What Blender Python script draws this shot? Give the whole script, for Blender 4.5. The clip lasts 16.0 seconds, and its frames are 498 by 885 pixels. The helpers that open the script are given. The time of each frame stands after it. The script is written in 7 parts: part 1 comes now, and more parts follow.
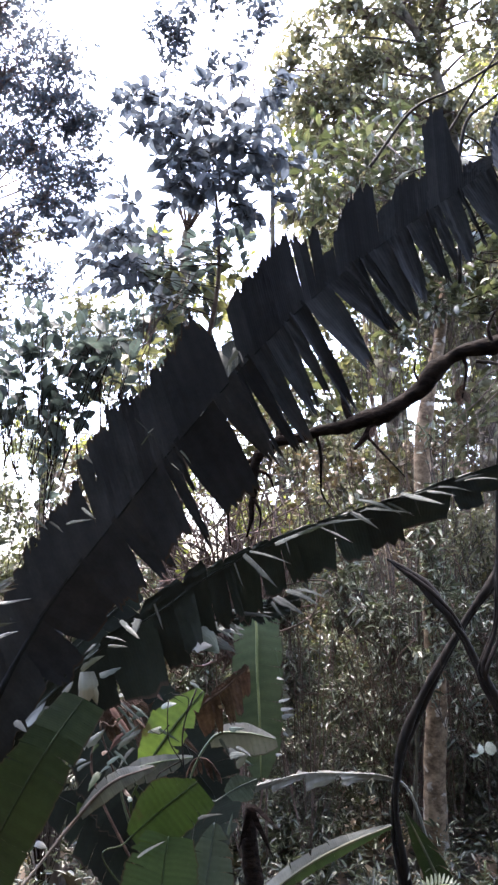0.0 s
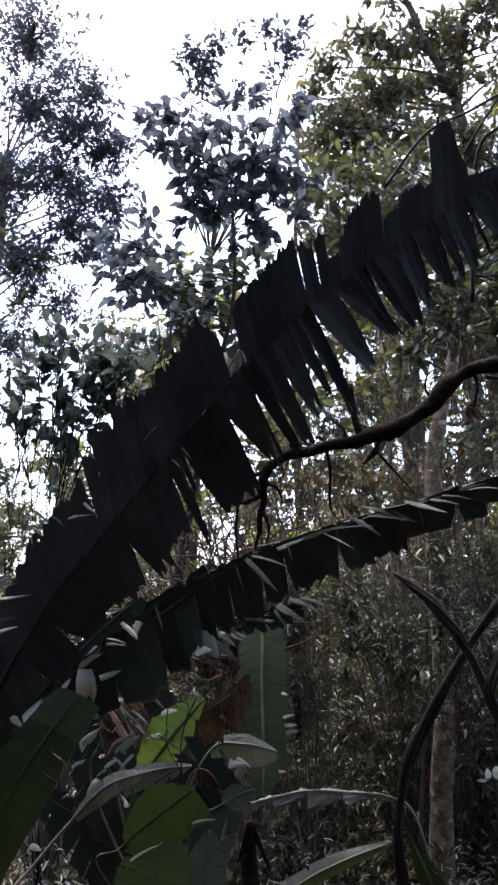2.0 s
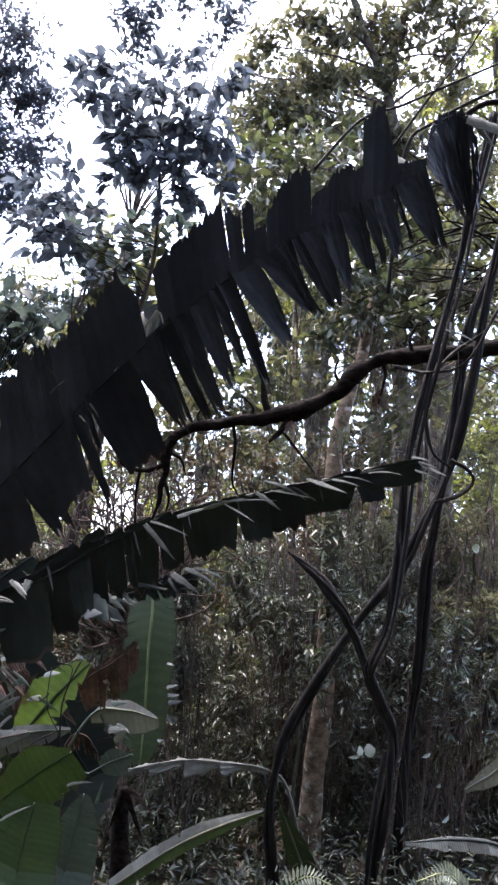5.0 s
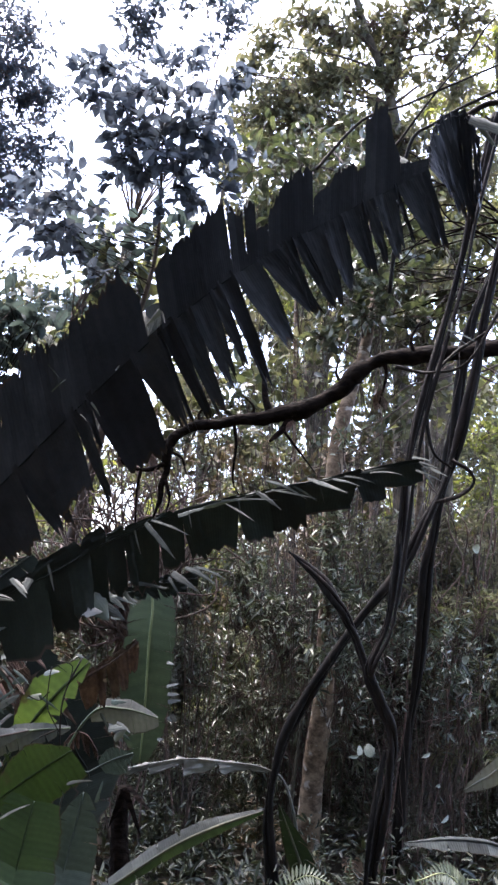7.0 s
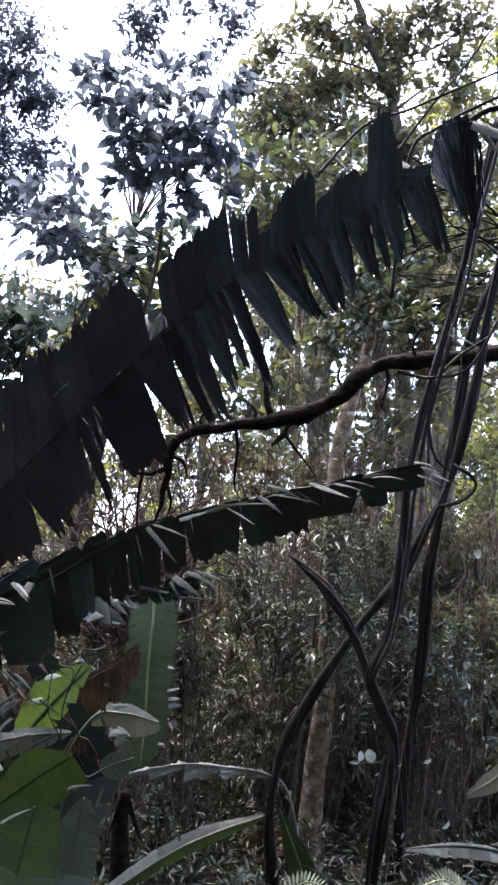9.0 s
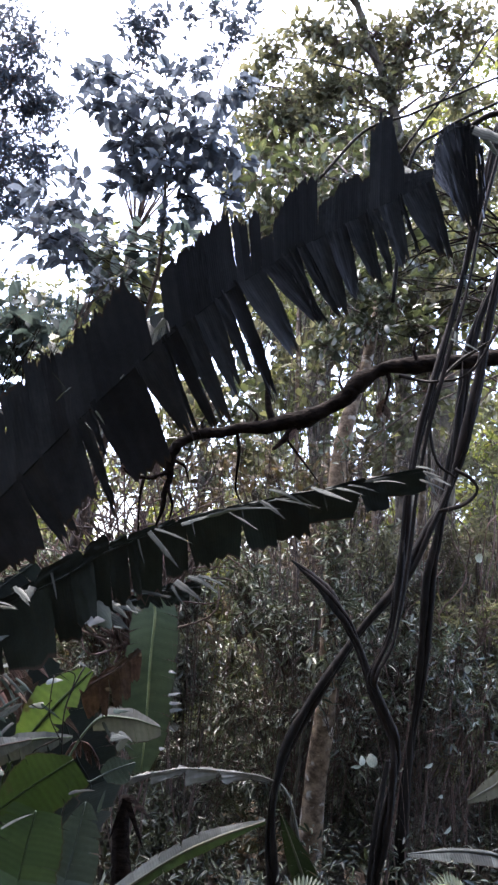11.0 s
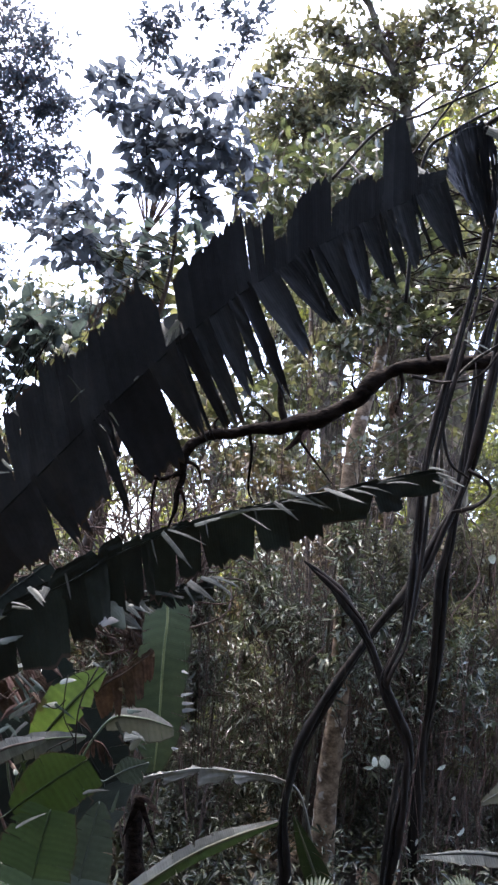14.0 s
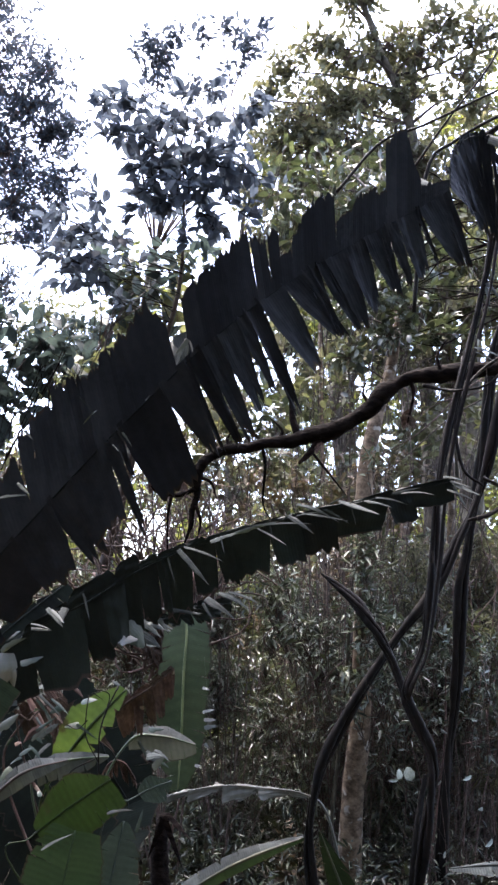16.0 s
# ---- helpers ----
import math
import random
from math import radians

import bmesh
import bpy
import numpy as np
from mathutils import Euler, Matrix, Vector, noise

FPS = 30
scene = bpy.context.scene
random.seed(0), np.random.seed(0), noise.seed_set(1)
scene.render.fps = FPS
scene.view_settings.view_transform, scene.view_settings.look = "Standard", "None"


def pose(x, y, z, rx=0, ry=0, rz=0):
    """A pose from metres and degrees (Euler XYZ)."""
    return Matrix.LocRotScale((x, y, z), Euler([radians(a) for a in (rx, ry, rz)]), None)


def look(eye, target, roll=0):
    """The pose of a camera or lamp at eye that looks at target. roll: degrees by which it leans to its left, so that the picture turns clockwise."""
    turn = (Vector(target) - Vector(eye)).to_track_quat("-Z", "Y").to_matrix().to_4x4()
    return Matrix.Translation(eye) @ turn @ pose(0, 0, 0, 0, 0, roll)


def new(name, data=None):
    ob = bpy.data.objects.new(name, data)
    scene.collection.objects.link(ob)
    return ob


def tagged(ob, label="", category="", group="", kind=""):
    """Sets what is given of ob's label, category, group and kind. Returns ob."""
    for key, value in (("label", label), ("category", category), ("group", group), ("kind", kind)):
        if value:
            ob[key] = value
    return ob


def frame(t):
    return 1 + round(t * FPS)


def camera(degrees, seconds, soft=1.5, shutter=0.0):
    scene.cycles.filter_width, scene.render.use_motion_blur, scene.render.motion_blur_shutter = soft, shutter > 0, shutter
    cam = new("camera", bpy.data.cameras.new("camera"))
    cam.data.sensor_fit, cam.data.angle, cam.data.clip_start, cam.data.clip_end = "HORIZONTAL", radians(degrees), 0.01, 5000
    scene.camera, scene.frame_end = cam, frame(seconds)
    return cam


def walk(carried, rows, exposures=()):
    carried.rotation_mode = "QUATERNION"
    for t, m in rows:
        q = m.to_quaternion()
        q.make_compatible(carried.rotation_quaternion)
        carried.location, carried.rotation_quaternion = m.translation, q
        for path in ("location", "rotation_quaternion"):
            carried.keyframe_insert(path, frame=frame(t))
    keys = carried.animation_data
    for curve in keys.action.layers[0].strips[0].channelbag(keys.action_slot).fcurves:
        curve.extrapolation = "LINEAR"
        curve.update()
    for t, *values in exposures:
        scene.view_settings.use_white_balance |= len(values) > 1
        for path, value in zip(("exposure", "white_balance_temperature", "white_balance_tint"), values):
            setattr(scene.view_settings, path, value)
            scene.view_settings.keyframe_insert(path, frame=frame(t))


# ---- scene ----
cam = camera(34.90, 16.0, soft=2.6)
PATH = [
    (0.0, pose(-0.045, -0.025, 1.735, 100.77, 0.88, -0.18)),
    (0.5, pose(-0.009, -0.036, 1.704, 104.02, -0.91, 0.51)),
    (1.0, pose(0.002, -0.044, 1.681, 103.44, -0.34, 1.50)),
    (1.5, pose(-0.001, -0.050, 1.645, 103.66, -0.49, 1.35)),
    (2.0, pose(0.018, -0.023, 1.637, 102.98, -0.73, 1.09)),
    (2.5, pose(0.016, -0.015, 1.625, 103.57, -2.45, -1.96)),
    (3.0, pose(0.004, -0.015, 1.613, 103.23, -3.44, -3.64)),
    (3.5, pose(0.007, -0.011, 1.610, 102.97, -3.35, -4.76)),
    (4.0, pose(0.002, -0.002, 1.605, 101.90, -3.73, -6.38)),
    (6.5, pose(0.003, 0.001, 1.599, 101.84, -4.38, -6.89)),
    (7.0, pose(0.000, 0.000, 1.600, 101.82, -4.39, -6.86)),
    (7.5, pose(-0.001, -0.000, 1.600, 102.10, -4.15, -6.66)),
    (8.0, pose(0.000, 0.001, 1.601, 102.11, -4.35, -6.66)),
    (8.5, pose(0.002, 0.002, 1.600, 102.13, -4.46, -6.71)),
    (9.0, pose(-0.002, 0.000, 1.601, 102.12, -4.55, -6.80)),
    (11.5, pose(-0.009, 0.000, 1.603, 102.42, -4.58, -6.80)),
    (12.0, pose(-0.009, -0.000, 1.606, 102.41, -4.34, -6.73)),
    (12.5, pose(-0.009, -0.002, 1.605, 102.47, -4.31, -6.62)),
    (13.0, pose(-0.010, -0.002, 1.605, 102.33, -4.35, -6.47)),
    (13.5, pose(-0.014, -0.001, 1.604, 102.27, -4.66, -6.36)),
    (14.0, pose(-0.017, -0.003, 1.606, 102.30, -4.77, -6.01)),
    (14.5, pose(-0.016, -0.005, 1.604, 102.41, -4.82, -6.03)),
    (15.0, pose(-0.020, 0.002, 1.604, 101.54, -4.85, -5.19)),
    (15.5, pose(-0.015, -0.004, 1.611, 102.08, -3.71, -4.92)),
    (16.0, pose(-0.012, -0.016, 1.612, 103.14, -3.18, -4.59)),
]

walk(cam, PATH, [(0.0, 3.74, 6350, 17), (0.3, 2.72, 6350, 17), (1.0, 2.42, 6350, 17), (2.0, 2.5, 6350, 17), (3.5, 2.43, 6350, 17), (4.1, 2.76, 6300, 17), (6.5, 3.22, 6200, 17), (16.0, 3.24, 6200, 17)])

# ---------------------------------------------------------------- light
SUN_ELEV, SUN_TURN = 74.0, 25.0     # degrees; the turn is to the left of +y
world = bpy.data.worlds.new("sky")
scene.world = world
world.use_nodes = True
wn, wl = world.node_tree.nodes, world.node_tree.links
wn.clear()
sky = wn.new("ShaderNodeTexSky")
sky.sky_type, sky.sun_disc = "NISHITA", False
sky.sun_elevation, sky.sun_rotation = radians(SUN_ELEV), radians(-SUN_TURN)
sky.air_density, sky.dust_density, sky.ozone_density = 1.0, 4.0, 1.0
bg = wn.new("ShaderNodeBackground")
bg.inputs["Strength"].default_value = 0.15
wo = wn.new("ShaderNodeOutputWorld")
wl.new(sky.outputs[0], bg.inputs[0])
wl.new(bg.outputs[0], wo.inputs[0])
sun_data = bpy.data.lights.new("sun", "SUN")
sun_data.energy, sun_data.angle, sun_data.color = 1.5, radians(25), (1.0, 0.95, 0.86)
sun = new("sun", sun_data)
se, st = radians(SUN_ELEV), radians(SUN_TURN)
sun.matrix_world = look((0, 0, 0), (math.sin(st) * math.cos(se), -math.cos(st) * math.cos(se), -math.sin(se)))
scene.view_settings.exposure = 0.0


# ---------------------------------------------------------------- materials
def material(name, dark, light, rough=0.55, scale=9.0, through_light=0.0, bump=0.25, spots=None, metal=0.0, coat=0.0,
             stretch=(1, 1, 1), vary=0.35, bump_scale=60.0, island=False, veins=False, gloss=0.5, tint=(1.2, 1.3, 0.65)):
    """A natural surface: two colours mixed at two scales, varied from piece to piece, with light passing through thin leaves."""
    m = bpy.data.materials.new(name)
    m.use_nodes = True
    n, l = m.node_tree.nodes, m.node_tree.links
    n.clear()
    out = n.new("ShaderNodeOutputMaterial")
    tex = n.new("ShaderNodeTexCoord")
    mp = n.new("ShaderNodeMapping")
    mp.inputs["Scale"].default_value = stretch
    l.new(tex.outputs["Object"], mp.inputs[0])
    big = n.new("ShaderNodeTexNoise")
    big.inputs["Scale"].default_value, big.inputs["Detail"].default_value = scale, 6
    fine = n.new("ShaderNodeTexNoise")
    fine.inputs["Scale"].default_value, fine.inputs["Detail"].default_value = bump_scale, 4
    l.new(mp.outputs[0], big.inputs[0])
    l.new(mp.outputs[0], fine.inputs[0])
    ramp = n.new("ShaderNodeValToRGB")
    ramp.color_ramp.elements[0].position, ramp.color_ramp.elements[1].position = 0.36, 0.66
    ramp.color_ramp.elements[0].color, ramp.color_ramp.elements[1].color = (*dark, 1), (*light, 1)
    mix = n.new("ShaderNodeMath")
    mix.operation = "MULTIPLY_ADD"
    l.new(fine.outputs[0], mix.inputs[0])
    mix.inputs[1].default_value = 0.35
    l.new(big.outputs[0], mix.inputs[2])
    off = n.new("ShaderNodeMath")
    off.operation = "SUBTRACT"
    l.new(mix.outputs[0], off.inputs[0])
    off.inputs[1].default_value = 0.175
    l.new(off.outputs[0], ramp.inputs[0])
    color = ramp.outputs[0]
    if spots:
        sp = n.new("ShaderNodeTexNoise")
        sp.inputs["Scale"].default_value, sp.inputs["Detail"].default_value = spots[1], 5
        l.new(mp.outputs[0], sp.inputs[0])
        sr = n.new("ShaderNodeValToRGB")
        sr.color_ramp.elements[0].position, sr.color_ramp.elements[1].position = spots[2], spots[2] + 0.06
        l.new(sp.outputs[0], sr.inputs[0])
        sm = n.new("ShaderNodeMixRGB")
        l.new(sr.outputs[0], sm.inputs[0])
        l.new(color, sm.inputs[1])
        sm.inputs[2].default_value = (*spots[0], 1)
        color = sm.outputs[0]
    relief = mix.outputs[0]
    if veins:
        uv = n.new("ShaderNodeUVMap")
        uv.uv_map = "blade"
        sep = n.new("ShaderNodeSeparateXYZ")
        l.new(uv.outputs[0], sep.inputs[0])
        def sine(period, shake):
            k = n.new("ShaderNodeMath")
            k.operation = "MULTIPLY"
            k.inputs[1].default_value = 6.2832 / period
            l.new(sep.outputs[0], k.inputs[0])
            j = n.new("ShaderNodeMath")
            j.operation = "MULTIPLY_ADD"
            l.new(big.outputs[0], j.inputs[0])
            j.inputs[1].default_value = shake
            l.new(k.outputs[0], j.inputs[2])
            w = n.new("ShaderNodeMath")
            w.operation = "SINE"
            l.new(j.outputs[0], w.inputs[0])
            return w.outputs[0]
        fold, vein = sine(0.055, 9.0), sine(0.011, 5.0)
        both = n.new("ShaderNodeMath")
        both.operation = "MULTIPLY_ADD"
        l.new(vein, both.inputs[0])
        both.inputs[1].default_value = 0.35
        l.new(fold, both.inputs[2])
        add = n.new("ShaderNodeMath")
        add.operation = "MULTIPLY_ADD"
        l.new(both.outputs[0], add.inputs[0])
        add.inputs[1].default_value = 0.45
        l.new(mix.outputs[0], add.inputs[2])
        relief = add.outputs[0]
        tone = n.new("ShaderNodeMapRange")
        tone.inputs["From Min"].default_value, tone.inputs["To Min"].default_value, tone.inputs["To Max"].default_value = -1, 0.9, 1.06
        l.new(both.outputs[0], tone.inputs[0])
        hv = n.new("ShaderNodeHueSaturation")
        l.new(tone.outputs[0], hv.inputs["Value"])
        l.new(color, hv.inputs["Color"])
        # dry brown margin
        edge = n.new("ShaderNodeMath")
        edge.operation = "MULTIPLY_ADD"
        l.new(big.outputs[0], edge.inputs[0])
        edge.inputs[1].default_value = 0.16
        l.new(sep.outputs[1], edge.inputs[2])
        er = n.new("ShaderNodeMapRange")
        er.inputs["From Min"].default_value, er.inputs["From Max"].default_value = 1.03, 1.07
        l.new(edge.outputs[0], er.inputs[0])
        em = n.new("ShaderNodeMixRGB")
        l.new(er.outputs[0], em.inputs[0])
        l.new(hv.outputs[0], em.inputs[1])
        em.inputs[2].default_value = (0.04, 0.03, 0.022, 1)
        color = em.outputs[0]
    if vary:
        rnd = n.new("ShaderNodeNewGeometry" if island else "ShaderNodeObjectInfo")
        hsv = n.new("ShaderNodeHueSaturation")
        val = n.new("ShaderNodeMapRange")
        val.inputs["To Min"].default_value, val.inputs["To Max"].default_value = 1 - vary, 1 + vary
        l.new(rnd.outputs["Random Per Island" if island else "Random"], val.inputs[0])
        l.new(val.outputs[0], hsv.inputs["Value"])
        hue = n.new("ShaderNodeMapRange")
        hue.inputs["To Min"].default_value, hue.inputs["To Max"].default_value = 0.5 + 0.035 * vary, 0.5 - 0.05 * vary
        l.new(rnd.outputs["Random Per Island" if island else "Random"], hue.inputs[0])
        l.new(hue.outputs[0], hsv.inputs["Hue"])
        l.new(color, hsv.inputs["Color"])
        color = hsv.outputs[0]
    pr = n.new("ShaderNodeBsdfPrincipled")
    pr.inputs["Roughness"].default_value, pr.inputs["Metallic"].default_value = rough, metal
    pr.inputs["Coat Weight"].default_value = coat
    pr.inputs["Specular IOR Level"].default_value = gloss
    l.new(color, pr.inputs["Base Color"])
    if bump:
        bp = n.new("ShaderNodeBump")
        bp.inputs["Strength"].default_value, bp.inputs["Distance"].default_value = bump, 0.01
        l.new(relief, bp.inputs["Height"])
        l.new(bp.outputs[0], pr.inputs["Normal"])
    last = pr.outputs[0]
    if through_light:
        tr = n.new("ShaderNodeBsdfTranslucent")
        gain = n.new("ShaderNodeMixRGB")
        gain.blend_type, gain.inputs[0].default_value = "MULTIPLY", 1.0
        gain.inputs[2].default_value = (*tint, 1)
        l.new(color, gain.inputs[1])
        l.new(gain.outputs[0], tr.inputs[0])
        ms = n.new("ShaderNodeMixShader")
        ms.inputs[0].default_value = through_light
        l.new(last, ms.inputs[1])
        l.new(tr.outputs[0], ms.inputs[2])
        last = ms.outputs[0]
    l.new(last, out.inputs[0])
    return m


# near-black and bluish: the leaf's backlit shade is put into its colour
BANANA_UNLIT = material("banana_leaf_unlit", (0.0145, 0.0165, 0.0205), (0.025, 0.0275, 0.0325), 0.55, 6, 0.0, 0.07, None, veins=True, gloss=0.17)
# near-black copy of the green leaf; the shade is put into the colour
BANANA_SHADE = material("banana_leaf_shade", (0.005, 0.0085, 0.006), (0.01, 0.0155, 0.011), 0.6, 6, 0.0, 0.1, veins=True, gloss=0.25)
BANANA_GREEN = material("banana_leaf_green", (0.04815, 0.07225, 0.03757), (0.07442, 0.102, 0.05419), 0.45, 5, 0.15, 0.08, ((0.1, 0.095, 0.06), 9, 0.66), veins=True, vary=0.07)
BANANA_MID = material("banana_leaf_mid", (0.0253, 0.04715, 0.0207), (0.04255, 0.0713, 0.0322), 0.5, 5, 0.2, 0.08, ((0.045, 0.05, 0.03), 7, 0.68), veins=True, vary=0.12, gloss=0.35)
BANANA_BRIGHT = material("banana_leaf_bright", (0.075, 0.118, 0.034), (0.12, 0.172, 0.05), 0.45, 5, 0.34, 0.08, ((0.05, 0.045, 0.02), 7, 0.64), veins=True, vary=0.1)
BANANA_OLIVE = material("banana_leaf_olive", (0.01996, 0.03565, 0.009269), (0.0328, 0.05419, 0.01497), 0.5, 5, 0.28, 0.06, ((0.045, 0.04, 0.018), 7, 0.68), veins=True, vary=0.1, gloss=0.35)
BANANA_DEEP = material("banana_leaf_deep", (0.01134, 0.02106, 0.00891), (0.02106, 0.03483, 0.01377), 0.55, 5, 0.15, 0.06, None, veins=True, vary=0.07, gloss=0.3)
BANANA_GREY = material("banana_leaf_grey", (0.102, 0.1045, 0.0918), (0.1479, 0.1505, 0.1326), 0.42, 6, 0.12, 0.08, ((0.15, 0.13, 0.09), 6, 0.68), veins=True, vary=0.07)
BANANA_COOL = material("banana_leaf_cool", (0.034, 0.05, 0.042), (0.055, 0.076, 0.062), 0.5, 5, 0.12, 0.1, ((0.06, 0.06, 0.04), 7, 0.7), veins=True, vary=0.12, gloss=0.4)
# ash and pale: sky sheen on turned-up strips is put into the colour
BANANA_ASH = material("banana_leaf_ash", (0.03, 0.036, 0.034), (0.07, 0.077, 0.073), 0.75, 6, 0.1, 0.25, None, veins=True, vary=0.5, gloss=0.15)
BANANA_PALE = material("banana_leaf_pale", (0.0648, 0.0702, 0.06372), (0.108, 0.1145, 0.1026), 0.4, 6, 0.1, 0.1, ((0.1, 0.09, 0.06), 6, 0.66), veins=True)
DEAD_LEAF = material("dead_leaf", (0.032, 0.019, 0.014), (0.11, 0.07, 0.05), 0.75, 8, 0.03, 0.4, ((0.2, 0.16, 0.12), 14, 0.66), veins=True, gloss=0.25)
RIB = material("leaf_rib", (0.12, 0.15, 0.06), (0.2, 0.23, 0.1), 0.45, 10, 0, 0.1)
RIB_DARK = material("dark_leaf_rib", (0.03, 0.035, 0.02), (0.06, 0.06, 0.03), 0.5, 10, 0, 0.1)
# rib as dark as the blade, with the same shade in its colour
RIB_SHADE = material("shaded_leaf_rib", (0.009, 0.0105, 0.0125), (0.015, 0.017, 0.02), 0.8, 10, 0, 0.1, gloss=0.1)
STEM_BARK = material("banana_stem", (0.022, 0.018, 0.013), (0.06, 0.046, 0.032), 0.7, 6, 0, 0.5, stretch=(1, 1, 0.25))
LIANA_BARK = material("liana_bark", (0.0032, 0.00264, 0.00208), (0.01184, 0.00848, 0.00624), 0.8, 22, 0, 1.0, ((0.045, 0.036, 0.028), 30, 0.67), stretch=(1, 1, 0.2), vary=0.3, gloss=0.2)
BRANCH_BARK = material("branch_bark", (0.005, 0.0035, 0.003), (0.018, 0.0125, 0.01), 0.9, 30, 0, 1.0, ((0.042, 0.034, 0.028), 20, 0.68), stretch=(0.4, 1, 1), gloss=0.05)
TRUNK_BARK = material("trunk_bark", (0.08755, 0.06, 0.04032), (0.309, 0.225, 0.1554), 0.9, 13, 0, 1.0, ((0.42, 0.38, 0.33), 11, 0.6), stretch=(1, 1, 1.3), gloss=0.2)
FAR_BARK = material("far_trunk_bark", (0.03, 0.026, 0.018), (0.1, 0.085, 0.06), 0.9, 12, 0, 1.0, ((0.2, 0.18, 0.13), 6, 0.58), stretch=(1, 1, 0.6), gloss=0.2)
TWIG = material("twig_bark", (0.035, 0.024, 0.018), (0.09, 0.06, 0.045), 0.8, 20, 0, 0.3)
BROWN_TWIG = material("brown_twig", (0.05, 0.032, 0.026), (0.12, 0.08, 0.062), 0.8, 20, 0, 0.3)
# bluish canopy leaves: the haze before the sky is put into their colour
LEAF_CANOPY = material("canopy_leaf", (0.04974, 0.05611, 0.06758), (0.06887, 0.07588, 0.0893), 0.7, 12, 0.6, 0, vary=0.2, island=True, gloss=0.2, tint=(1.0, 1.07, 1.08))
LEAF_CANOPY_ONE = material("canopy_leaf_single", (0.04974, 0.05611, 0.06758), (0.06887, 0.07588, 0.0893), 0.7, 12, 0.6, 0, vary=0.2, gloss=0.2, tint=(1.0, 1.07, 1.08))
LEAF_GREEN = material("green_leaf", (0.0721, 0.076, 0.0462), (0.1288, 0.13, 0.07728), 0.55, 10, 0.42, 0, vary=0.45, island=True, gloss=0.35, tint=(1.2, 1.22, 0.75))
LEAF_OLIVE = material("olive_leaf", (0.08446, 0.084, 0.05544), (0.1524, 0.145, 0.0924), 0.6, 10, 0.45, 0, vary=0.4, island=True, gloss=0.3, tint=(1.15, 1.17, 0.85))
LEAF_YELLOW = material("yellow_green_leaf", (0.105, 0.125, 0.045), (0.175, 0.185, 0.07), 0.5, 10, 0.55, 0, vary=0.45, island=True, gloss=0.3, tint=(1.25, 1.25, 0.7))
LEAF_UNDER = material("understorey_leaf", (0.04536, 0.05724, 0.03672), (0.108, 0.1199, 0.07884), 0.36, 10, 0.18, 0, vary=0.65, island=True, gloss=0.6)
LEAF_HERB = material("herb_leaf", (0.0206, 0.027, 0.01512), (0.0515, 0.06, 0.0336), 0.38, 10, 0.15, 0, vary=0.6, island=True, gloss=0.5)
# dull green-grey for leaves against the sky; their shade is in the colour
LEAF_SHADE = material("shaded_leaf", (0.036, 0.046, 0.044), (0.06, 0.073, 0.068), 0.6, 10, 0.4, 0, vary=0.3, island=True, gloss=0.2, tint=(1.0, 1.08, 0.95))
LEAF_GLINT = material("glinting_leaf", (0.045, 0.06, 0.05), (0.12, 0.145, 0.12), 0.4, 10, 0.15, 0, vary=0.6, island=True, gloss=0.6)
LEAF_DRY = material("dry_understorey_leaf", (0.07725, 0.058, 0.03696), (0.17, 0.13, 0.084), 0.65, 10, 0.15, 0, vary=0.5, island=True)
LEAF_PALE = material("pale_round_leaf", (0.19, 0.21, 0.16), (0.31, 0.33, 0.265), 0.45, 10, 0.06, 0.1, vary=0.3, gloss=0.4)
FERN = material("fern_frond", (0.11, 0.135, 0.095), (0.18, 0.205, 0.15), 0.5, 14, 0.15, 0, vary=0.3, island=True)
SOIL = material("forest_soil", (0.014, 0.011, 0.009), (0.04, 0.03, 0.022), 0.95, 3, 0, 1.0, ((0.09, 0.06, 0.035), 14, 0.6), vary=0)


# ---------------------------------------------------------------- helpers for meshes
ROOT = {}


def thing(name, base, label, category, group="", kind=""):
    ob = new(name)
    ob.empty_display_size = 0.1
    ob.location = base
    ROOT[ob] = Vector(base)
    return tagged(ob, label, category, group, kind)


def mesh_of(name, verts, faces, mat, smooth=True):
    me = bpy.data.meshes.new(name)
    verts = np.asarray(verts, dtype=np.float32).reshape(-1, 3)
    me.from_pydata(verts, [], faces)
    me.materials.append(mat)
    if smooth:
        me.polygons.foreach_set("use_smooth", np.ones(len(me.polygons), dtype=bool))
    me.update()
    return me


def part(name, geometry, mat, parent, label="", kind="", uvs=None):
    """One mesh under a thing or a part; the geometry is given in world metres."""
    verts, faces = geometry
    root = ROOT[parent]
    verts = np.asarray(verts, dtype=np.float32).reshape(-1, 3) - np.array(root, dtype=np.float32)
    me = mesh_of(name, verts, faces, mat)
    if uvs is not None:
        layer = me.uv_layers.new(name="blade")
        order = np.zeros(len(me.loops), dtype=np.int32)
        me.loops.foreach_get("vertex_index", order)
        layer.data.foreach_set("uv", np.asarray(uvs, dtype=np.float32)[order].ravel())
    ob = new(name, me)
    ob.parent = parent
    ROOT[ob] = root
    return tagged(ob, label, kind=kind)


def single(name, geometry, mat, label, category, group="", kind=""):
    """A thing that is one mesh, with its origin at its lowest point."""
    verts, faces = geometry
    verts = np.asarray(verts, dtype=np.float32).reshape(-1, 3)
    base = verts[int(np.argmin(verts[:, 2]))].copy()
    ob = new(name, mesh_of(name, verts - base, faces, mat))
    ob.location = [float(v) for v in base]
    ROOT[ob] = Vector([float(v) for v in base])
    return tagged(ob, label, category, group, kind)


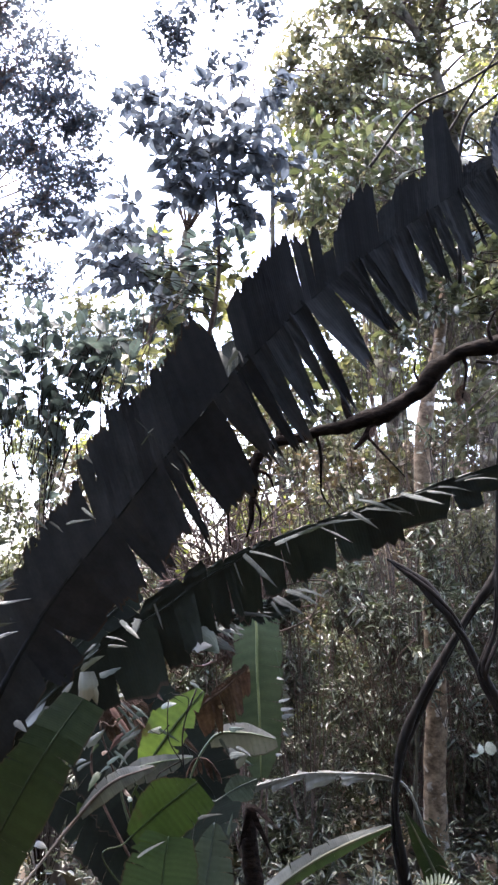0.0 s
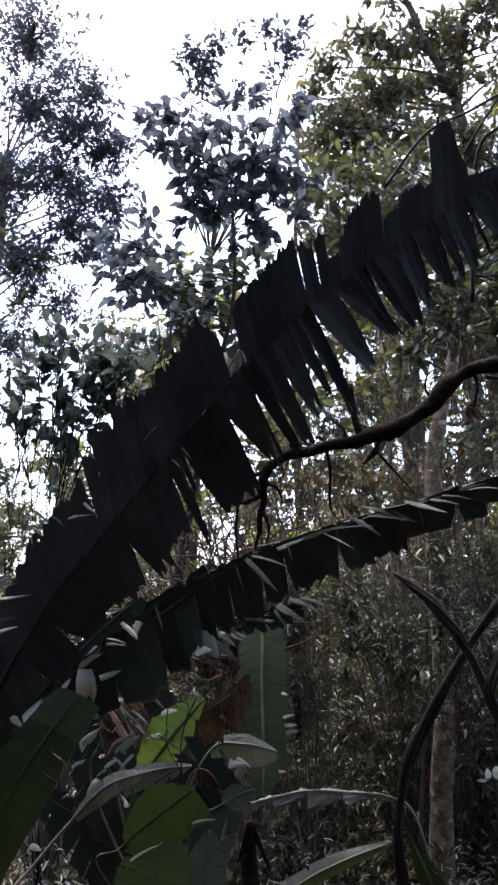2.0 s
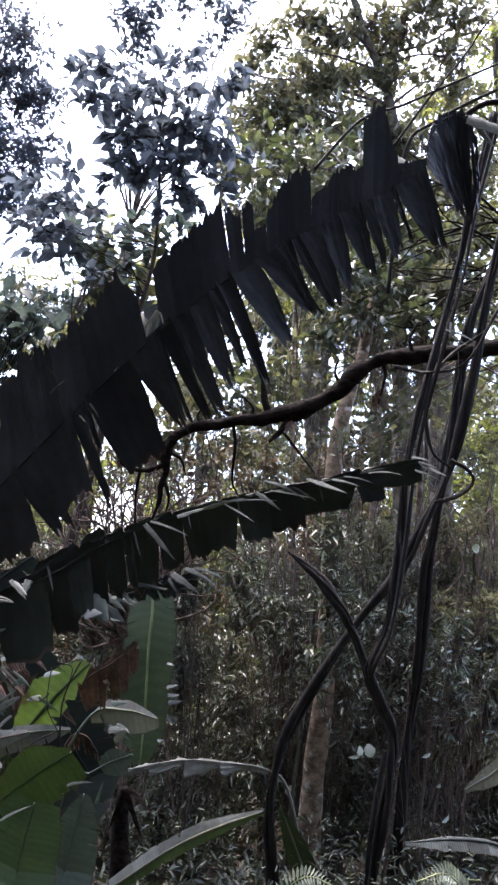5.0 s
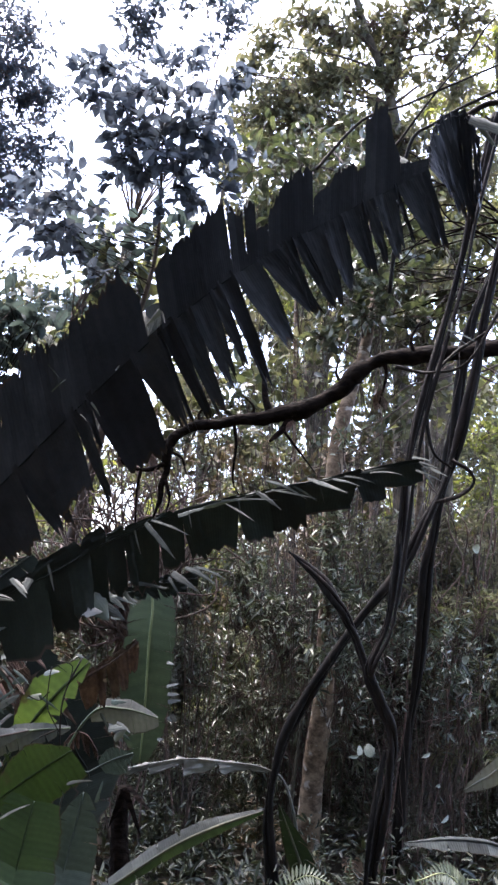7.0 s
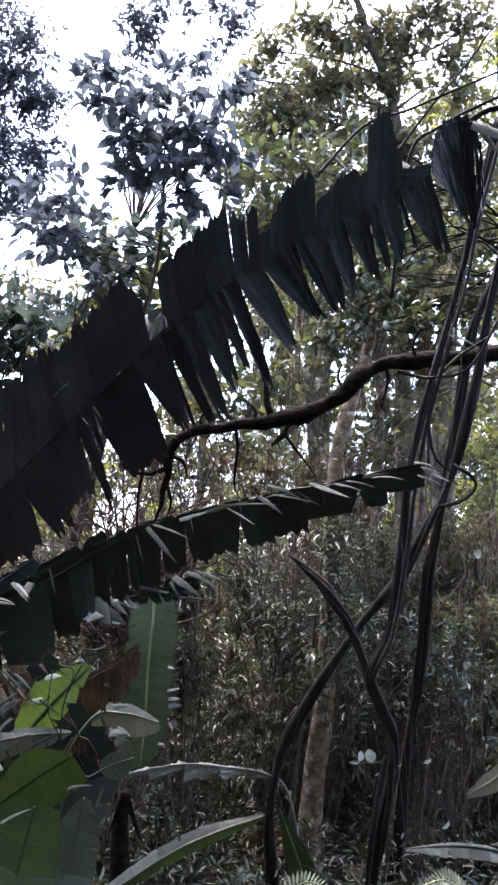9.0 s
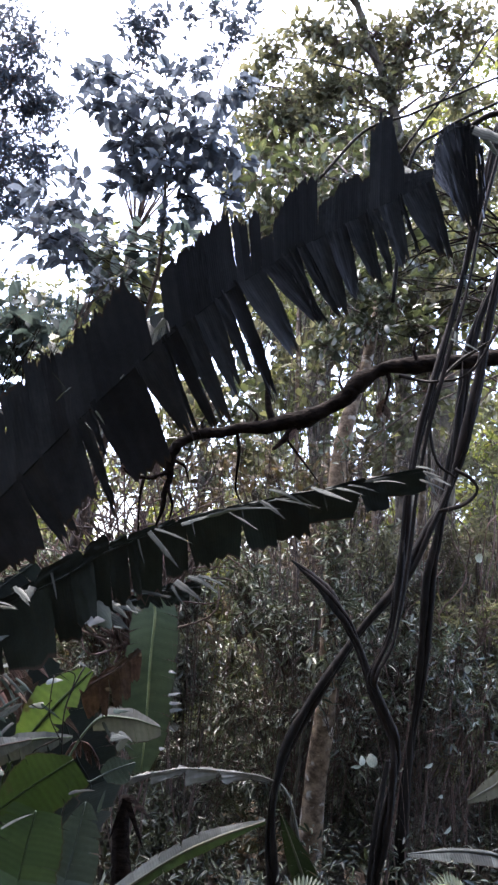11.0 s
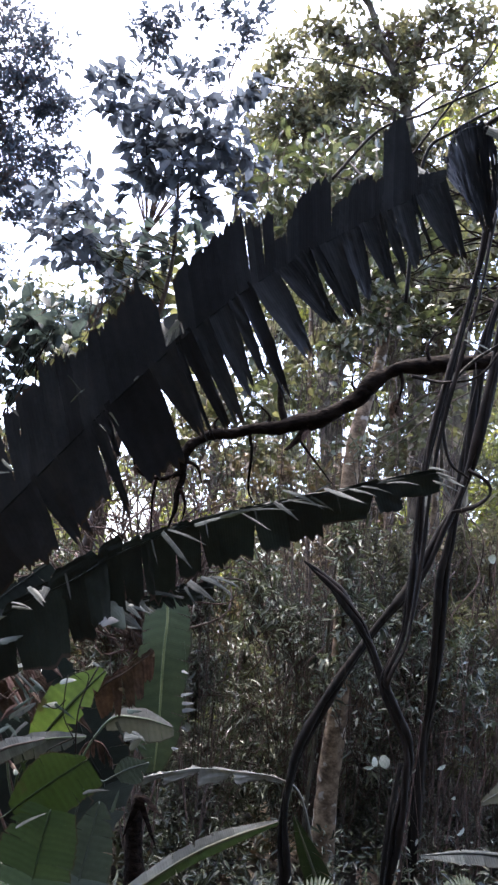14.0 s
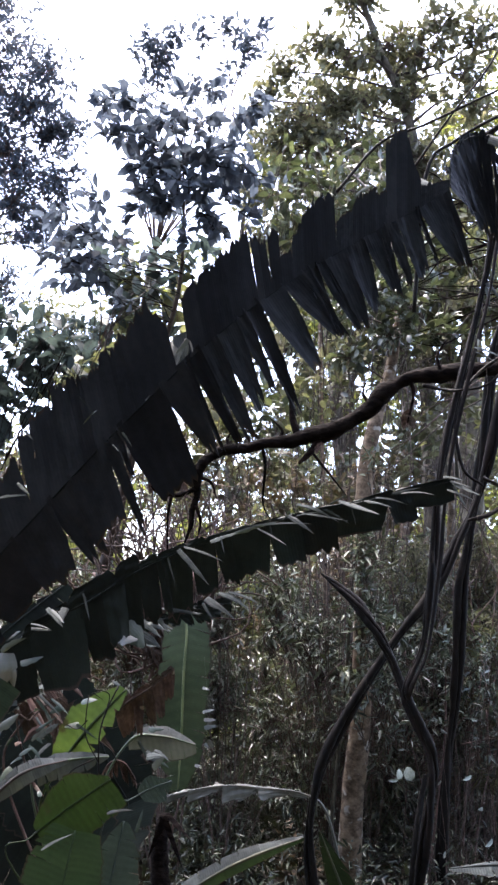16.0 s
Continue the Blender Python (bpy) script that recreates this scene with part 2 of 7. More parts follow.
def curve_points(ctrl, n):
    """n points on a smooth curve through the control points; extra columns (radii) are carried along."""
    c = np.asarray(ctrl, dtype=float)
    c = np.vstack([2 * c[0] - c[1], c, 2 * c[-1] - c[-2]])
    seg = len(c) - 3
    out = []
    for s in np.linspace(0, seg, n):
        i = min(int(s), seg - 1)
        u = s - i
        p0, p1, p2, p3 = c[i], c[i + 1], c[i + 2], c[i + 3]
        out.append(0.5 * (2 * p1 + (p2 - p0) * u + (2 * p0 - 5 * p1 + 4 * p2 - p3) * u * u + (3 * p1 - p0 - 3 * p2 + p3) * u ** 3))
    return np.array(out)


def joined(pieces):
    verts, faces, k = [], [], 0
    for v, f in pieces:
        v = np.asarray(v).reshape(-1, 3)
        verts.append(v)
        faces += [tuple(i + k for i in q) for q in f]
        k += len(v)
    return np.vstack(verts), faces


def tube(ctrl, n=24, sides=8, rough=0.0, seed=1, ridges=0):
    """A tapering stem through rows of x, y, z, radius."""
    rng = np.random.default_rng(seed)
    pts = curve_points(ctrl, n)
    p, r = pts[:, :3], np.maximum(pts[:, 3], 0.0008)
    tan = np.gradient(p, axis=0)
    tan /= np.linalg.norm(tan, axis=1)[:, None] + 1e-9
    ref = np.array([1.0, 0.1, 0.0]) if abs(tan[:, 0]).mean() < 0.7 else np.array([0.0, 1.0, 0.2])
    verts = []
    ph = rng.uniform(0, 6.28)
    knots = max(4, n // 5)
    swell = np.interp(np.linspace(0, 1, n), np.linspace(0, 1, knots), rng.uniform(-1, 1, knots))
    if rough:
        p = p + rough * r.mean() * np.stack([np.interp(np.linspace(0, 1, n), np.linspace(0, 1, knots), rng.uniform(-1, 1, knots)) for _ in range(3)], 1) * 1.5
    for i in range(n):
        a = np.cross(tan[i], ref)
        a /= np.linalg.norm(a) + 1e-9
        b = np.cross(tan[i], a)
        ang = np.arange(sides) * 2 * np.pi / sides
        rr = r[i] * (1 + 0.5 * rough * rng.uniform(-1, 1, sides) + 1.3 * rough * swell[i])
        if ridges:
            rr = rr * (1 + 0.2 * np.sin(ridges * ang + ph + i * 0.09))
        verts.append(p[i] + np.cos(ang)[:, None] * a * rr[:, None] + np.sin(ang)[:, None] * b * rr[:, None])
    faces = [(i * sides + j, i * sides + (j + 1) % sides, (i + 1) * sides + (j + 1) % sides, (i + 1) * sides + j)
             for i in range(n - 1) for j in range(sides)]
    faces += [tuple(range(sides))[::-1], tuple((n - 1) * sides + j for j in range(sides))]
    return np.vstack(verts), faces


# leaf outlines: along the leaf, half width, rise of the rim
LEAF_SHAPES = {
    "oval": ([(0.0, 0.03, 0.0), (0.25, 0.2, 0.03), (0.55, 0.24, 0.02), (0.82, 0.13, -0.03), (1.0, 0.0, -0.1)]),
    "round": ([(0.0, 0.1, 0.0), (0.2, 0.36, 0.03), (0.55, 0.42, 0.02), (0.85, 0.24, -0.04), (1.0, 0.0, -0.1)]),
}
# small leaves: low and high half width, droop of the tip
SMALL_SHAPES = {"narrow": (0.115, 0.1, -0.14), "quick": (0.2, 0.16, -0.08)}


def leaf_template(shape):
    if shape in SMALL_SHAPES:
        a, b, tip = SMALL_SHAPES[shape]
        v = [(0, 0, 0), (0, 1, tip), (-a, 0.32, 0.06), (-b, 0.68, 0.03), (a, 0.32, 0.06), (b, 0.68, 0.03)]
        return np.array(v), [(0, 1, 3, 2), (0, 4, 5, 1)]
    rows = LEAF_SHAPES[shape]
    v, f = [], []
    for i, (y, w, h) in enumerate(rows):
        v += [(-w, y, h + 0.35 * w), (0, y, h), (w, y, h + 0.35 * w)]
        if i:
            a, b = 3 * (i - 1), 3 * i
            f += [(a, a + 1, b + 1, b), (a + 1, a + 2, b + 2, b + 1)]
    return np.array(v), f


def leaf_cloud(places, ways, sizes, shape, seed, hang=0.3):
    """Many leaves in one mesh: each at its place, pointing its way, its face turned to the sky more or less."""
    rng = np.random.default_rng(seed)
    tv, tf = leaf_template(shape)
    places, ways, sizes = np.asarray(places), np.asarray(ways), np.asarray(sizes)
    m = len(places)
    y = ways + rng.normal(0, 0.45, (m, 3))
    y[:, 2] -= hang
    y /= np.linalg.norm(y, axis=1)[:, None] + 1e-9
    up = np.array([0, 0, 1.0]) + rng.normal(0, 0.55, (m, 3))
    x = np.cross(y, up)
    x /= np.linalg.norm(x, axis=1)[:, None] + 1e-9
    z = np.cross(x, y)
    w = sizes[:, None, None] * (tv[None, :, 0, None] * x[:, None] * rng.uniform(0.8, 1.25, (m, 1, 1)) + tv[None, :, 1, None] * y[:, None] + tv[None, :, 2, None] * z[:, None])
    v = (places[:, None] + w).reshape(-1, 3)
    base = np.asarray(tf)
    f = (base[None] + (np.arange(m) * len(tv))[:, None, None]).reshape(-1, 4)
    return v, f.tolist()


def spray(center, radius, start, count, per, rng, squash=(1, 1, 0.8), bias=0.75):
    """Twigs from a limb's end into a clump of foliage, and the leaves along them."""
    twigs, places, ways = [], [], []
    c, st = np.array(center), np.array(start)
    for _ in range(count):
        d = rng.normal(0, 1, 3)
        d /= np.linalg.norm(d)
        tip = c + d * radius * np.array(squash) * rng.uniform(0.25, 1) ** bias
        root = st + (c - st) * rng.uniform(0.5, 1.0)
        mid = (root + tip) / 2 + rng.normal(0, 0.12, 3) * radius
        length = np.linalg.norm(tip - root)
        r = 0.0035 + 0.004 * radius
        twigs.append(tube([(*root, r), (*mid, r * 0.7), (*tip, r * 0.25)], 4, 3))
        way = tip - mid
        way /= np.linalg.norm(way) + 1e-9
        k = max(3, int(per * rng.uniform(0.6, 1.3)))
        u = rng.uniform(0.15, 1.0, k)[:, None] ** 0.7
        q = (1 - u) ** 2 * root + 2 * u * (1 - u) * mid + u * u * tip
        places.append(q + rng.normal(0, 0.02, (k, 3)))
        side = rng.normal(0, 1, (k, 3))
        side -= (side @ way)[:, None] * way
        side /= np.linalg.norm(side, axis=1)[:, None] + 1e-9
        ways.append(0.6 * way + 0.8 * side)
    return twigs, np.vstack(places), np.vstack(ways)


def foliage(parent, clumps, start, leaf, shape, mat, seed, density=1.0, per=12, label="", single_mat=None, singles=0, twig_mat=TWIG, limb=0.02, hang=0.3, squash=(1, 1, 0.8)):
    """Clumps (x, y, z, radius) on limbs from a start: limbs are parts, the leaves one crown, the first few leaves parts of their own."""
    rng = np.random.default_rng(seed)
    twigs, places, ways = [], [], []
    for x, y, z, r in clumps:
        c = np.array((x, y, z))
        line = np.atleast_2d(np.asarray(start, dtype=float))
        gap = np.linalg.norm(line - c, axis=1) + 2.0 * np.maximum(0, line[:, 2] - c[2] + 0.5 * r)
        s = line[int(np.argmin(gap))] + rng.normal(0, 0.01, 3)
        bend = (s + c) / 2 + np.array((0, 0, 0.05)) * np.linalg.norm(c - s) + rng.normal(0, 0.08, 3) * np.linalg.norm(c - s)
        if limb:
            part("limb", tube([(*s, limb), (*bend, limb * 0.65), (*c, limb * 0.3)], 10, 6, 0.06, seed), twig_mat, parent)
        t, p, w = spray(c, r, bend, max(4, int(density * 90 * (r / (leaf * 6)) ** 1.6)), per, rng, squash)
        twigs += t
        places.append(p)
        ways.append(w)
    places, ways = np.vstack(places), np.vstack(ways)
    order = rng.permutation(len(places))
    places, ways = places[order], ways[order]
    sizes = leaf * rng.uniform(0.5, 1.45, len(places))
    part("twigwork", joined(twigs), twig_mat, parent, kind="stuff")
    if singles:
        tv, tf = leaf_template(shape)
        me = mesh_of("leaf", tv, tf, single_mat)
        for p, w, s in zip(places[:singles], ways[:singles], sizes[:singles]):
            ob = new("leaf", me)
            ob.parent = parent
            w = Vector(w) + Vector(rng.normal(0, 0.45, 3)) + Vector((0, 0, -hang))
            ob.matrix_local = Matrix.Translation(Vector(p) - ROOT[parent]) @ w.to_track_quat("Y", "Z").to_matrix().to_4x4() @ Matrix.Rotation(rng.normal(0, 0.7), 4, "Y") @ Matrix.Scale(s, 4)
        places, ways, sizes = places[singles:], ways[singles:], sizes[singles:]
    part("crown", leaf_cloud(places, ways, sizes, shape, seed + 1, hang), mat, parent, label, kind="stuff")


def masses(blobs, seed, r=(0.08, 0.15), depth=0.25):
    """Clumps strewn through rough blobs of foliage (x, y, z, radius, count)."""
    rng = np.random.default_rng(seed)
    out = []
    for x, y, z, big, count in blobs:
        for _ in range(count):
            d = rng.normal(0, 1, 3)
            d *= big * rng.uniform(0.1, 1) ** 0.5 / np.linalg.norm(d)
            out.append((x + d[0], y + d[1] * depth / max(big, 0.01), z + d[2], rng.uniform(*r)))
    return out


def tree(name, trunk, clumps, leaf, shape, mat, bark, label, seed, density=1.0, per=12, fork=0.6, category="tree", **more):
    """A tapered trunk (rows of x, y, z, radius), limbs and a crown."""
    ob = thing(name, trunk[0][:3], label, category)
    part("trunk", tube(trunk, 90, 14, 0.07, seed), bark, ob)
    pts = curve_points(trunk, 40)
    foliage(ob, clumps, pts[int(fork * 0.6 * 39):, :3], leaf, shape, mat, seed, density, per, **more)
    return ob


def torn_leaf(plant, rib, sides, blade, rib_mat, seed, label="", sag=0.25, part_name="leaf", start=0.0, jag=0.05, wobble=0.07, lift=(0, 0, 0), holes=0.0, overlap=1.05, rib_end=1.0):
    """A banana leaf: its rib (rows of x, y, z, radius) and, on each side, torn strips.
    A side: way at the foot, way at the tip, strips (end along the rib, length, how pointed), skew of the ends, material or None."""
    rng, wear = np.random.default_rng(seed), np.random.default_rng(seed + 9000)
    stalk = part(part_name, tube(curve_points(rib, 60)[:int(60 * rib_end)], 36, 7, 0.02, seed), rib_mat, plant, label)
    line = curve_points(rib, 240)[:, :3]
    length = float(np.linalg.norm(np.diff(line, axis=0), axis=1).sum())
    at = lambda s: line[int(min(max(s, 0), 1) * 239)]
    for way0, way1, strips, skew, mat in sides:
        way0, way1 = np.array(way0, float), np.array(way1, float)
        s0 = start
        ends = [start] + [r[0] for r in strips]
        for s1, w, sharp, *more in strips:
            tip = more[:2] if len(more) > 1 else ()
            more = more[2:] if tip else more
            w_end = more[0] if more else w
            if w <= 0:
                s0 = s1
                continue
            mid = (s0 + s1) / 2
            way = way0 + (way1 - way0) * mid + rng.normal(0, wobble, 3)
            if tip:
                lean = radians(tip[0])
                way = np.array((math.sin(lean), 0.15 if way[2] < 0 else -0.12, math.copysign(math.cos(lean), way[2])))
            way /= np.linalg.norm(way)
            tw = rng.normal(0, 0.06)
            tan = at(s1) - at(s0)
            span = np.linalg.norm(tan) + 1e-6
            nor = np.cross(tan / span, way)
            nor /= np.linalg.norm(nor) + 1e-9
            nu, nv = (18, 14) if holes and span > 0.06 else (9, 6)
            verts, uvs = [], []
            calm = 0.0 if more else 1.0
            tw *= calm
            swing, lean = calm * rng.normal(0, 0.05), 0.5 + rng.uniform(-0.3, 0.35)
            rag = np.interp(np.linspace(0, 6, nv + 1), range(7), rng.normal(0, jag, 7))
            if nv > 6:
                rag += wear.normal(0, 0.4 * jag, nv + 1) - 0.07 * (wear.uniform(0, 1, nv + 1) < 0.15)
            curl = calm * rng.normal(0, 0.35)
            onset = rng.uniform(0.25, 0.5)
            if tip:
                onset, lean, swing, curl = tip[1] + rng.uniform(-0.04, 0.04), 0.5, 0.4 * swing, 0.5 * curl
            rough = rng.normal(0, 1, (10, 7))
            for a in range(nu + 1):
                u = a / nu if more else -0.05 + 1.05 * a / nu
                keep = (1.05 if more and tip else 1.0 if more else overlap if skew < 0.15 and sharp < 0.13 else 1.05) - sharp * max(0, (u - onset) / (1 - onset)) ** 1.15
                for b in range(nv + 1):
                    v = b / nv
                    root = at(s0) * (1 - v) + at(s1) * v
                    c = at(s0) * (1 - lean) + at(s1) * lean
                    q = c + (root - c) * keep + np.array(lift)
                    end = (w + (w_end - w) * v) * u * (1 - skew * (1 - v) * (1 - 0.6 * sharp) + rag[b] * u)
                    q = q + way * end + (tan / span) * (swing * w * u * u)
                    q = q + nor * (0.015 * w * calm * math.sin(3.1 * v) + tw * (v - 0.5) * span * u * 2 + ((0.003 if nv < 7 else 0.0006) * calm + 0.0004) * rough[a * 9 // nu, b * 6 // nv] + 0.07 * curl * w * u ** 3)
                    q = q + np.array((0, 0, -1.0)) * sag * w * u * u * (1 + 0.3 * tw)
                    verts.append(q)
                    uvs.append(((s0 + (s1 - s0) * v) * length, u))
            faces = [(a * (nv + 1) + b, a * (nv + 1) + b + 1, (a + 1) * (nv + 1) + b + 1, (a + 1) * (nv + 1) + b) for a in range(nu) for b in range(nv)
                     if not (holes and a > 2 and wear.uniform() < holes * (a / nu) ** 2)]
            part("leaf_strip", (verts, faces), mat or blade, stalk, uvs=uvs)
            s0 = s1
    return stalk


def ribbon(stalk, a, b, breadth, mat, seed):
    """A narrow split strip of blade from a to b, bowed and pointed at its end."""
    rng = np.random.default_rng(seed)
    a, b = np.array(a), np.array(b)
    run = b - a
    across = np.cross(run, (rng.normal(0, 0.3), -1.0, rng.normal(0.5, 0.25)))
    across /= np.linalg.norm(across)
    bow = np.cross(across, run)
    bend, edge = rng.uniform(-0.2, 0.2), rng.choice((0.15, 0.5, 0.85))
    verts = []
    for k in range(9):
        u = k / 8
        w = breadth * (0.75 + 0.25 * min(1, 4 * u)) * (1 - u ** 2.4) * rng.uniform(0.8, 1.15)
        c = a + run * u + bow * bend * u * (1 - u) + np.array((0, 0, 0.025)) * np.linalg.norm(run) * math.sin(3.14 * u)
        verts += [c - across * w * edge, c + bow / np.linalg.norm(bow) * w * 0.15, c + across * w * (1 - edge)]
    faces = [q for k in range(8) for q in ((3 * k, 3 * k + 1, 3 * k + 4, 3 * k + 3), (3 * k + 1, 3 * k + 2, 3 * k + 5, 3 * k + 4))]
    uvs = [(j * 0.5 * breadth, k / 8) for k in range(9) for j in range(3)]
    part("leaf_strip", (verts, faces), mat, stalk, uvs=uvs)


def even(count, widths, sharp, seed, start=0.0, lost=0.0, spread=0.12):
    """Strips of uneven breadth whose lengths follow the given widths along the rib."""
    rng = np.random.default_rng(seed)
    cuts = np.linspace(start, 1, count + 1)
    cuts[1:-1] += rng.uniform(-0.36, 0.36, count - 1) * (1 - start) / count
    rows = []
    for i in range(count):
        mid = ((cuts[i] + cuts[i + 1]) / 2 - start) / (1 - start)
        w = float(np.interp(mid, np.linspace(0, 1, len(widths)), widths)) * rng.uniform(1 - spread, 1 + spread)
        rows.append((cuts[i + 1], 0 if rng.uniform() < lost else w, min(0.95, sharp * rng.uniform(0.5, 1.5))))
    return rows


def soft_leaf(plant, rib, way_a, way_b, widths_a, widths_b, mat, rib_mat, seed, start=0.2, count=7, sharp=0.03, skew=0.0, sag=0.1, label="", mat_b=None, jag=0.016):
    """A mostly whole banana leaf."""
    skew = min(skew, 0.1) * 0.3

    def rows(widths, k):
        rng = np.random.default_rng(seed + k)
        cuts = np.linspace(start, 1, count + 1)
        prof = np.interp(np.linspace(0, 1, count + 1), np.linspace(0, 1, len(widths)), widths)
        out = []
        for i in range(count):
            tear = rng.uniform() < 0.3
            out.append((cuts[i + 1], float(prof[i]), max(0.16, 3 * sharp) if tear else 0.2 * sharp, float(prof[i + 1]) * (0.9 if tear else 1.0)))
        return out
    return torn_leaf(plant, rib, [(way_a, way_a, rows(widths_a, 0), skew, None), (way_b, way_b, rows(widths_b, 1), skew, mat_b)],
                     mat, rib_mat, seed, label, sag, "leaf", start, jag, 0.0)


# ---------------------------------------------------------------- ground
def ground_sheet():
    xs = np.concatenate([[-400, -120, -50], np.linspace(-22, 22, 70), [50, 120, 400]])
    ys = np.concatenate([[-400, -120, -50], np.linspace(-14, 40, 84), [60, 130, 400]])
    verts = [(x, y, 0.12 * noise.noise((x * 0.4, y * 0.4, 0)) + 0.03 * noise.noise((x * 2.1, y * 2.1, 3)) - 0.06) for y in ys for x in xs]
    n = len(xs)
    faces = [(j * n + i, j * n + i + 1, (j + 1) * n + i + 1, (j + 1) * n + i) for j in range(len(ys) - 1) for i in range(n - 1)]
    ob = new("ground", mesh_of("ground", verts, faces, SOIL))
    tagged(ob, "dark forest soil with fallen leaves under the trees", "ground", kind="structure")


ground_sheet()

# ---------------------------------------------------------------- big dark banana leaf and its plant
plant = thing("banana_plant", (-1.45, 2.1, -0.05), "banana plant with a huge torn dark leaf arching over", "banana plant")
part("stem", tube([(-1.45, 2.1, -0.05, 0.11), (-1.4, 2.1, 0.5, 0.1), (-1.25, 2.3, 0.95, 0.075), (-1.03, 2.908, 1.194) + (0.05,)], 24, 12, 0.04, 3), STEM_BARK, plant)
# strips: end along the rib, length, how pointed, lean from the upright in degrees, where the point begins, length at the far edge
LOWER = [(0.093, 0.143, 0.1, 41, 0.6), (0.126, 0.195, 0.2, 47, 0.6), (0.187, 0.187, 0.15, 61, 0.6), (0.226, 0.227, 0.3, 31, 0.5), (0.258, 0.251, 0.5, 35, 0.4), (0.307, 0.236, 0.15, 25, 0.5), (0.326, 0.309, 0.6, 28, 0.2), (0.336, 0.155, 0.8, 24, 0.15), (0.406, 0.289, 0.28, 31, 0.35), (0.45, 0.28, 0.75, 35, 0.2), (0.457, 0.299, 0.5, 27, 0.3), (0.478, 0.311, 0.6, 31, 0.3), (0.508, 0.333, 0.62, 30, 0.25), (0.548, 0.289, 0.62, 28, 0.25), (0.568, 0.268, 0.7, 29, 0.3)]
LOWER += [(0.592, 0.364, 0.6, 29, 0.25), (0.634, 0.298, 0.62, 39, 0.25), (0.664, 0.248, 0.55, 47, 0.35), (0.676, 0.247, 0.6, 35, 0.4), (0.686, 0.228, 0.5, 26, 0.4), (0.697, 0.27, 0.5, 31, 0.4), (0.724, 0.258, 0.45, 28, 0.4), (0.754, 0.244, 0.5, 22, 0.4), (0.786, 0.21, 0.6, 27, 0.3), (0.799, 0.246, 0.5, 18, 0.45), (0.816, 0.22, 0.55, 19, 0.45), (0.853, 0.222, 0.45, 21, 0.45), (0.859, 0.204, 0.6, 26, 0.3), (0.896, 0.238, 0.5, 34, 0.35), (0.915, 0.274, 0.5, 23, 0.35)]
UPPER = [(0.042, 0.309, 0.0, -24, 0.7, 0.256), (0.076, 0.256, 0.0, -24, 0.7, 0.203), (0.109, 0.203, 0.0, -24, 0.7, 0.176), (0.143, 0.176, 0.0, -24, 0.7, 0.212), (0.176, 0.212, 0.0, -24, 0.7, 0.201), (0.21, 0.201, 0.0, -24, 0.7, 0.201), (0.233, 0.272, 0.0, -18, 0.7, 0.274), (0.257, 0.274, 0.0, -18, 0.7, 0.265), (0.277, 0.307, 0.0, -18, 0.7, 0.287), (0.3, 0.287, 0.0, -18, 0.7, 0.249), (0.323, 0.249, 0.0, -18, 0.7, 0.237), (0.346, 0.237, 0.0, -18, 0.7, 0.247), (0.37, 0.247, 0.0, -18, 0.7, 0.239), (0.393, 0.239, 0.0, -18, 0.7, 0.248)]
UPPER += [(0.416, 0.248, 0.0, -18, 0.7, 0.269), (0.439, 0.269, 0.0, -18, 0.7, 0.153), (0.462, 0, 0), (0.488, 0.197, 0.0, -14, 0.7, 0.225), (0.514, 0.225, 0.0, -14, 0.7, 0.221), (0.54, 0.221, 0.0, -14, 0.7, 0.221), (0.566, 0.221, 0.0, -14, 0.7, 0.237), (0.592, 0.237, 0.0, -14, 0.7, 0.235), (0.605, 0.224, 0.0, -12, 0.7, 0.204), (0.619, 0.203, 0.0, -12, 0.7, 0.177), (0.632, 0.204, 0.0, -9, 0.7, 0.185), (0.649, 0.1, 0.0, -8, 0.7, 0.102), (0.669, 0.122, 0.0, -6, 0.7, 0.192), (0.684, 0.205, 0.0, -6, 0.7, 0.222)]
UPPER += [(0.699, 0.222, 0.0, -6, 0.7, 0.22), (0.714, 0.22, 0.0, -6, 0.7, 0.193), (0.737, 0.118, 0.0, -3, 0.7, 0.124), (0.757, 0.15, 0.0, -2, 0.7, 0.159), (0.777, 0.159, 0.0, -2, 0.7, 0.146), (0.796, 0.146, 0.0, -2, 0.7, 0.12), (0.819, 0.294, 0.0, -3, 0.7, 0.327), (0.841, 0.327, 0.0, -3, 0.7, 0.29), (0.863, 0.29, 0.0, -3, 0.7, 0.094), (0.889, 0.079, 0.0, 0, 0.7, 0.06), (0.915, 0.06, 0.0, 0, 0.7, 0.038)]
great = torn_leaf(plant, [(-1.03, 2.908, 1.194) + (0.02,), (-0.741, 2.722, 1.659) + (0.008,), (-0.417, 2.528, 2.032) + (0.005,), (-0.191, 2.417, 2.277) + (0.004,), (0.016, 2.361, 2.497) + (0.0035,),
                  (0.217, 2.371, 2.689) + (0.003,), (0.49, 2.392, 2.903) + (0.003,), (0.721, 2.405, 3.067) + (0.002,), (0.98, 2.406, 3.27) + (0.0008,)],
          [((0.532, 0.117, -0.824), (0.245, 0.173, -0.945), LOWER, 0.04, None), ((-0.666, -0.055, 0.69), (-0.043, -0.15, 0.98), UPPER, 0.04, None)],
          BANANA_UNLIT, RIB_SHADE, 11, "huge dark backlit leaf torn into pointed strips", sag=0.0, wobble=0.02, lift=(-0.001, -0.006, -0.001), holes=0.003, overlap=1.1, rib_end=0.92)
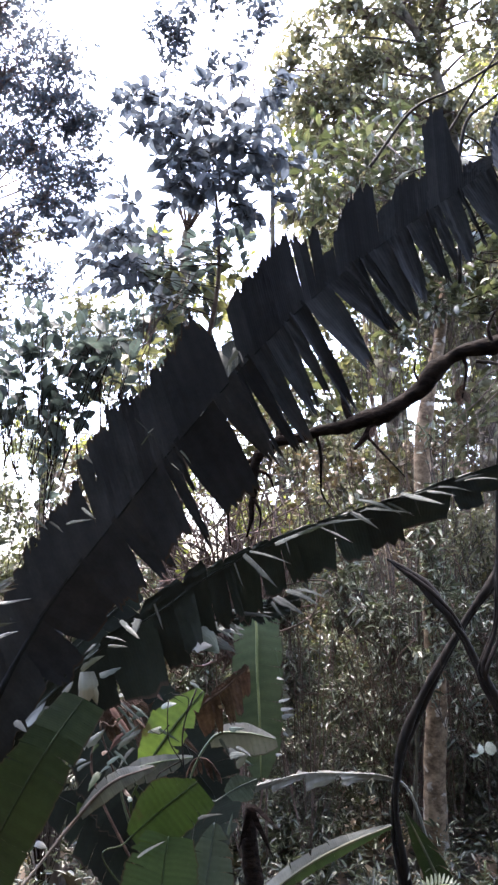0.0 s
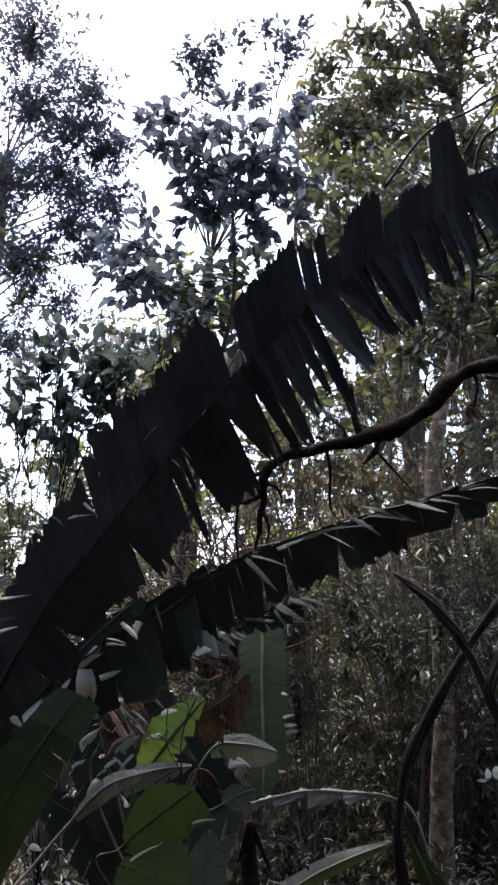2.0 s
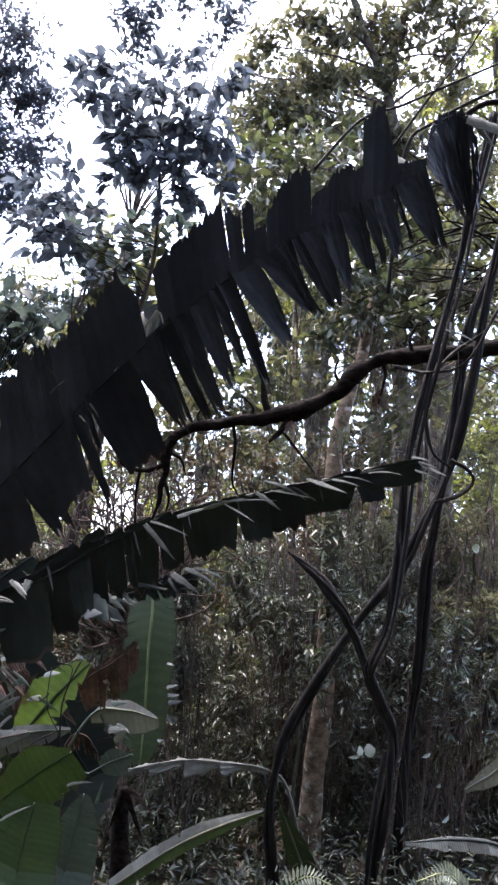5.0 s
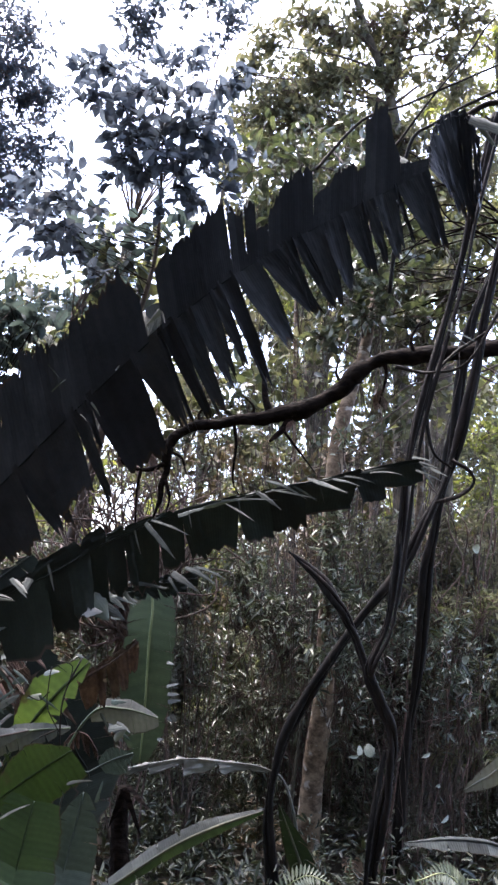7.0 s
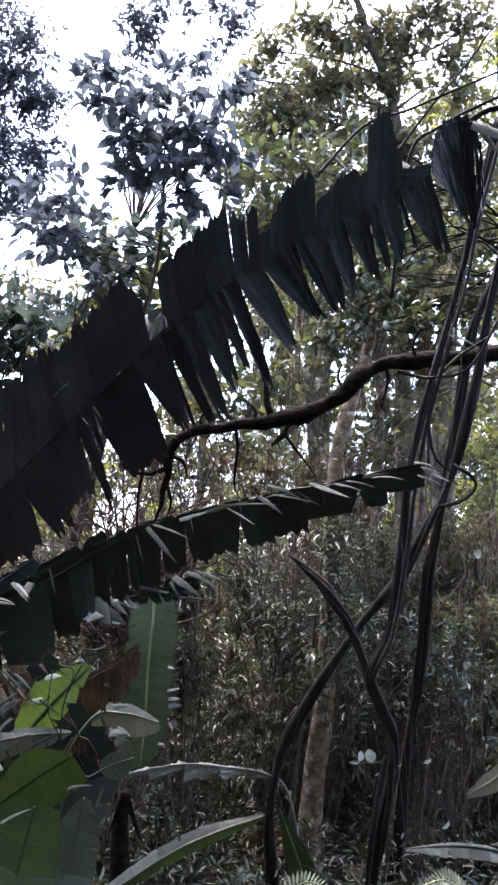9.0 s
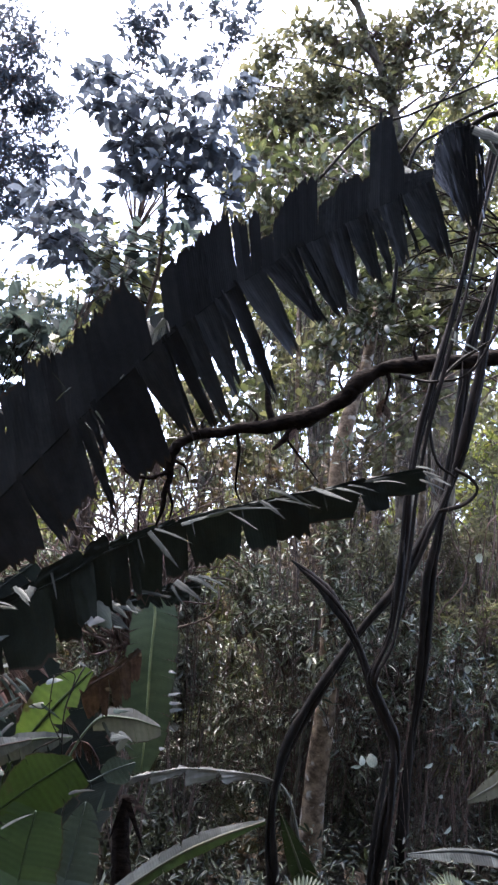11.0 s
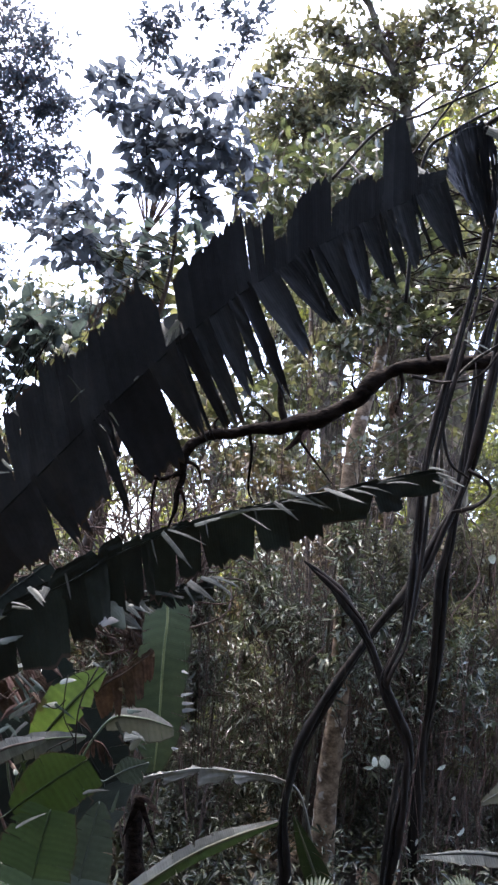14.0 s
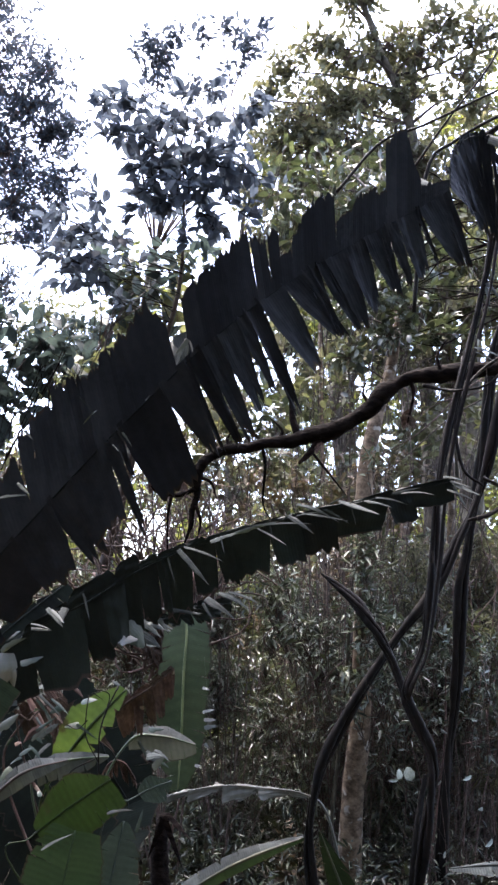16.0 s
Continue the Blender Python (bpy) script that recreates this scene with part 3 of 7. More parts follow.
for k, (a, b, breadth) in enumerate((((-0.066, 2.3, 2.467), (-0.101, 2.288, 2.402), 0.016), ((-0.087, 2.3, 2.43), (-0.092, 2.288, 2.374), 0.014), ((-0.06, 2.3, 2.461), (-0.045, 2.288, 2.419), 0.008), ((-0.352, 2.3, 2.174), (-0.321, 2.288, 2.211), 0.004), ((-0.373, 2.3, 2.255), (-0.302, 2.288, 2.182), 0.003), ((-0.176, 2.3, 2.261), (-0.163, 2.288, 2.274), 0.006), ((-0.237, 2.3, 2.154), (-0.202, 2.288, 2.111), 0.007), ((-0.26, 2.3, 2.117), (-0.237, 2.288, 2.093), 0.004))):
    ribbon(great, a, b, breadth, BANANA_PALE if k < 3 else BANANA_ASH, 850 + k)
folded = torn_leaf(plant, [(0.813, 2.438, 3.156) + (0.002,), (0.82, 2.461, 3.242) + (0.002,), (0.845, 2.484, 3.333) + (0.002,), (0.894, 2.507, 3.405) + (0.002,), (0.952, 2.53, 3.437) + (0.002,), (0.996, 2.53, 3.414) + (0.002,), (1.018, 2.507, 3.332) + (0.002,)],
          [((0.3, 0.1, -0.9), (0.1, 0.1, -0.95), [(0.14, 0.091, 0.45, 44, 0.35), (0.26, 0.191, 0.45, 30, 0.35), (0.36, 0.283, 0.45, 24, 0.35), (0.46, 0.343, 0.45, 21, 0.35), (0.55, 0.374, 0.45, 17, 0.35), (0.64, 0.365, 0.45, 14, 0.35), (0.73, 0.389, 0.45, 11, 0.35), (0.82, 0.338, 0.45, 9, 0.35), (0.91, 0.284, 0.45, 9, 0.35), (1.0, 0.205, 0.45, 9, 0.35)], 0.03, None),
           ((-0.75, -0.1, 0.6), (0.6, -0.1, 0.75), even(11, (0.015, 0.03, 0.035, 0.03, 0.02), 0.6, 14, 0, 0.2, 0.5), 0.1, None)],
          BANANA_UNLIT, RIB_SHADE, 13, "dark folded tip of the leaf hanging in ribbons", sag=0.0, holes=0.03)
ribbon(folded, (0.968, 2.476, 3.393), (1.155, 2.447, 3.327), 0.07, BANANA_ASH, 790)
ribbon(folded, (1.007, 2.477, 3.37), (1.067, 2.464, 3.286), 0.04, BANANA_ASH, 791)
ribbon(folded, (0.749, 2.535, 3.223), (0.804, 2.533, 3.202), 0.02, BANANA_ASH, 792)

# ---------------------------------------------------------------- second arching leaf
plant = thing("banana_plant", (-1.3, 3.1, -0.05), "banana plant with a long drooping shredded leaf", "banana plant")
part("stem", tube([(-1.3, 3.1, -0.05, 0.1), (-1.25, 3.1, 0.6, 0.085), (-1.1, 3.1, 1.0, 0.06), (-1.018, 3.329, 1.167) + (0.035,)], 24, 12, 0.04, 4), STEM_BARK, plant)
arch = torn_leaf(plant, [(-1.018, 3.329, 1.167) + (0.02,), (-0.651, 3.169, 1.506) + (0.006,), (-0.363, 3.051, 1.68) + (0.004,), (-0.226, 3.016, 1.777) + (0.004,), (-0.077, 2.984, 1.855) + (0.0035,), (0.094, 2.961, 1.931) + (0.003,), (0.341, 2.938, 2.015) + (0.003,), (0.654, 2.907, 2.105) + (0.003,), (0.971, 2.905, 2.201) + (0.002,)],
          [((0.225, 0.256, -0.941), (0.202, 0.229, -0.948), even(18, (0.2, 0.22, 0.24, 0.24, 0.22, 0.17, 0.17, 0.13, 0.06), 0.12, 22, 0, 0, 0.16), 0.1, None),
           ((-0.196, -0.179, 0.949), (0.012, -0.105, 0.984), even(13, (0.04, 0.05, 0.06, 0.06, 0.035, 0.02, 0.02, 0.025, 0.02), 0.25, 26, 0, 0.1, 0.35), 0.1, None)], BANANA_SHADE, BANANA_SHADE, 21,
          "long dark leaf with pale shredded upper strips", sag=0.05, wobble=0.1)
for k, (a, b, breadth) in enumerate((
        ((0.374, 2.872, 2.022), (0.473, 2.838, 2.035), 0.006), ((0.493, 2.849, 2.072), (0.548, 2.816, 2.102), 0.007), ((0.565, 2.84, 2.078), (0.591, 2.835, 1.99), 0.006), ((0.273, 2.889, 1.99), (0.295, 2.881, 1.916), 0.006), ((-0.048, 2.925, 1.879), (0.071, 2.898, 1.75), 0.024), ((-0.032, 2.922, 1.887), (0.115, 2.875, 1.838), 0.012), ((0.062, 2.906, 1.914), (0.176, 2.886, 1.953), 0.016), ((0.151, 2.889, 1.949), (0.311, 2.862, 1.998), 0.016),
        ((0.228, 2.878, 1.966), (0.34, 2.837, 1.907), 0.014), ((0.215, 2.877, 1.975), (0.422, 2.832, 1.992), 0.01), ((0.343, 2.875, 2.02), (0.436, 2.838, 1.955), 0.02), ((0.37, 2.864, 2.061), (0.524, 2.819, 2), 0.016),
        ((0.394, 2.867, 2.032), (0.562, 2.834, 2.01), 0.01), ((0.475, 2.855, 2.051), (0.569, 2.836, 1.998), 0.009), ((0.525, 2.853, 2.085), (0.67, 2.797, 2.036), 0.026), ((0.618, 2.842, 2.092), (0.717, 2.806, 2.066), 0.012),
        ((0.663, 2.855, 2.105), (0.779, 2.817, 2.082), 0.01), ((-0.086, 2.936, 1.846), (-0.055, 2.931, 1.756), 0.008), ((-0.524, 3.055, 1.64), (-0.454, 3.031, 1.573), 0.024), ((-0.584, 3.095, 1.58), (-0.498, 3.038, 1.562), 0.012),
        ((-0.394, 3.029, 1.701), (-0.358, 3.015, 1.601), 0.01), ((0.761, 2.86, 2.13), (0.878, 2.818, 2.126), 0.012), ((0.102, 2.898, 1.931), (0.118, 2.89, 1.864), 0.007), ((0.729, 2.863, 2.131), (0.826, 2.828, 2.152), 0.012))):
    ribbon(arch, a, b, breadth, BANANA_ASH, 700 + k)
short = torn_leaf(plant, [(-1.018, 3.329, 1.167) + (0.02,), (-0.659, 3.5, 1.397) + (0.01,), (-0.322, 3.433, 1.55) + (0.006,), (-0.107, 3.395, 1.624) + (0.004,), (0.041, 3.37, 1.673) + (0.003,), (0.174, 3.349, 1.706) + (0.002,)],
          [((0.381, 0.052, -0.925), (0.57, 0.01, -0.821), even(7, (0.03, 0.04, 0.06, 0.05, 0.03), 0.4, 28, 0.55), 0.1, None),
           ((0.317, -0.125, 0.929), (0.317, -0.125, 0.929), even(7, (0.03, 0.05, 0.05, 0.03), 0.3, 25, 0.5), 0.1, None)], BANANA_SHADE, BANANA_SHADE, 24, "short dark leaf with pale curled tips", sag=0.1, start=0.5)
for k, (a, b, breadth) in enumerate((
        ((-0.271, 3.368, 1.593), (-0.108, 3.316, 1.516), 0.075), ((-0.197, 3.354, 1.622), (-0.096, 3.307, 1.548), 0.03), ((-0.152, 3.347, 1.632), (-0.052, 3.295, 1.587), 0.022), ((-0.103, 3.334, 1.67), (0.064, 3.268, 1.655), 0.016),
        ((-0.065, 3.327, 1.686), (0.039, 3.267, 1.675), 0.009), ((0.077, 3.304, 1.725), (0.193, 3.258, 1.642), 0.034), ((0.117, 3.297, 1.737), (0.253, 3.244, 1.678), 0.03), ((0.16, 3.291, 1.745), (0.291, 3.235, 1.704), 0.016), ((0.061, 3.31, 1.701), (0.118, 3.27, 1.618), 0.014))):
    ribbon(short, a, b, breadth, BANANA_ASH, 760 + k)

# ---------------------------------------------------------------- branch and lianas
branch = thing("tree_branch", (2.311, 3.941, 3.21), "gnarled dark bare branch reaching out across the clearing", "branch")
part("bough", tube([(2.311, 3.941, 3.21) + (0.06,), (1.724, 3.927, 3.078) + (0.052,), (1.401, 3.924, 3.008) + (0.05,), (1.12, 3.914, 2.947) + (0.046,), (0.977, 3.943, 2.88) + (0.043,), (0.842, 3.986, 2.743) + (0.042,), (0.702, 4.021, 2.647) + (0.044,), (0.528, 4.049, 2.601) + (0.034,), (0.323, 4.079, 2.556) + (0.029,), (0.118, 4.11, 2.514) + (0.027,), (0.029, 4.132, 2.454) + (0.029,), (0.005, 4.159, 2.334) + (0.026,), (-0.005, 4.188, 2.201) + (0.015,), (-0.036, 4.226, 2.036) + (0.006,)], 130, 14, 0.2, 5), BRANCH_BARK, branch)
for i, ctrl in enumerate([
        [(0.644, 4.031, 2.628) + (0.026,), (0.591, 4.036, 2.531) + (0.02,), (0.528, 4.027, 2.462) + (0.008,)],
        [(0.527, 4.048, 2.604) + (0.022,), (0.489, 4.049, 2.715) + (0.018,), (0.469, 4.044, 2.9) + (0.008,)],
        [(0.007, 4.162, 2.319) + (0.016,), (-0.097, 4.182, 2.276) + (0.012,), (-0.218, 4.19, 2.296) + (0.009,), (-0.273, 4.197, 2.39) + (0.005,)],
        [(-0.126, 4.185, 2.274) + (0.01,), (-0.139, 4.21, 2.161) + (0.007,), (-0.127, 4.246, 1.985) + (0.004,)],
        [(0.034, 4.129, 2.463) + (0.014,), (-0.036, 4.146, 2.419) + (0.01,), (-0.085, 4.142, 2.46) + (0.006,)],
        [(0.339, 4.079, 2.551) + (0.01,), (0.359, 4.101, 2.435) + (0.008,), (0.359, 4.138, 2.258) + (0.005,), (0.407, 4.151, 2.174) + (0.003,)],
        [(0.593, 4.054, 2.541) + (0.008,), (0.694, 4.067, 2.431) + (0.006,), (0.795, 4.08, 2.321) + (0.003,)],
        [(1.091, 3.92, 2.933) + (0.014,), (1.106, 3.916, 2.846) + (0.009,), (1.077, 3.92, 2.699) + (0.004,)],
        [(1.251, 3.895, 2.975) + (0.012,), (1.222, 3.88, 3.061) + (0.008,), (1.263, 3.856, 3.153) + (0.004,)],
        [(0.897, 3.972, 2.786) + (0.012,), (0.849, 3.963, 2.85) + (0.007,), (0.859, 3.945, 2.93) + (0.003,)],
        [(0.41, 4.065, 2.58) + (0.012,), (0.434, 4.05, 2.641) + (0.008,), (0.368, 4.044, 2.701) + (0.003,)],
        [(0.177, 4.101, 2.527) + (0.01,), (0.147, 4.093, 2.581) + (0.007,), (0.189, 4.075, 2.643) + (0.003,)],
        [(0.004, 4.181, 2.231) + (0.012,), (0.036, 4.196, 2.145) + (0.007,), (0.027, 4.215, 2.056) + (0.003,)],
        [(0.013, 4.149, 2.379) + (0.013,), (0.081, 4.148, 2.349) + (0.008,), (0.113, 4.162, 2.269) + (0.003,)]]):
    part("side_twig", tube(ctrl, 14, 6, 0.08, 30 + i), BRANCH_BARK, branch)

LIANAS = [
    ("twisted dark woody liana hanging over the clearing", 0.023, [(1.443, 3.336, 4.074), (1.374, 3.442, 3.604), (1.338, 3.504, 3.328), (1.271, 3.567, 2.961), (1.202, 3.624, 2.624), (1.166, 3.681, 2.322), (1.163, 3.733, 2.079), (1.155, 3.78, 1.808), (1.138, 3.833, 1.565), (1.078, 3.889, 1.376), (1.105, 3.93, 1.3), (1.16, 3.943, 1.19)]),
    ("thin pale-edged liana running beside a thicker one", 0.011, [(1.461, 3.298, 4.051), (1.379, 3.398, 3.567), (1.35, 3.452, 3.277), (1.284, 3.523, 2.919), (1.224, 3.588, 2.59), (1.188, 3.635, 2.289), (1.18, 3.691, 2.022), (1.172, 3.743, 1.782), (1.148, 3.796, 1.54), (1.094, 3.856, 1.38), (1.105, 3.93, 1.3), (1.16, 3.943, 1.19)]),
    ("thick dark liana sweeping down to the forest floor", 0.033, [(1.65, 3.621, 3.705), (1.583, 3.714, 3.295), (1.546, 3.777, 2.911), (1.497, 3.827, 2.585), (1.433, 3.878, 2.322), (1.339, 3.93, 2.071), (1.214, 3.973, 1.819), (1.058, 4.012, 1.603), (0.888, 4.09, 1.315), (0.751, 4.166, 1.023), (0.7, 4.22, 0.794), (0.691, 4.274, 0.539), (0.74, 4.332, 0.234), (0.793, 4.476, -0.21)]),
    ("straight dark liana stem", 0.036, [(1.841, 4.074, 3.787), (1.702, 4.165, 3.422), (1.656, 4.238, 3.096), (1.63, 4.349, 2.578), (1.588, 4.442, 2.155), (1.562, 4.5, 1.896), (1.569, 4.614, 1.348), (1.546, 4.698, 0.959), (1.542, 4.8, 0.475), (1.529, 4.883, 0.087), (1.539, 4.969, -0.332)]),
    ("broken dark liana with a bare reddish tip", 0.031, [(0.652, 3.927, 1.894), (0.794, 3.915, 1.783), (0.911, 3.899, 1.654), (1.01, 3.922, 1.498), (1.093, 3.931, 1.315), (1.174, 3.944, 1.165), (1.227, 3.953, 1.043), (1.226, 3.98, 0.869), (1.201, 4.034, 0.624), (1.185, 4.098, 0.326), (1.211, 4.23, -0.072)]),
    ("thin liana pressed against a thicker one", 0.014, [(1.187, 3.941, 0.978), (1.159, 3.951, 0.795), (1.148, 3.997, 0.581), (1.145, 4.048, 0.341), (1.174, 4.173, -0.025)]),
    ("short hooked liana end", 0.011, [(1.347, 3.794, 2.186), (1.455, 3.775, 2.222), (1.527, 3.753, 2.289), (1.504, 3.743, 2.351), (1.417, 3.762, 2.403)]),
    ("thin looping liana among the thick ones", 0.009, [(1.495, 3.554, 3.012), (1.341, 3.595, 2.891), (1.258, 3.634, 2.748), (1.247, 3.67, 2.583), (1.299, 3.698, 2.423), (1.396, 3.703, 2.348)]),
    ("thin liana crossing the thick stems", 0.009, [(1.544, 3.472, 3.134), (1.404, 3.535, 2.85), (1.22, 3.569, 2.782), (1.055, 3.583, 2.796)]),
]
for i, (label, r, pts) in enumerate(LIANAS):
    taper = 0.35 if "broken" in label else 1.0
    ctrl = [(*p, r * (0.8 + 0.2 * math.sin(2.1 * k + i)) * (taper if k == 0 else 1)) for k, p in enumerate(pts)]
    if r < 0.02:
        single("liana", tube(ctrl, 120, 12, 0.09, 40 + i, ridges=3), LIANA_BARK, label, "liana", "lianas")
        continue
    low_end = min(pts, key=lambda p: p[2])
    ob = thing("liana", low_end, label, "liana", "lianas")
    fine = curve_points(ctrl, 60)
    for k, (share, phase) in enumerate(((0.72, 0.0), (0.6, 2.3), (0.42, 4.2))):
        strand = []
        for j, (x, y, z, q) in enumerate(fine):
            turn = phase + 0.11 * j + 0.5 * math.sin(0.21 * j + i)
            strand.append((x + 0.55 * q * math.cos(turn), y + 0.55 * q * math.sin(turn), z + 0.1 * q * math.sin(3 * turn), q * share))
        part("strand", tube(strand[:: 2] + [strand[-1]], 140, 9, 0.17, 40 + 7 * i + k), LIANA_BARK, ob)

# ---------------------------------------------------------------- trees
tree("slender_tree", [(1.072, 5.096, -0.215) + (0.088,), (1.045, 4.927, 0.607) + (0.07,), (1.068, 4.82, 1.103) + (0.06,), (1.045, 4.712, 1.629) + (0.054,), (1.013, 4.642, 2.225) + (0.05,), (1.024, 4.606, 2.635) + (0.048,), (1.09, 4.632, 2.97) + (0.043,), (1.169, 4.668, 3.247) + (0.036,), (1.217, 4.698, 3.568) + (0.025,), (1.234, 4.738, 3.861) + (0.012,)],
     [(0.841, 4.59, 3.294, 0.157), (1.142, 4.532, 3.42, 0.192), (1.263, 4.481, 3.601, 0.21), (1.003, 4.6, 3.655, 0.196), (1.483, 4.586, 3.482, 0.178), (1.185, 4.635, 3.887, 0.218), (0.85, 4.728, 3.611, 0.182)],
     0.06, "oval", LEAF_UNDER, TRUNK_BARK, "slender tree with blotched pinkish-grey bark and green leaves", 51, density=0.4, fork=0.85, limb=0.008)
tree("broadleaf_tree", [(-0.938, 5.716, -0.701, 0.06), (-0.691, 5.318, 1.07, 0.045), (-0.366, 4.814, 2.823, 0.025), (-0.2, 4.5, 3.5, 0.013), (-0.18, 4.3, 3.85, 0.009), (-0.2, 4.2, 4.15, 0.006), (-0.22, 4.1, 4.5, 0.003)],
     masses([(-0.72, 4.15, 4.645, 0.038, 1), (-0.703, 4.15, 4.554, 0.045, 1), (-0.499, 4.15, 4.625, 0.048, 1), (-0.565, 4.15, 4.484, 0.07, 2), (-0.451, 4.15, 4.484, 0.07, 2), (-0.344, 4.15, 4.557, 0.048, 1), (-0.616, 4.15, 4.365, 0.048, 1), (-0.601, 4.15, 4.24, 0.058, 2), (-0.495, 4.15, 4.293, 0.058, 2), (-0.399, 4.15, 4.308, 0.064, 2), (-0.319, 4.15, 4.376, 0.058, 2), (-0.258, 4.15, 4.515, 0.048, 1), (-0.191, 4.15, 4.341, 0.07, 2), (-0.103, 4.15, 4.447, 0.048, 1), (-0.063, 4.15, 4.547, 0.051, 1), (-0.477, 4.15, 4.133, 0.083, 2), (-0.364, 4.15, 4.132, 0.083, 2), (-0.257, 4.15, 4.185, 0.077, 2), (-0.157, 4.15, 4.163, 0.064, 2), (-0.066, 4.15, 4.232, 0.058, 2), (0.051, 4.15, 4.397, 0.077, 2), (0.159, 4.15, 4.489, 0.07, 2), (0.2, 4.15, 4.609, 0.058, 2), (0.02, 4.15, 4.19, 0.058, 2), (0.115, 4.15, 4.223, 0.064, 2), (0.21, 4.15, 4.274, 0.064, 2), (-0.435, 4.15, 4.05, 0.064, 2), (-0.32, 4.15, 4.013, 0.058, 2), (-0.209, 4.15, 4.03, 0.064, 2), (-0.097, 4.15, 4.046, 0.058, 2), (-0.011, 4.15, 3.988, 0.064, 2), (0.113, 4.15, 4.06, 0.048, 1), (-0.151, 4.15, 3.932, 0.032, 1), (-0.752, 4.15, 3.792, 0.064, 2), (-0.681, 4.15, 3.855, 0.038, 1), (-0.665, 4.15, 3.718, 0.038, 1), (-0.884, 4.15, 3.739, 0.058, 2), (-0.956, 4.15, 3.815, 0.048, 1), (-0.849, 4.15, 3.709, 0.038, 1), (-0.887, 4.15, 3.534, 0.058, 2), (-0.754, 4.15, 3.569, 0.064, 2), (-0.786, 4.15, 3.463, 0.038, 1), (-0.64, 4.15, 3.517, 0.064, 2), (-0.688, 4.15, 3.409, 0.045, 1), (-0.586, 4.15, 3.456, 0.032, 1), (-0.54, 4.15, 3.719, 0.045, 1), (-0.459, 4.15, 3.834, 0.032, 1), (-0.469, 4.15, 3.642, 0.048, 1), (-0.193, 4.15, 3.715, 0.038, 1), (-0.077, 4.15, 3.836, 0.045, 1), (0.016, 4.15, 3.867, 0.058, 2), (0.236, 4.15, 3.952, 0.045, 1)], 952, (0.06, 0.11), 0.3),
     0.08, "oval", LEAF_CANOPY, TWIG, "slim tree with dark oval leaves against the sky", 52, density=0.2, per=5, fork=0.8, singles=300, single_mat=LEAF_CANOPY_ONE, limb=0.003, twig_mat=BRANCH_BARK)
tree("tall_tree", [(-4.6, 11.5, -0.05, 0.2), (-4.5, 11.5, 3, 0.17), (-4.3, 11.4, 6, 0.13), (-4.2, 11.3, 9, 0.06)],
     [(-2.404, 9.962, 9.158, 0.549), (-2.093, 10.087, 8.411, 0.47), (-2.179, 10.243, 7.71, 0.47), (-2.412, 10.432, 6.921, 0.47), (-3.335, 10.074, 9.086, 1.176), (-2.916, 10.25, 8.039, 1.019), (-2.683, 10.384, 7.285, 0.862), (-3.421, 10.554, 6.843, 0.941), (-3.925, 10.372, 7.961, 1.176), (-2.668, 10.091, 8.675, 0.706), (-3.008, 11.134, 6.319, 0.656), (-3.86, 11.321, 5.85, 0.902), (-3.443, 9.861, 10.157, 1.176), (-2.362, 10.2, 8.263, 0.36), (-2.078, 10.2, 8.175, 0.28), (-2.594, 10.2, 7.698, 0.36), (-2.237, 10.2, 7.319, 0.32), (-1.985, 10.2, 7.443, 0.224), (-2.455, 10.2, 6.692, 0.32), (-2.205, 10.2, 8.558, 0.224), (-2.674, 10.2, 8.843, 0.36), (-2.593, 10.2, 9.408, 0.24), (-2.875, 10.2, 9.733, 0.32), (-1.952, 10.2, 7.796, 0.176), (-2.432, 10.2, 8.792, 0.2)],
     0.085, "quick", LEAF_CANOPY, FAR_BARK, "tall tree with a fine leafy crown", 53, density=0.36, fork=0.7, limb=0.02)
tree("far_tree", [(-1.2, 13, -0.05, 0.16), (-1.2, 13, 4, 0.12), (-1.0, 13, 8, 0.08)],
     masses([(-1.097, 10.6, 10.389, 0.163, 1), (-0.862, 10.6, 10.182, 0.196, 2), (-1.098, 10.6, 9.992, 0.122, 1), (-0.666, 10.6, 10.366, 0.163, 1), (-0.383, 10.6, 10.566, 0.131, 1), (-0.135, 10.6, 10.712, 0.122, 1), (0.176, 10.6, 10.666, 0.098, 1), (0.413, 10.6, 10.456, 0.098, 1), (-0.342, 10.6, 9.681, 0.114, 1), (-0.085, 10.6, 9.675, 0.114, 1), (-1.296, 10.6, 10.254, 0.098, 1), (0.519, 10.6, 10.779, 0.147, 1)], 961, (0.25, 0.4), 0.4),
     0.1, "oval", LEAF_CANOPY, FAR_BARK, "far tree with a thin open crown", 54, density=0.26, fork=0.8, limb=0.02)
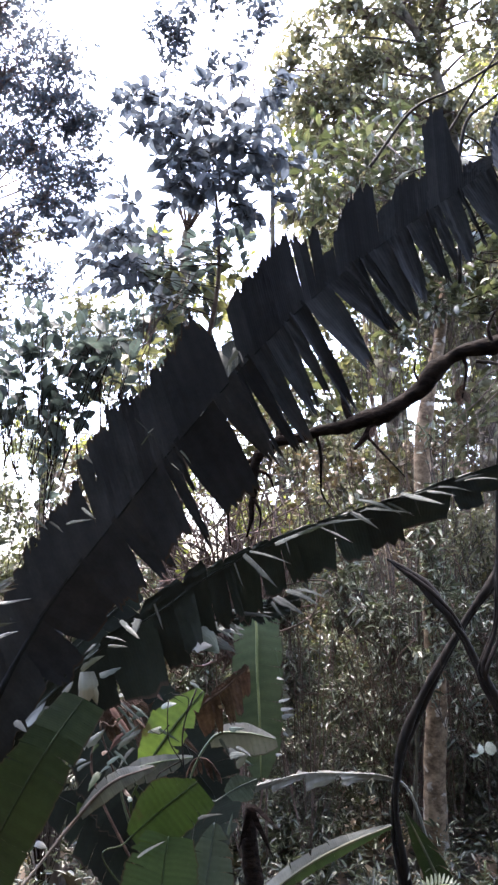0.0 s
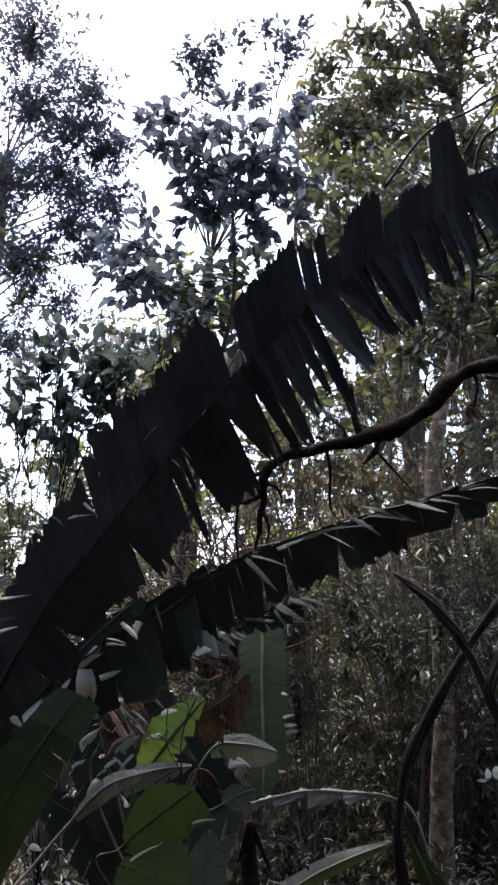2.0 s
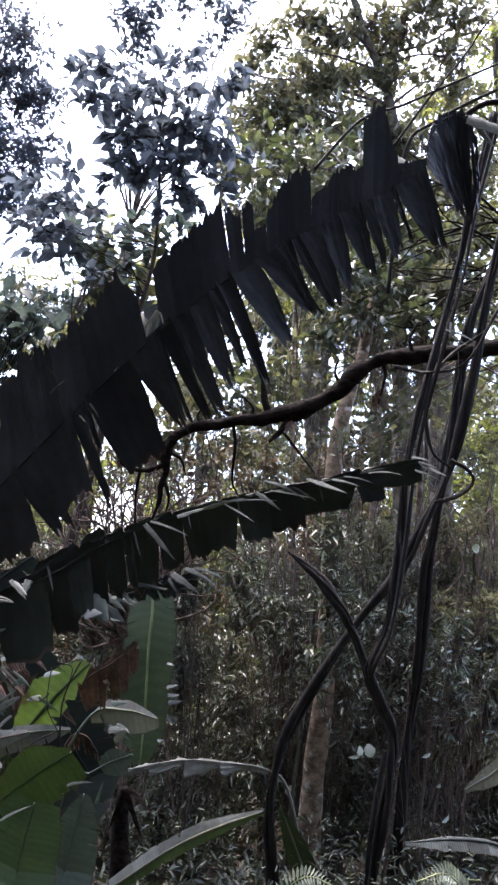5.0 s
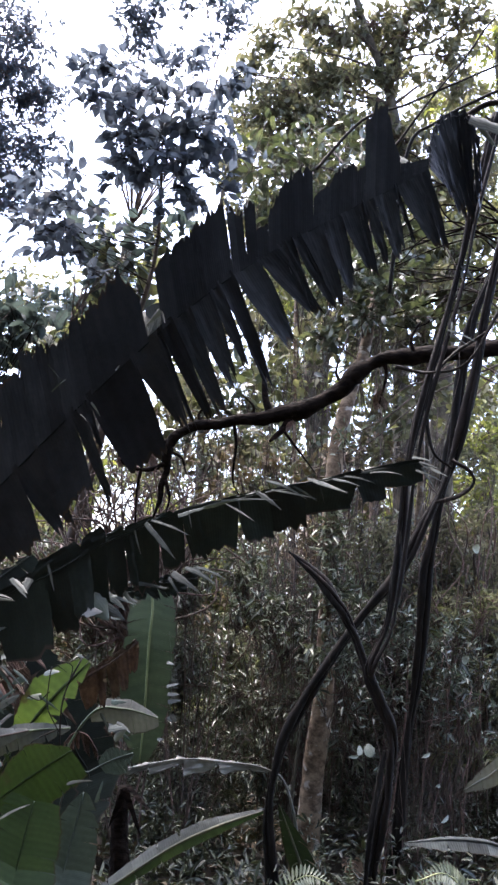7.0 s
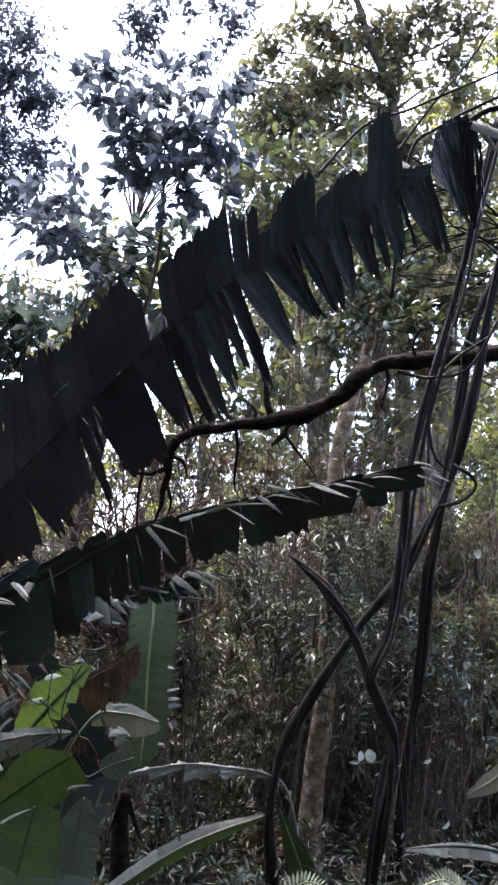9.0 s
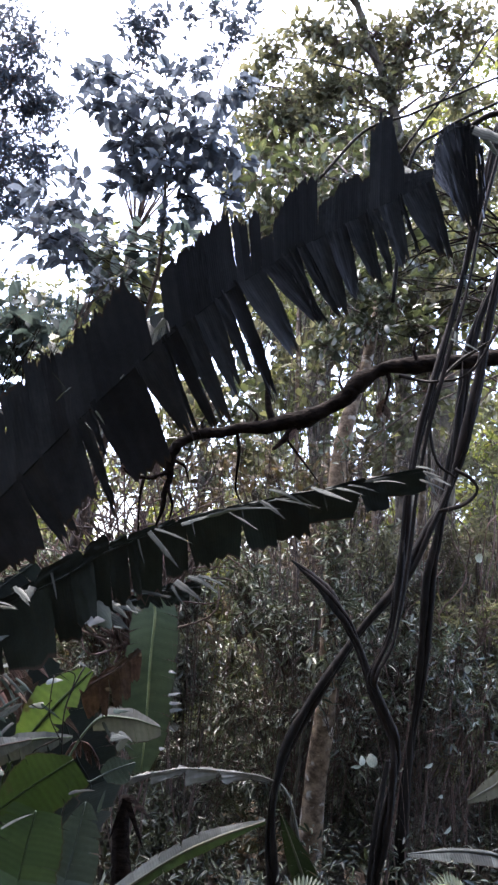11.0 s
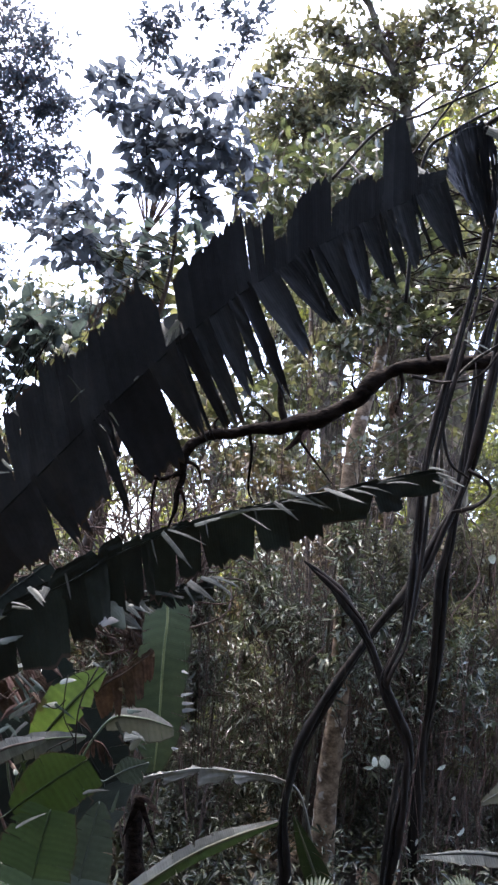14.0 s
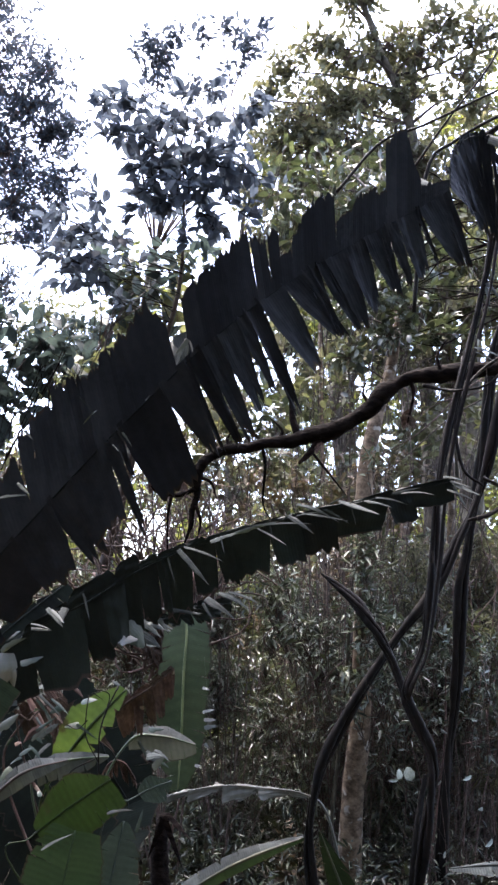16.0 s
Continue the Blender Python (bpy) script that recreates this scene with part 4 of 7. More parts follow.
tree("leafy_tree", [(2.846, 8.504, -1.185) + (0.14,), (2.564, 7.95, 1.597) + (0.12,), (2.282, 7.513, 3.819) + (0.085,), (2, 7.018, 6.321) + (0.055,), (1.509, 6.818, 7.517) + (0.035,), (1.289, 6.739, 8.005) + (0.02,)],
     [(0.837, 6.911, 7.409, 0.399), (1.187, 6.892, 7.324, 0.399), (1.453, 6.943, 6.952, 0.456), (0.786, 7.046, 6.788, 0.456), (1.165, 7.083, 6.424, 0.513), (0.538, 7.147, 6.432, 0.399), (1.627, 7.051, 6.348, 0.513), (1.978, 6.797, 7.385, 0.456), (2.181, 6.726, 7.625, 0.399), (1.91, 6.899, 6.931, 0.342), (2.452, 6.787, 7.197, 0.342), (2.085, 7.008, 6.327, 0.513), (0.696, 7.222, 5.996, 0.456), (1.006, 7.243, 5.739, 0.456), (1.452, 7.178, 5.83, 0.456), (0.38, 7.072, 6.869, 0.285), (0.578, 6.989, 7.164, 0.285), (1.628, 6.816, 7.47, 0.456), (2.632, 6.671, 7.66, 0.456), (2.598, 6.84, 6.872, 0.342), (1.119, 6.995, 6.87, 0.456), (0.826, 7.124, 6.398, 0.456), (0.306, 7.281, 5.909, 0.285), (2.468, 7.056, 5.908, 0.456), (2.903, 6.968, 6.11, 0.456), (1.932, 7.179, 5.586, 0.456), (0.521, 7.349, 5.477, 0.342), (1.233, 6.746, 8, 0.513), (2.124, 6.615, 8.181, 0.513)],
     0.085, "quick", LEAF_OLIVE, FAR_BARK, "leafy tree with a dense olive-green crown", 55, density=0.5, fork=0.75, limb=0.016)
tree("sunlit_tree", [(5.18, 10.435, -1.756) + (0.16,), (4.546, 9.482, 3.102) + (0.13,), (3.911, 8.676, 7.26) + (0.09,), (3.594, 8.347, 8.988) + (0.05,)],
     [(3.057, 8.617, 7.965, 0.356), (3.812, 9.071, 5.429, 0.499), (4.017, 9.178, 4.814, 0.499), (3.319, 8.542, 8.195, 0.499), (3.714, 8.582, 7.805, 0.57), (3.474, 8.405, 8.768, 0.428), (4.158, 8.426, 8.33, 0.713), (3.163, 8.678, 7.622, 0.428), (4.038, 9.367, 3.904, 0.642), (3.981, 9.55, 3.059, 0.642), (4.2, 9.686, 2.304, 0.642)],
     0.085, "quick", LEAF_YELLOW, FAR_BARK, "yellow-green tree lit from behind", 56, density=0.32, fork=0.7, limb=0.03)
for i, (label, ctrl, bark) in enumerate([
        ("stout grey forest trunk", [(3.493, 9.479, -1.259) + (0.16,), (3.202, 8.773, 2.252) + (0.14,), (3.043, 8.395, 4.133) + (0.13,), (2.993, 8.163, 5.265) + (0.09,), (2.948, 8.01, 6.018) + (0.04,)], FAR_BARK),
        ("mottled pale trunk behind the branches", [(2.094, 9.023, -0.835) + (0.085,), (1.705, 8.445, 2.114) + (0.075,), (1.465, 8.099, 3.883) + (0.07,), (1.309, 7.892, 4.944) + (0.05,), (1.237, 7.776, 5.534) + (0.025,)], FAR_BARK),
        ("thin pale pole-like sapling", [(1.289, 6.89, -0.059) + (0.02,), (1.074, 6.39, 2.431) + (0.018,), (0.969, 6.163, 3.562) + (0.016,), (0.882, 5.979, 4.973) + (0.01,)], TRUNK_BARK),
        ("slim grey pole leaning beside the trunk", [(0.925, 4.949, 0.072) + (0.013,), (0.913, 4.855, 0.523) + (0.012,), (0.939, 4.703, 1.234) + (0.01,), (0.942, 4.595, 1.751) + (0.008,), (0.955, 4.499, 2.203) + (0.005,)], FAR_BARK),
        ("forked dark trunk against the light", [(3.952, 11.527, -1.456) + (0.09,), (3.525, 10.608, 3.138) + (0.085,), (3.378, 10.399, 4.207) + (0.08,), (3.091, 10.32, 4.724) + (0.05,), (2.827, 10.045, 6.169) + (0.03,)], FAR_BARK),
        ("pale slim trunk in the thicket", [(2.218, 7.806, 0.006) + (0.045,), (2.033, 7.388, 2.094) + (0.04,), (1.917, 7.071, 3.663) + (0.03,), (1.838, 6.838, 4.814) + (0.015,)], TRUNK_BARK),
        ("reddish slim trunk in the thicket", [(2.48, 7.34, -0.347) + (0.045,), (2.283, 6.849, 2.091) + (0.04,), (2.243, 6.699, 2.824) + (0.033,), (2.096, 6.336, 4.629) + (0.012,)], TRUNK_BARK)]):
    ob = thing("forest_tree", ctrl[0][:3], label, "tree", "forest trunks")
    part("trunk", tube(ctrl, 60, 12, 0.1, 70 + i), bark, ob)
    x, y, z, _ = ctrl[-1]
    crown = [(x + 0.35 * math.cos(2.4 * k + i), y - 0.25 + 0.2 * math.sin(1.7 * k), z - 0.25 + 0.22 * (k % 3), 0.42) for k in range(6)]
    if "pole" not in label:
        foliage(ob, crown, curve_points(ctrl, 20)[16][:3], 0.085, "oval", LEAF_GREEN, 80 + i, 0.35, 12, limb=0.012)


# ---------------------------------------------------------------- mid-height foliage, shrubs and thicket
def bush(label, clumps, leaf, shape, mat, seed, density=1.0, per=10, name="shrub", foot=None, **more):
    cx, cy = foot or (np.mean([c[0] for c in clumps]), np.mean([c[1] for c in clumps]))
    ob = thing(name, (float(cx), float(cy), -0.06), label, "shrub", "thicket shrubs")
    more.setdefault("limb", 0.007)
    foliage(ob, clumps, (float(cx), float(cy), 0.1), leaf, shape, mat, seed, density, per, label="", **more)
    return ob


def open_gap(x, y, z):
    """The bright window low between the trees, and the open sky above."""
    u, e = x / y, (z - 1.6) / y
    if e > 0.27 and u < 0.1 + 0.12 * max(0.0, e - 0.55):
        return False
    if 0.31 < u < 0.46 and 0.38 < e < 0.62 and math.sin(37 * x + 23 * y + 11 * z) > -0.45:
        return False
    return not (-0.11 < u < -0.01 and 0.045 < e < 0.15) and not (0.02 < u < 0.05 and 0.13 < e < 0.2)


def thicket(label, xs, ys, ds, r, leaf, shape, mat, seed, n, density=1.0, hang=0.35):
    rng = np.random.default_rng(seed)
    clumps = []
    for _ in range(n):
        x, y, z = rng.uniform(*xs), rng.uniform(*ds), rng.uniform(*ys)
        if open_gap(x, y, z + 0.2):
            clumps.append((x, y, z, r * rng.uniform(0.7, 1.3)))
    return bush(label, clumps, leaf, shape, mat, seed, density, limb=0.003, hang=hang)


for i in range(9):
    x = -1.6 + 0.62 * i
    thicket("dense dim shrub with small narrow leaves", (x - 0.3, x + 0.7), (0.1, 2.0), (5.3, 6.5), 0.34, 0.06, "narrow", LEAF_UNDER, 100 + i, 16, 0.6, hang=0.45)
    thicket("dry brownish tangle of shrubs and creepers", (x - 0.3, x + 0.8), (0.1, 2.3), (6.6, 8.2), 0.4, 0.085, "narrow", LEAF_DRY if i % 3 == 1 else LEAF_UNDER, 120 + i, 15, 0.65)
for i in range(7):
    x = -3.2 + 1.3 * i
    thicket("dark forest thicket further back", (x - 0.5, x + 1.4), (0.2, 3.3), (8.6, 11.0), 0.55, 0.1, "quick", (LEAF_GREEN, LEAF_DRY, LEAF_YELLOW)[i % 3], 140 + i, 24, 0.5)
bush("pale green sapling crowns against the sky", [(-1.091, 8.681, 4.823, 0.321), (-0.735, 8.585, 5.103, 0.321), (-1.357, 8.819, 4.297, 0.385), (-0.748, 8.693, 4.597, 0.385), (-1.522, 8.759, 4.663, 0.385), (-1.294, 8.679, 4.933, 0.257)], 0.1, "oval", LEAF_SHADE, 161, 0.5, limb=0.004)
bush("leafy sapling behind the torn leaf", [(-0.56, 4.923, 3.868, 0.222), (-0.329, 4.918, 3.777, 0.222), (-0.461, 4.965, 3.621, 0.222), (-0.153, 4.882, 3.864, 0.185), (-0.775, 5.334, 3.484, 0.235), (-0.985, 5.408, 3.236, 0.235)], 0.11, "oval", LEAF_GREEN, 162, 0.3, limb=0.003)
bush("mid-height leafy branches between the trunks", [(1.384, 6.504, 4.181, 0.349), (1.77, 6.437, 4.309, 0.399), (2.086, 6.44, 4.137, 0.349), (1.167, 6.489, 4.361, 0.349), (2.244, 6.339, 4.542, 0.249), (2.589, 6.4, 4.078, 0.349), (1.566, 6.757, 3.862, 0.231), (0.762, 6.826, 2.955, 0.175), (1.103, 6.775, 3.031, 0.225), (1.695, 6.703, 3.076, 0.299), (1.424, 6.787, 2.81, 0.299), (0.465, 6.861, 2.932, 0.125), (2.097, 7.071, 3.572, 0.214), (2.721, 6.974, 3.725, 0.321), (1.825, 6.525, 4.841, 0.308), (1.373, 6.59, 4.756, 0.308)], 0.1, "oval", LEAF_GREEN, 163, 0.4)


# ---------------------------------------------------------------- low banana plants
low = thing("banana_plant", (-0.55, 3.45, -0.05), "young banana plant with broad green and pale leaves", "banana plant")
HEART = (-0.359, 3.768, 0.22)
part("stem", tube([(-0.55, 3.45, -0.05, 0.09), (-0.53, 3.45, 0.2, 0.08), HEART + (0.05,)], 14, 12, 0.04, 201), STEM_BARK, low)
soft_leaf(low, [HEART + (0.012,), (-0.549, 3.618, 0.781) + (0.007,), (-0.481, 3.513, 1.003) + (0.005,), (-0.371, 3.467, 1.171) + (0.007,), (-0.234, 3.47, 1.332) + (0.003,)],
          (-0.792, 0.07, 0.549), (0.881, -0.101, -0.443), (0.04, 0.1, 0.12, 0.03), (0.04, 0.08, 0.07, 0.01), BANANA_BRIGHT, BANANA_OLIVE, 202, 0.48, 5, 0.15, 0.15, 0.05, "bright yellow-green leaf lit through")
torn_leaf(low, [HEART + (0.009,), (-0.415, 3.675, 0.934) + (0.005,), (-0.274, 3.6, 1.219) + (0.006,), (-0.141, 3.563, 1.332) + (0.005,), (-0.041, 3.555, 1.42) + (0.002,)],
          [((0.391, 0.149, -0.904), (0.198, 0.183, -0.968), even(5, (0.1, 0.16, 0.13, 0.09), 0.35, 203, 0.5), 0.1, None), ((-0.653, 0.033, 0.658), (-0.653, 0.033, 0.658), even(4, (0.03, 0.03, 0.02), 0.3, 204, 0.5), 0, None)], DEAD_LEAF, DEAD_LEAF, 205, "withered brown leaf", 0.1, start=0.5)
soft_leaf(low, [HEART + (0.009,), (-0.336, 3.744, 0.81) + (0.005,), (-0.217, 3.672, 1.095) + (0.006,), (-0.074, 3.65, 1.13) + (0.005,), (0.076, 3.64, 1.103) + (0.002,)],
          (0.282, 0.064, -0.932), (-0.028, 0.331, 0.883), (0.03, 0.075, 0.1, 0.03), (0.02, 0.05, 0.05, 0.01), BANANA_GREY, BANANA_GREEN, 206, 0.5, 5, 0.2, 0.1, 0.1, "pale glossy leaf")
# upper half takes the pale material: the light on it is in the colour
soft_leaf(low, [HEART + (0.012,), (-0.212, 3.574, 0.337) + (0.008,), (-0.043, 3.529, 0.466) + (0.006,), (0.168, 3.473, 0.628) + (0.005,), (0.34, 3.435, 0.725) + (0.006,), (0.526, 3.398, 0.806) + (0.002,)],
          (0.534, 0.121, -0.844), (-0.31, 0.474, 0.832), (0.025, 0.035, 0.035, 0.01), (0.03, 0.05, 0.05, 0.01), BANANA_MID, RIB_DARK, 208, 0.3, 8, 0.05, 0.1, 0.1, "long drooping green leaf with a pale upper edge", mat_b=BANANA_PALE)
soft_leaf(low, [HEART + (0.01,), (-0.252, 3.25, 0.906) + (0.0030,), (-0.173, 3.25, 0.947) + (0.0030,), (-0.093, 3.25, 0.992) + (0.0030,), (-0.014, 3.25, 1.023) + (0.0030,)],
          (0.707, 0.000, -0.707), (-0.447, 0.000, 0.894), (0.033, 0.062, 0.062, 0.033, 0.005), (0.019, 0.048, 0.052, 0.033, 0.005), BANANA_COOL, BANANA_COOL, 209, 0.62, 6, 0.04, 0.08, 0.12, "grey-green leaf")
soft_leaf(low, [HEART + (0.01,), (-0.591, 3.2, 0.743) + (0.0030,), (-0.521, 3.2, 0.813) + (0.0030,), (-0.412, 3.2, 0.906) + (0.0030,), (-0.318, 3.2, 0.976) + (0.0030,), (-0.245, 3.2, 1.028) + (0.0030,)],
          (0.707, 0.000, -0.707), (-0.447, 0.000, 0.894), (0.106, 0.117, 0.113, 0.117, 0.099), (0.035, 0.094, 0.129, 0.106, 0.059, 0.019), BANANA_OLIVE, BANANA_OLIVE, 210, 0.45, 7, 0.04, 0.08, 0.12, "broad olive-green leaf lit through")
soft_leaf(low, [HEART + (0.01,), (-0.376, 2.95, 0.533) + (0.0030,), (-0.362, 2.95, 0.67) + (0.0030,), (-0.347, 2.95, 0.793) + (0.0030,), (-0.33, 2.95, 0.904) + (0.0030,)],
          (1.000, 0.000, 0.000), (-0.894, 0.000, 0.447), (0.130, 0.134, 0.126, 0.117, 0.087), (0.152, 0.162, 0.152, 0.134, 0.087), BANANA_MID, BANANA_MID, 211, 0.35, 7, 0.04, 0.08, 0.12, "broad dark green leaf with a pale rib")
soft_leaf(low, [HEART + (0.01,), (-0.233, 3.1, 0.485) + (0.0030,), (-0.218, 3.1, 0.63) + (0.0030,), (-0.198, 3.1, 0.759) + (0.0030,), (-0.176, 3.1, 0.907) + (0.0030,)],
          (1.000, 0.000, 0.000), (-0.894, 0.000, 0.447), (0.102, 0.105, 0.100, 0.086, 0.027), (0.091, 0.091, 0.086, 0.068, 0.014), BANANA_COOL, BANANA_COOL, 218, 0.35, 7, 0.04, 0.08, 0.12, "grey-green folded leaf")
soft_leaf(low, [HEART + (0.009,), (-0.56, 3.503, 0.848) + (0.005,), (-0.552, 3.47, 1.001) + (0.006,), (-0.421, 3.445, 1.052) + (0.005,), (-0.279, 3.479, 1.064) + (0.002,)],
          (0.292, 0.161, -0.912), (-0.127, 0.343, 0.875), (0.05, 0.07, 0.05, 0.01), (0.02, 0.04, 0.03, 0.01), BANANA_PALE, BANANA_GREEN, 212, 0.45, 6, 0.1, 0.1, 0.1, "pale wavy leaf")
torn_leaf(low, [HEART + (0.007,), (-0.748, 3.821, 0.89) + (0.006,), (-0.699, 3.764, 1.139) + (0.005,), (-0.582, 3.735, 1.222) + (0.004,), (-0.498, 3.745, 1.13) + (0.002,)],
          [((0.391, 0.149, -0.904), (0.391, 0.149, -0.904), even(9, (0.08, 0.13, 0.14, 0.07), 0.6, 213, 0.5), 0.1, None), ((-0.653, 0.033, 0.658), (-0.653, 0.033, 0.658), even(7, (0.06, 0.07, 0.03), 0.6, 214, 0.5), 0, None)], DEAD_LEAF, DEAD_LEAF, 215, "dry reddish leaf split into ribbons", 0.1, start=0.5)
torn_leaf(low, [HEART + (0.007,), (-0.365, 3.865, 0.736) + (0.006,), (-0.313, 3.812, 0.964) + (0.004,), (-0.24, 3.798, 0.994) + (0.004,), (-0.177, 3.806, 0.925) + (0.002,)],
          [((-0.104, 0.209, -0.942), (0.292, 0.161, -0.912), even(6, (0.05, 0.08, 0.07, 0.04), 0.6, 216, 0.5), 0.1, None)], DEAD_LEAF, DEAD_LEAF, 217, "dry reddish leaf tip", 0.1, start=0.5)
# leaves of the plant that stands closest on this side
near = thing("banana_plant", (-1.0, 2.6, -0.05), "banana plant with upright olive leaves at its foot", "banana plant")
CORE = (-0.966, 2.859, 0.632)
part("stem", tube([(-1.0, 2.6, -0.05, 0.1), (-0.95, 2.6, 0.3, 0.09), CORE + (0.05,)], 14, 12, 0.04, 221), STEM_BARK, near)
soft_leaf(near, [CORE + (0.012,), (-0.875, 2.689, 0.915) + (0.004,), (-0.753, 2.587, 1.134) + (0.003,), (-0.656, 2.552, 1.287) + (0.003,), (-0.562, 2.574, 1.418) + (0.002,)],
          (0.891, -0.004, -0.423), (-0.881, 0.062, 0.384), (0.09, 0.11, 0.1, 0.075), (0.1, 0.12, 0.1, 0.07), BANANA_DEEP, BANANA_DEEP, 222, 0.15, 9, 0.03, 0.06, 0.08, "upright olive-green leaf")
soft_leaf(near, [CORE + (0.012,), (-0.839, 3.039, 0.747) + (0.006,), (-0.703, 3.107, 0.906) + (0.007,), (-0.558, 3.075, 1.053) + (0.006,), (-0.399, 3.117, 1.104) + (0.002,)],
          (0.485, 0.127, -0.848), (-0.425, 0.301, 0.734), (0.02, 0.045, 0.035, 0.01), (0.015, 0.035, 0.04, 0.01), BANANA_PALE, STEM_BARK, 223, 0.56, 7, 0.06, 0.1, 0.1, "pale wavy leaf")
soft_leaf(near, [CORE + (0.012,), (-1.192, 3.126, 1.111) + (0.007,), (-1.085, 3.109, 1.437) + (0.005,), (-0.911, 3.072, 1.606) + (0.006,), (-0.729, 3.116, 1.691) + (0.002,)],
          (0.581, 0.11, -0.811), (-0.653, 0.033, 0.658), (0.2, 0.24, 0.2, 0.04), (0.16, 0.18, 0.12, 0.02), BANANA_UNLIT, RIB_SHADE, 224, 0.2, 9, 0.2, 0.15, 0.1, "dark shaded leaf")
for k, (a, b, breadth) in enumerate((((-0.598, 2.72, 1.485), (-0.597, 2.7, 1.361), 0.075), ((-0.572, 2.72, 1.467), (-0.541, 2.7, 1.379), 0.04), ((-0.598, 2.72, 1.485), (-0.519, 2.7, 1.539), 0.022), ((-0.512, 2.72, 1.571), (-0.44, 2.7, 1.565), 0.012), ((-0.455, 2.72, 1.632), (-0.403, 2.7, 1.59), 0.016), ((-0.778, 2.72, 1.332), (-0.711, 2.7, 1.394), 0.045), ((-0.719, 2.72, 1.376), (-0.706, 2.7, 1.308), 0.02), ((-0.816, 2.72, 1.331), (-0.77, 2.7, 1.299), 0.025), ((-0.896, 2.72, 1.715), (-0.767, 2.7, 1.73), 0.012), ((-0.921, 2.72, 1.58), (-0.806, 2.7, 1.622), 0.02), ((-0.581, 2.72, 1.259), (-0.516, 2.7, 1.304), 0.03), ((-0.606, 2.72, 1.176), (-0.556, 2.7, 1.206), 0.014), ((-0.661, 2.72, 1.421), (-0.621, 2.7, 1.459), 0.02))):
    ribbon(near, a, b, breadth, BANANA_PALE, 870 + k)

hanging = thing("banana_plant", (-1.25, 5.0, -0.05), "banana plant with one broad leaf hanging straight down", "banana plant")
part("stem", tube([(-1.25, 5.0, -0.05, 0.09), (-1.22, 5.0, 0.7, 0.07), (-1.04, 5.22, 1.225) + (0.045,), (-0.537, 4.875, 1.638) + (0.02,)], 20, 12, 0.04, 231), STEM_BARK, hanging)
soft_leaf(hanging, [(-0.537, 4.875, 1.638) + (0.02,), (-0.316, 4.709, 1.831) + (0.014,), (-0.081, 4.538, 1.794) + (0.01,), (0.001, 4.465, 1.613) + (0.008,), (0.007, 4.47, 1.342) + (0.008,), (0.019, 4.538, 1.011) + (0.007,), (0.019, 4.595, 0.74) + (0.004,)],
          (-0.935, 0.203, -0.259), (0.987, -0.024, -0.13), (0.1, 0.14, 0.15, 0.15, 0.13, 0.04), (0.1, 0.14, 0.15, 0.14, 0.12, 0.04), BANANA_GREEN, RIB, 232, 0.42, 12, 0.03, 0.05, 0.05, "broad green hanging leaf with a pale straight rib")

right = thing("banana_plant", (1.75, 3.5, -0.05), "young banana plant with pale level leaves", "banana plant")
TOP = (1.838, 3.649, 0.427)
part("stem", tube([(1.75, 3.5, -0.05, 0.07), (1.72, 3.5, 0.2, 0.06), TOP + (0.04,)], 14, 12, 0.04, 241), STEM_BARK, right)
soft_leaf(right, [TOP + (0.015,), (1.721, 3.573, 0.606) + (0.01,), (1.569, 3.52, 0.69) + (0.007,), (1.374, 3.538, 0.698) + (0.006,), (1.174, 3.565, 0.669) + (0.002,)],
          (0.023, -0.678, -0.696), (0.067, 0.867, 0.487), (0.035, 0.055, 0.05, 0.01), (0.01, 0.02, 0.02, 0.004), BANANA_ASH, BANANA_ASH, 242, 0.35, 6, 0.04, 0.06, 0.05, "pale grey-green level leaf")
soft_leaf(right, [TOP + (0.015,), (1.773, 3.521, 0.828) + (0.01,), (1.596, 3.448, 1.018) + (0.007,), (1.497, 3.468, 0.97) + (0.005,), (1.406, 3.491, 0.908) + (0.002,)],
          (0.173, -0.022, -0.96), (-0.267, 0.044, 0.904), (0.05, 0.06, 0.04, 0.01), (0.05, 0.05, 0.04, 0.01), BANANA_GREY, BANANA_GREY, 243, 0.4, 6, 0.04, 0.06, 0.05, "pale leaf tip")
sprout = thing("banana_plant", (1.059, 4.39, -0.27), "small dark green banana sprout beside a liana", "banana plant")
soft_leaf(sprout, [(1.059, 4.39, -0.27) + (0.015,), (0.977, 4.318, 0.117) + (0.01,), (0.847, 4.269, 0.415) + (0.007,), (0.738, 4.232, 0.645) + (0.002,)],
          (0.93, -0.029, -0.321), (-0.891, 0.185, 0.049), (0.07, 0.12, 0.1, 0.01), (0.04, 0.07, 0.05, 0.01), BANANA_DEEP, RIB_DARK, 245, 0.3, 6, 0.03, 0.06, 0.1, "dark green leaf")
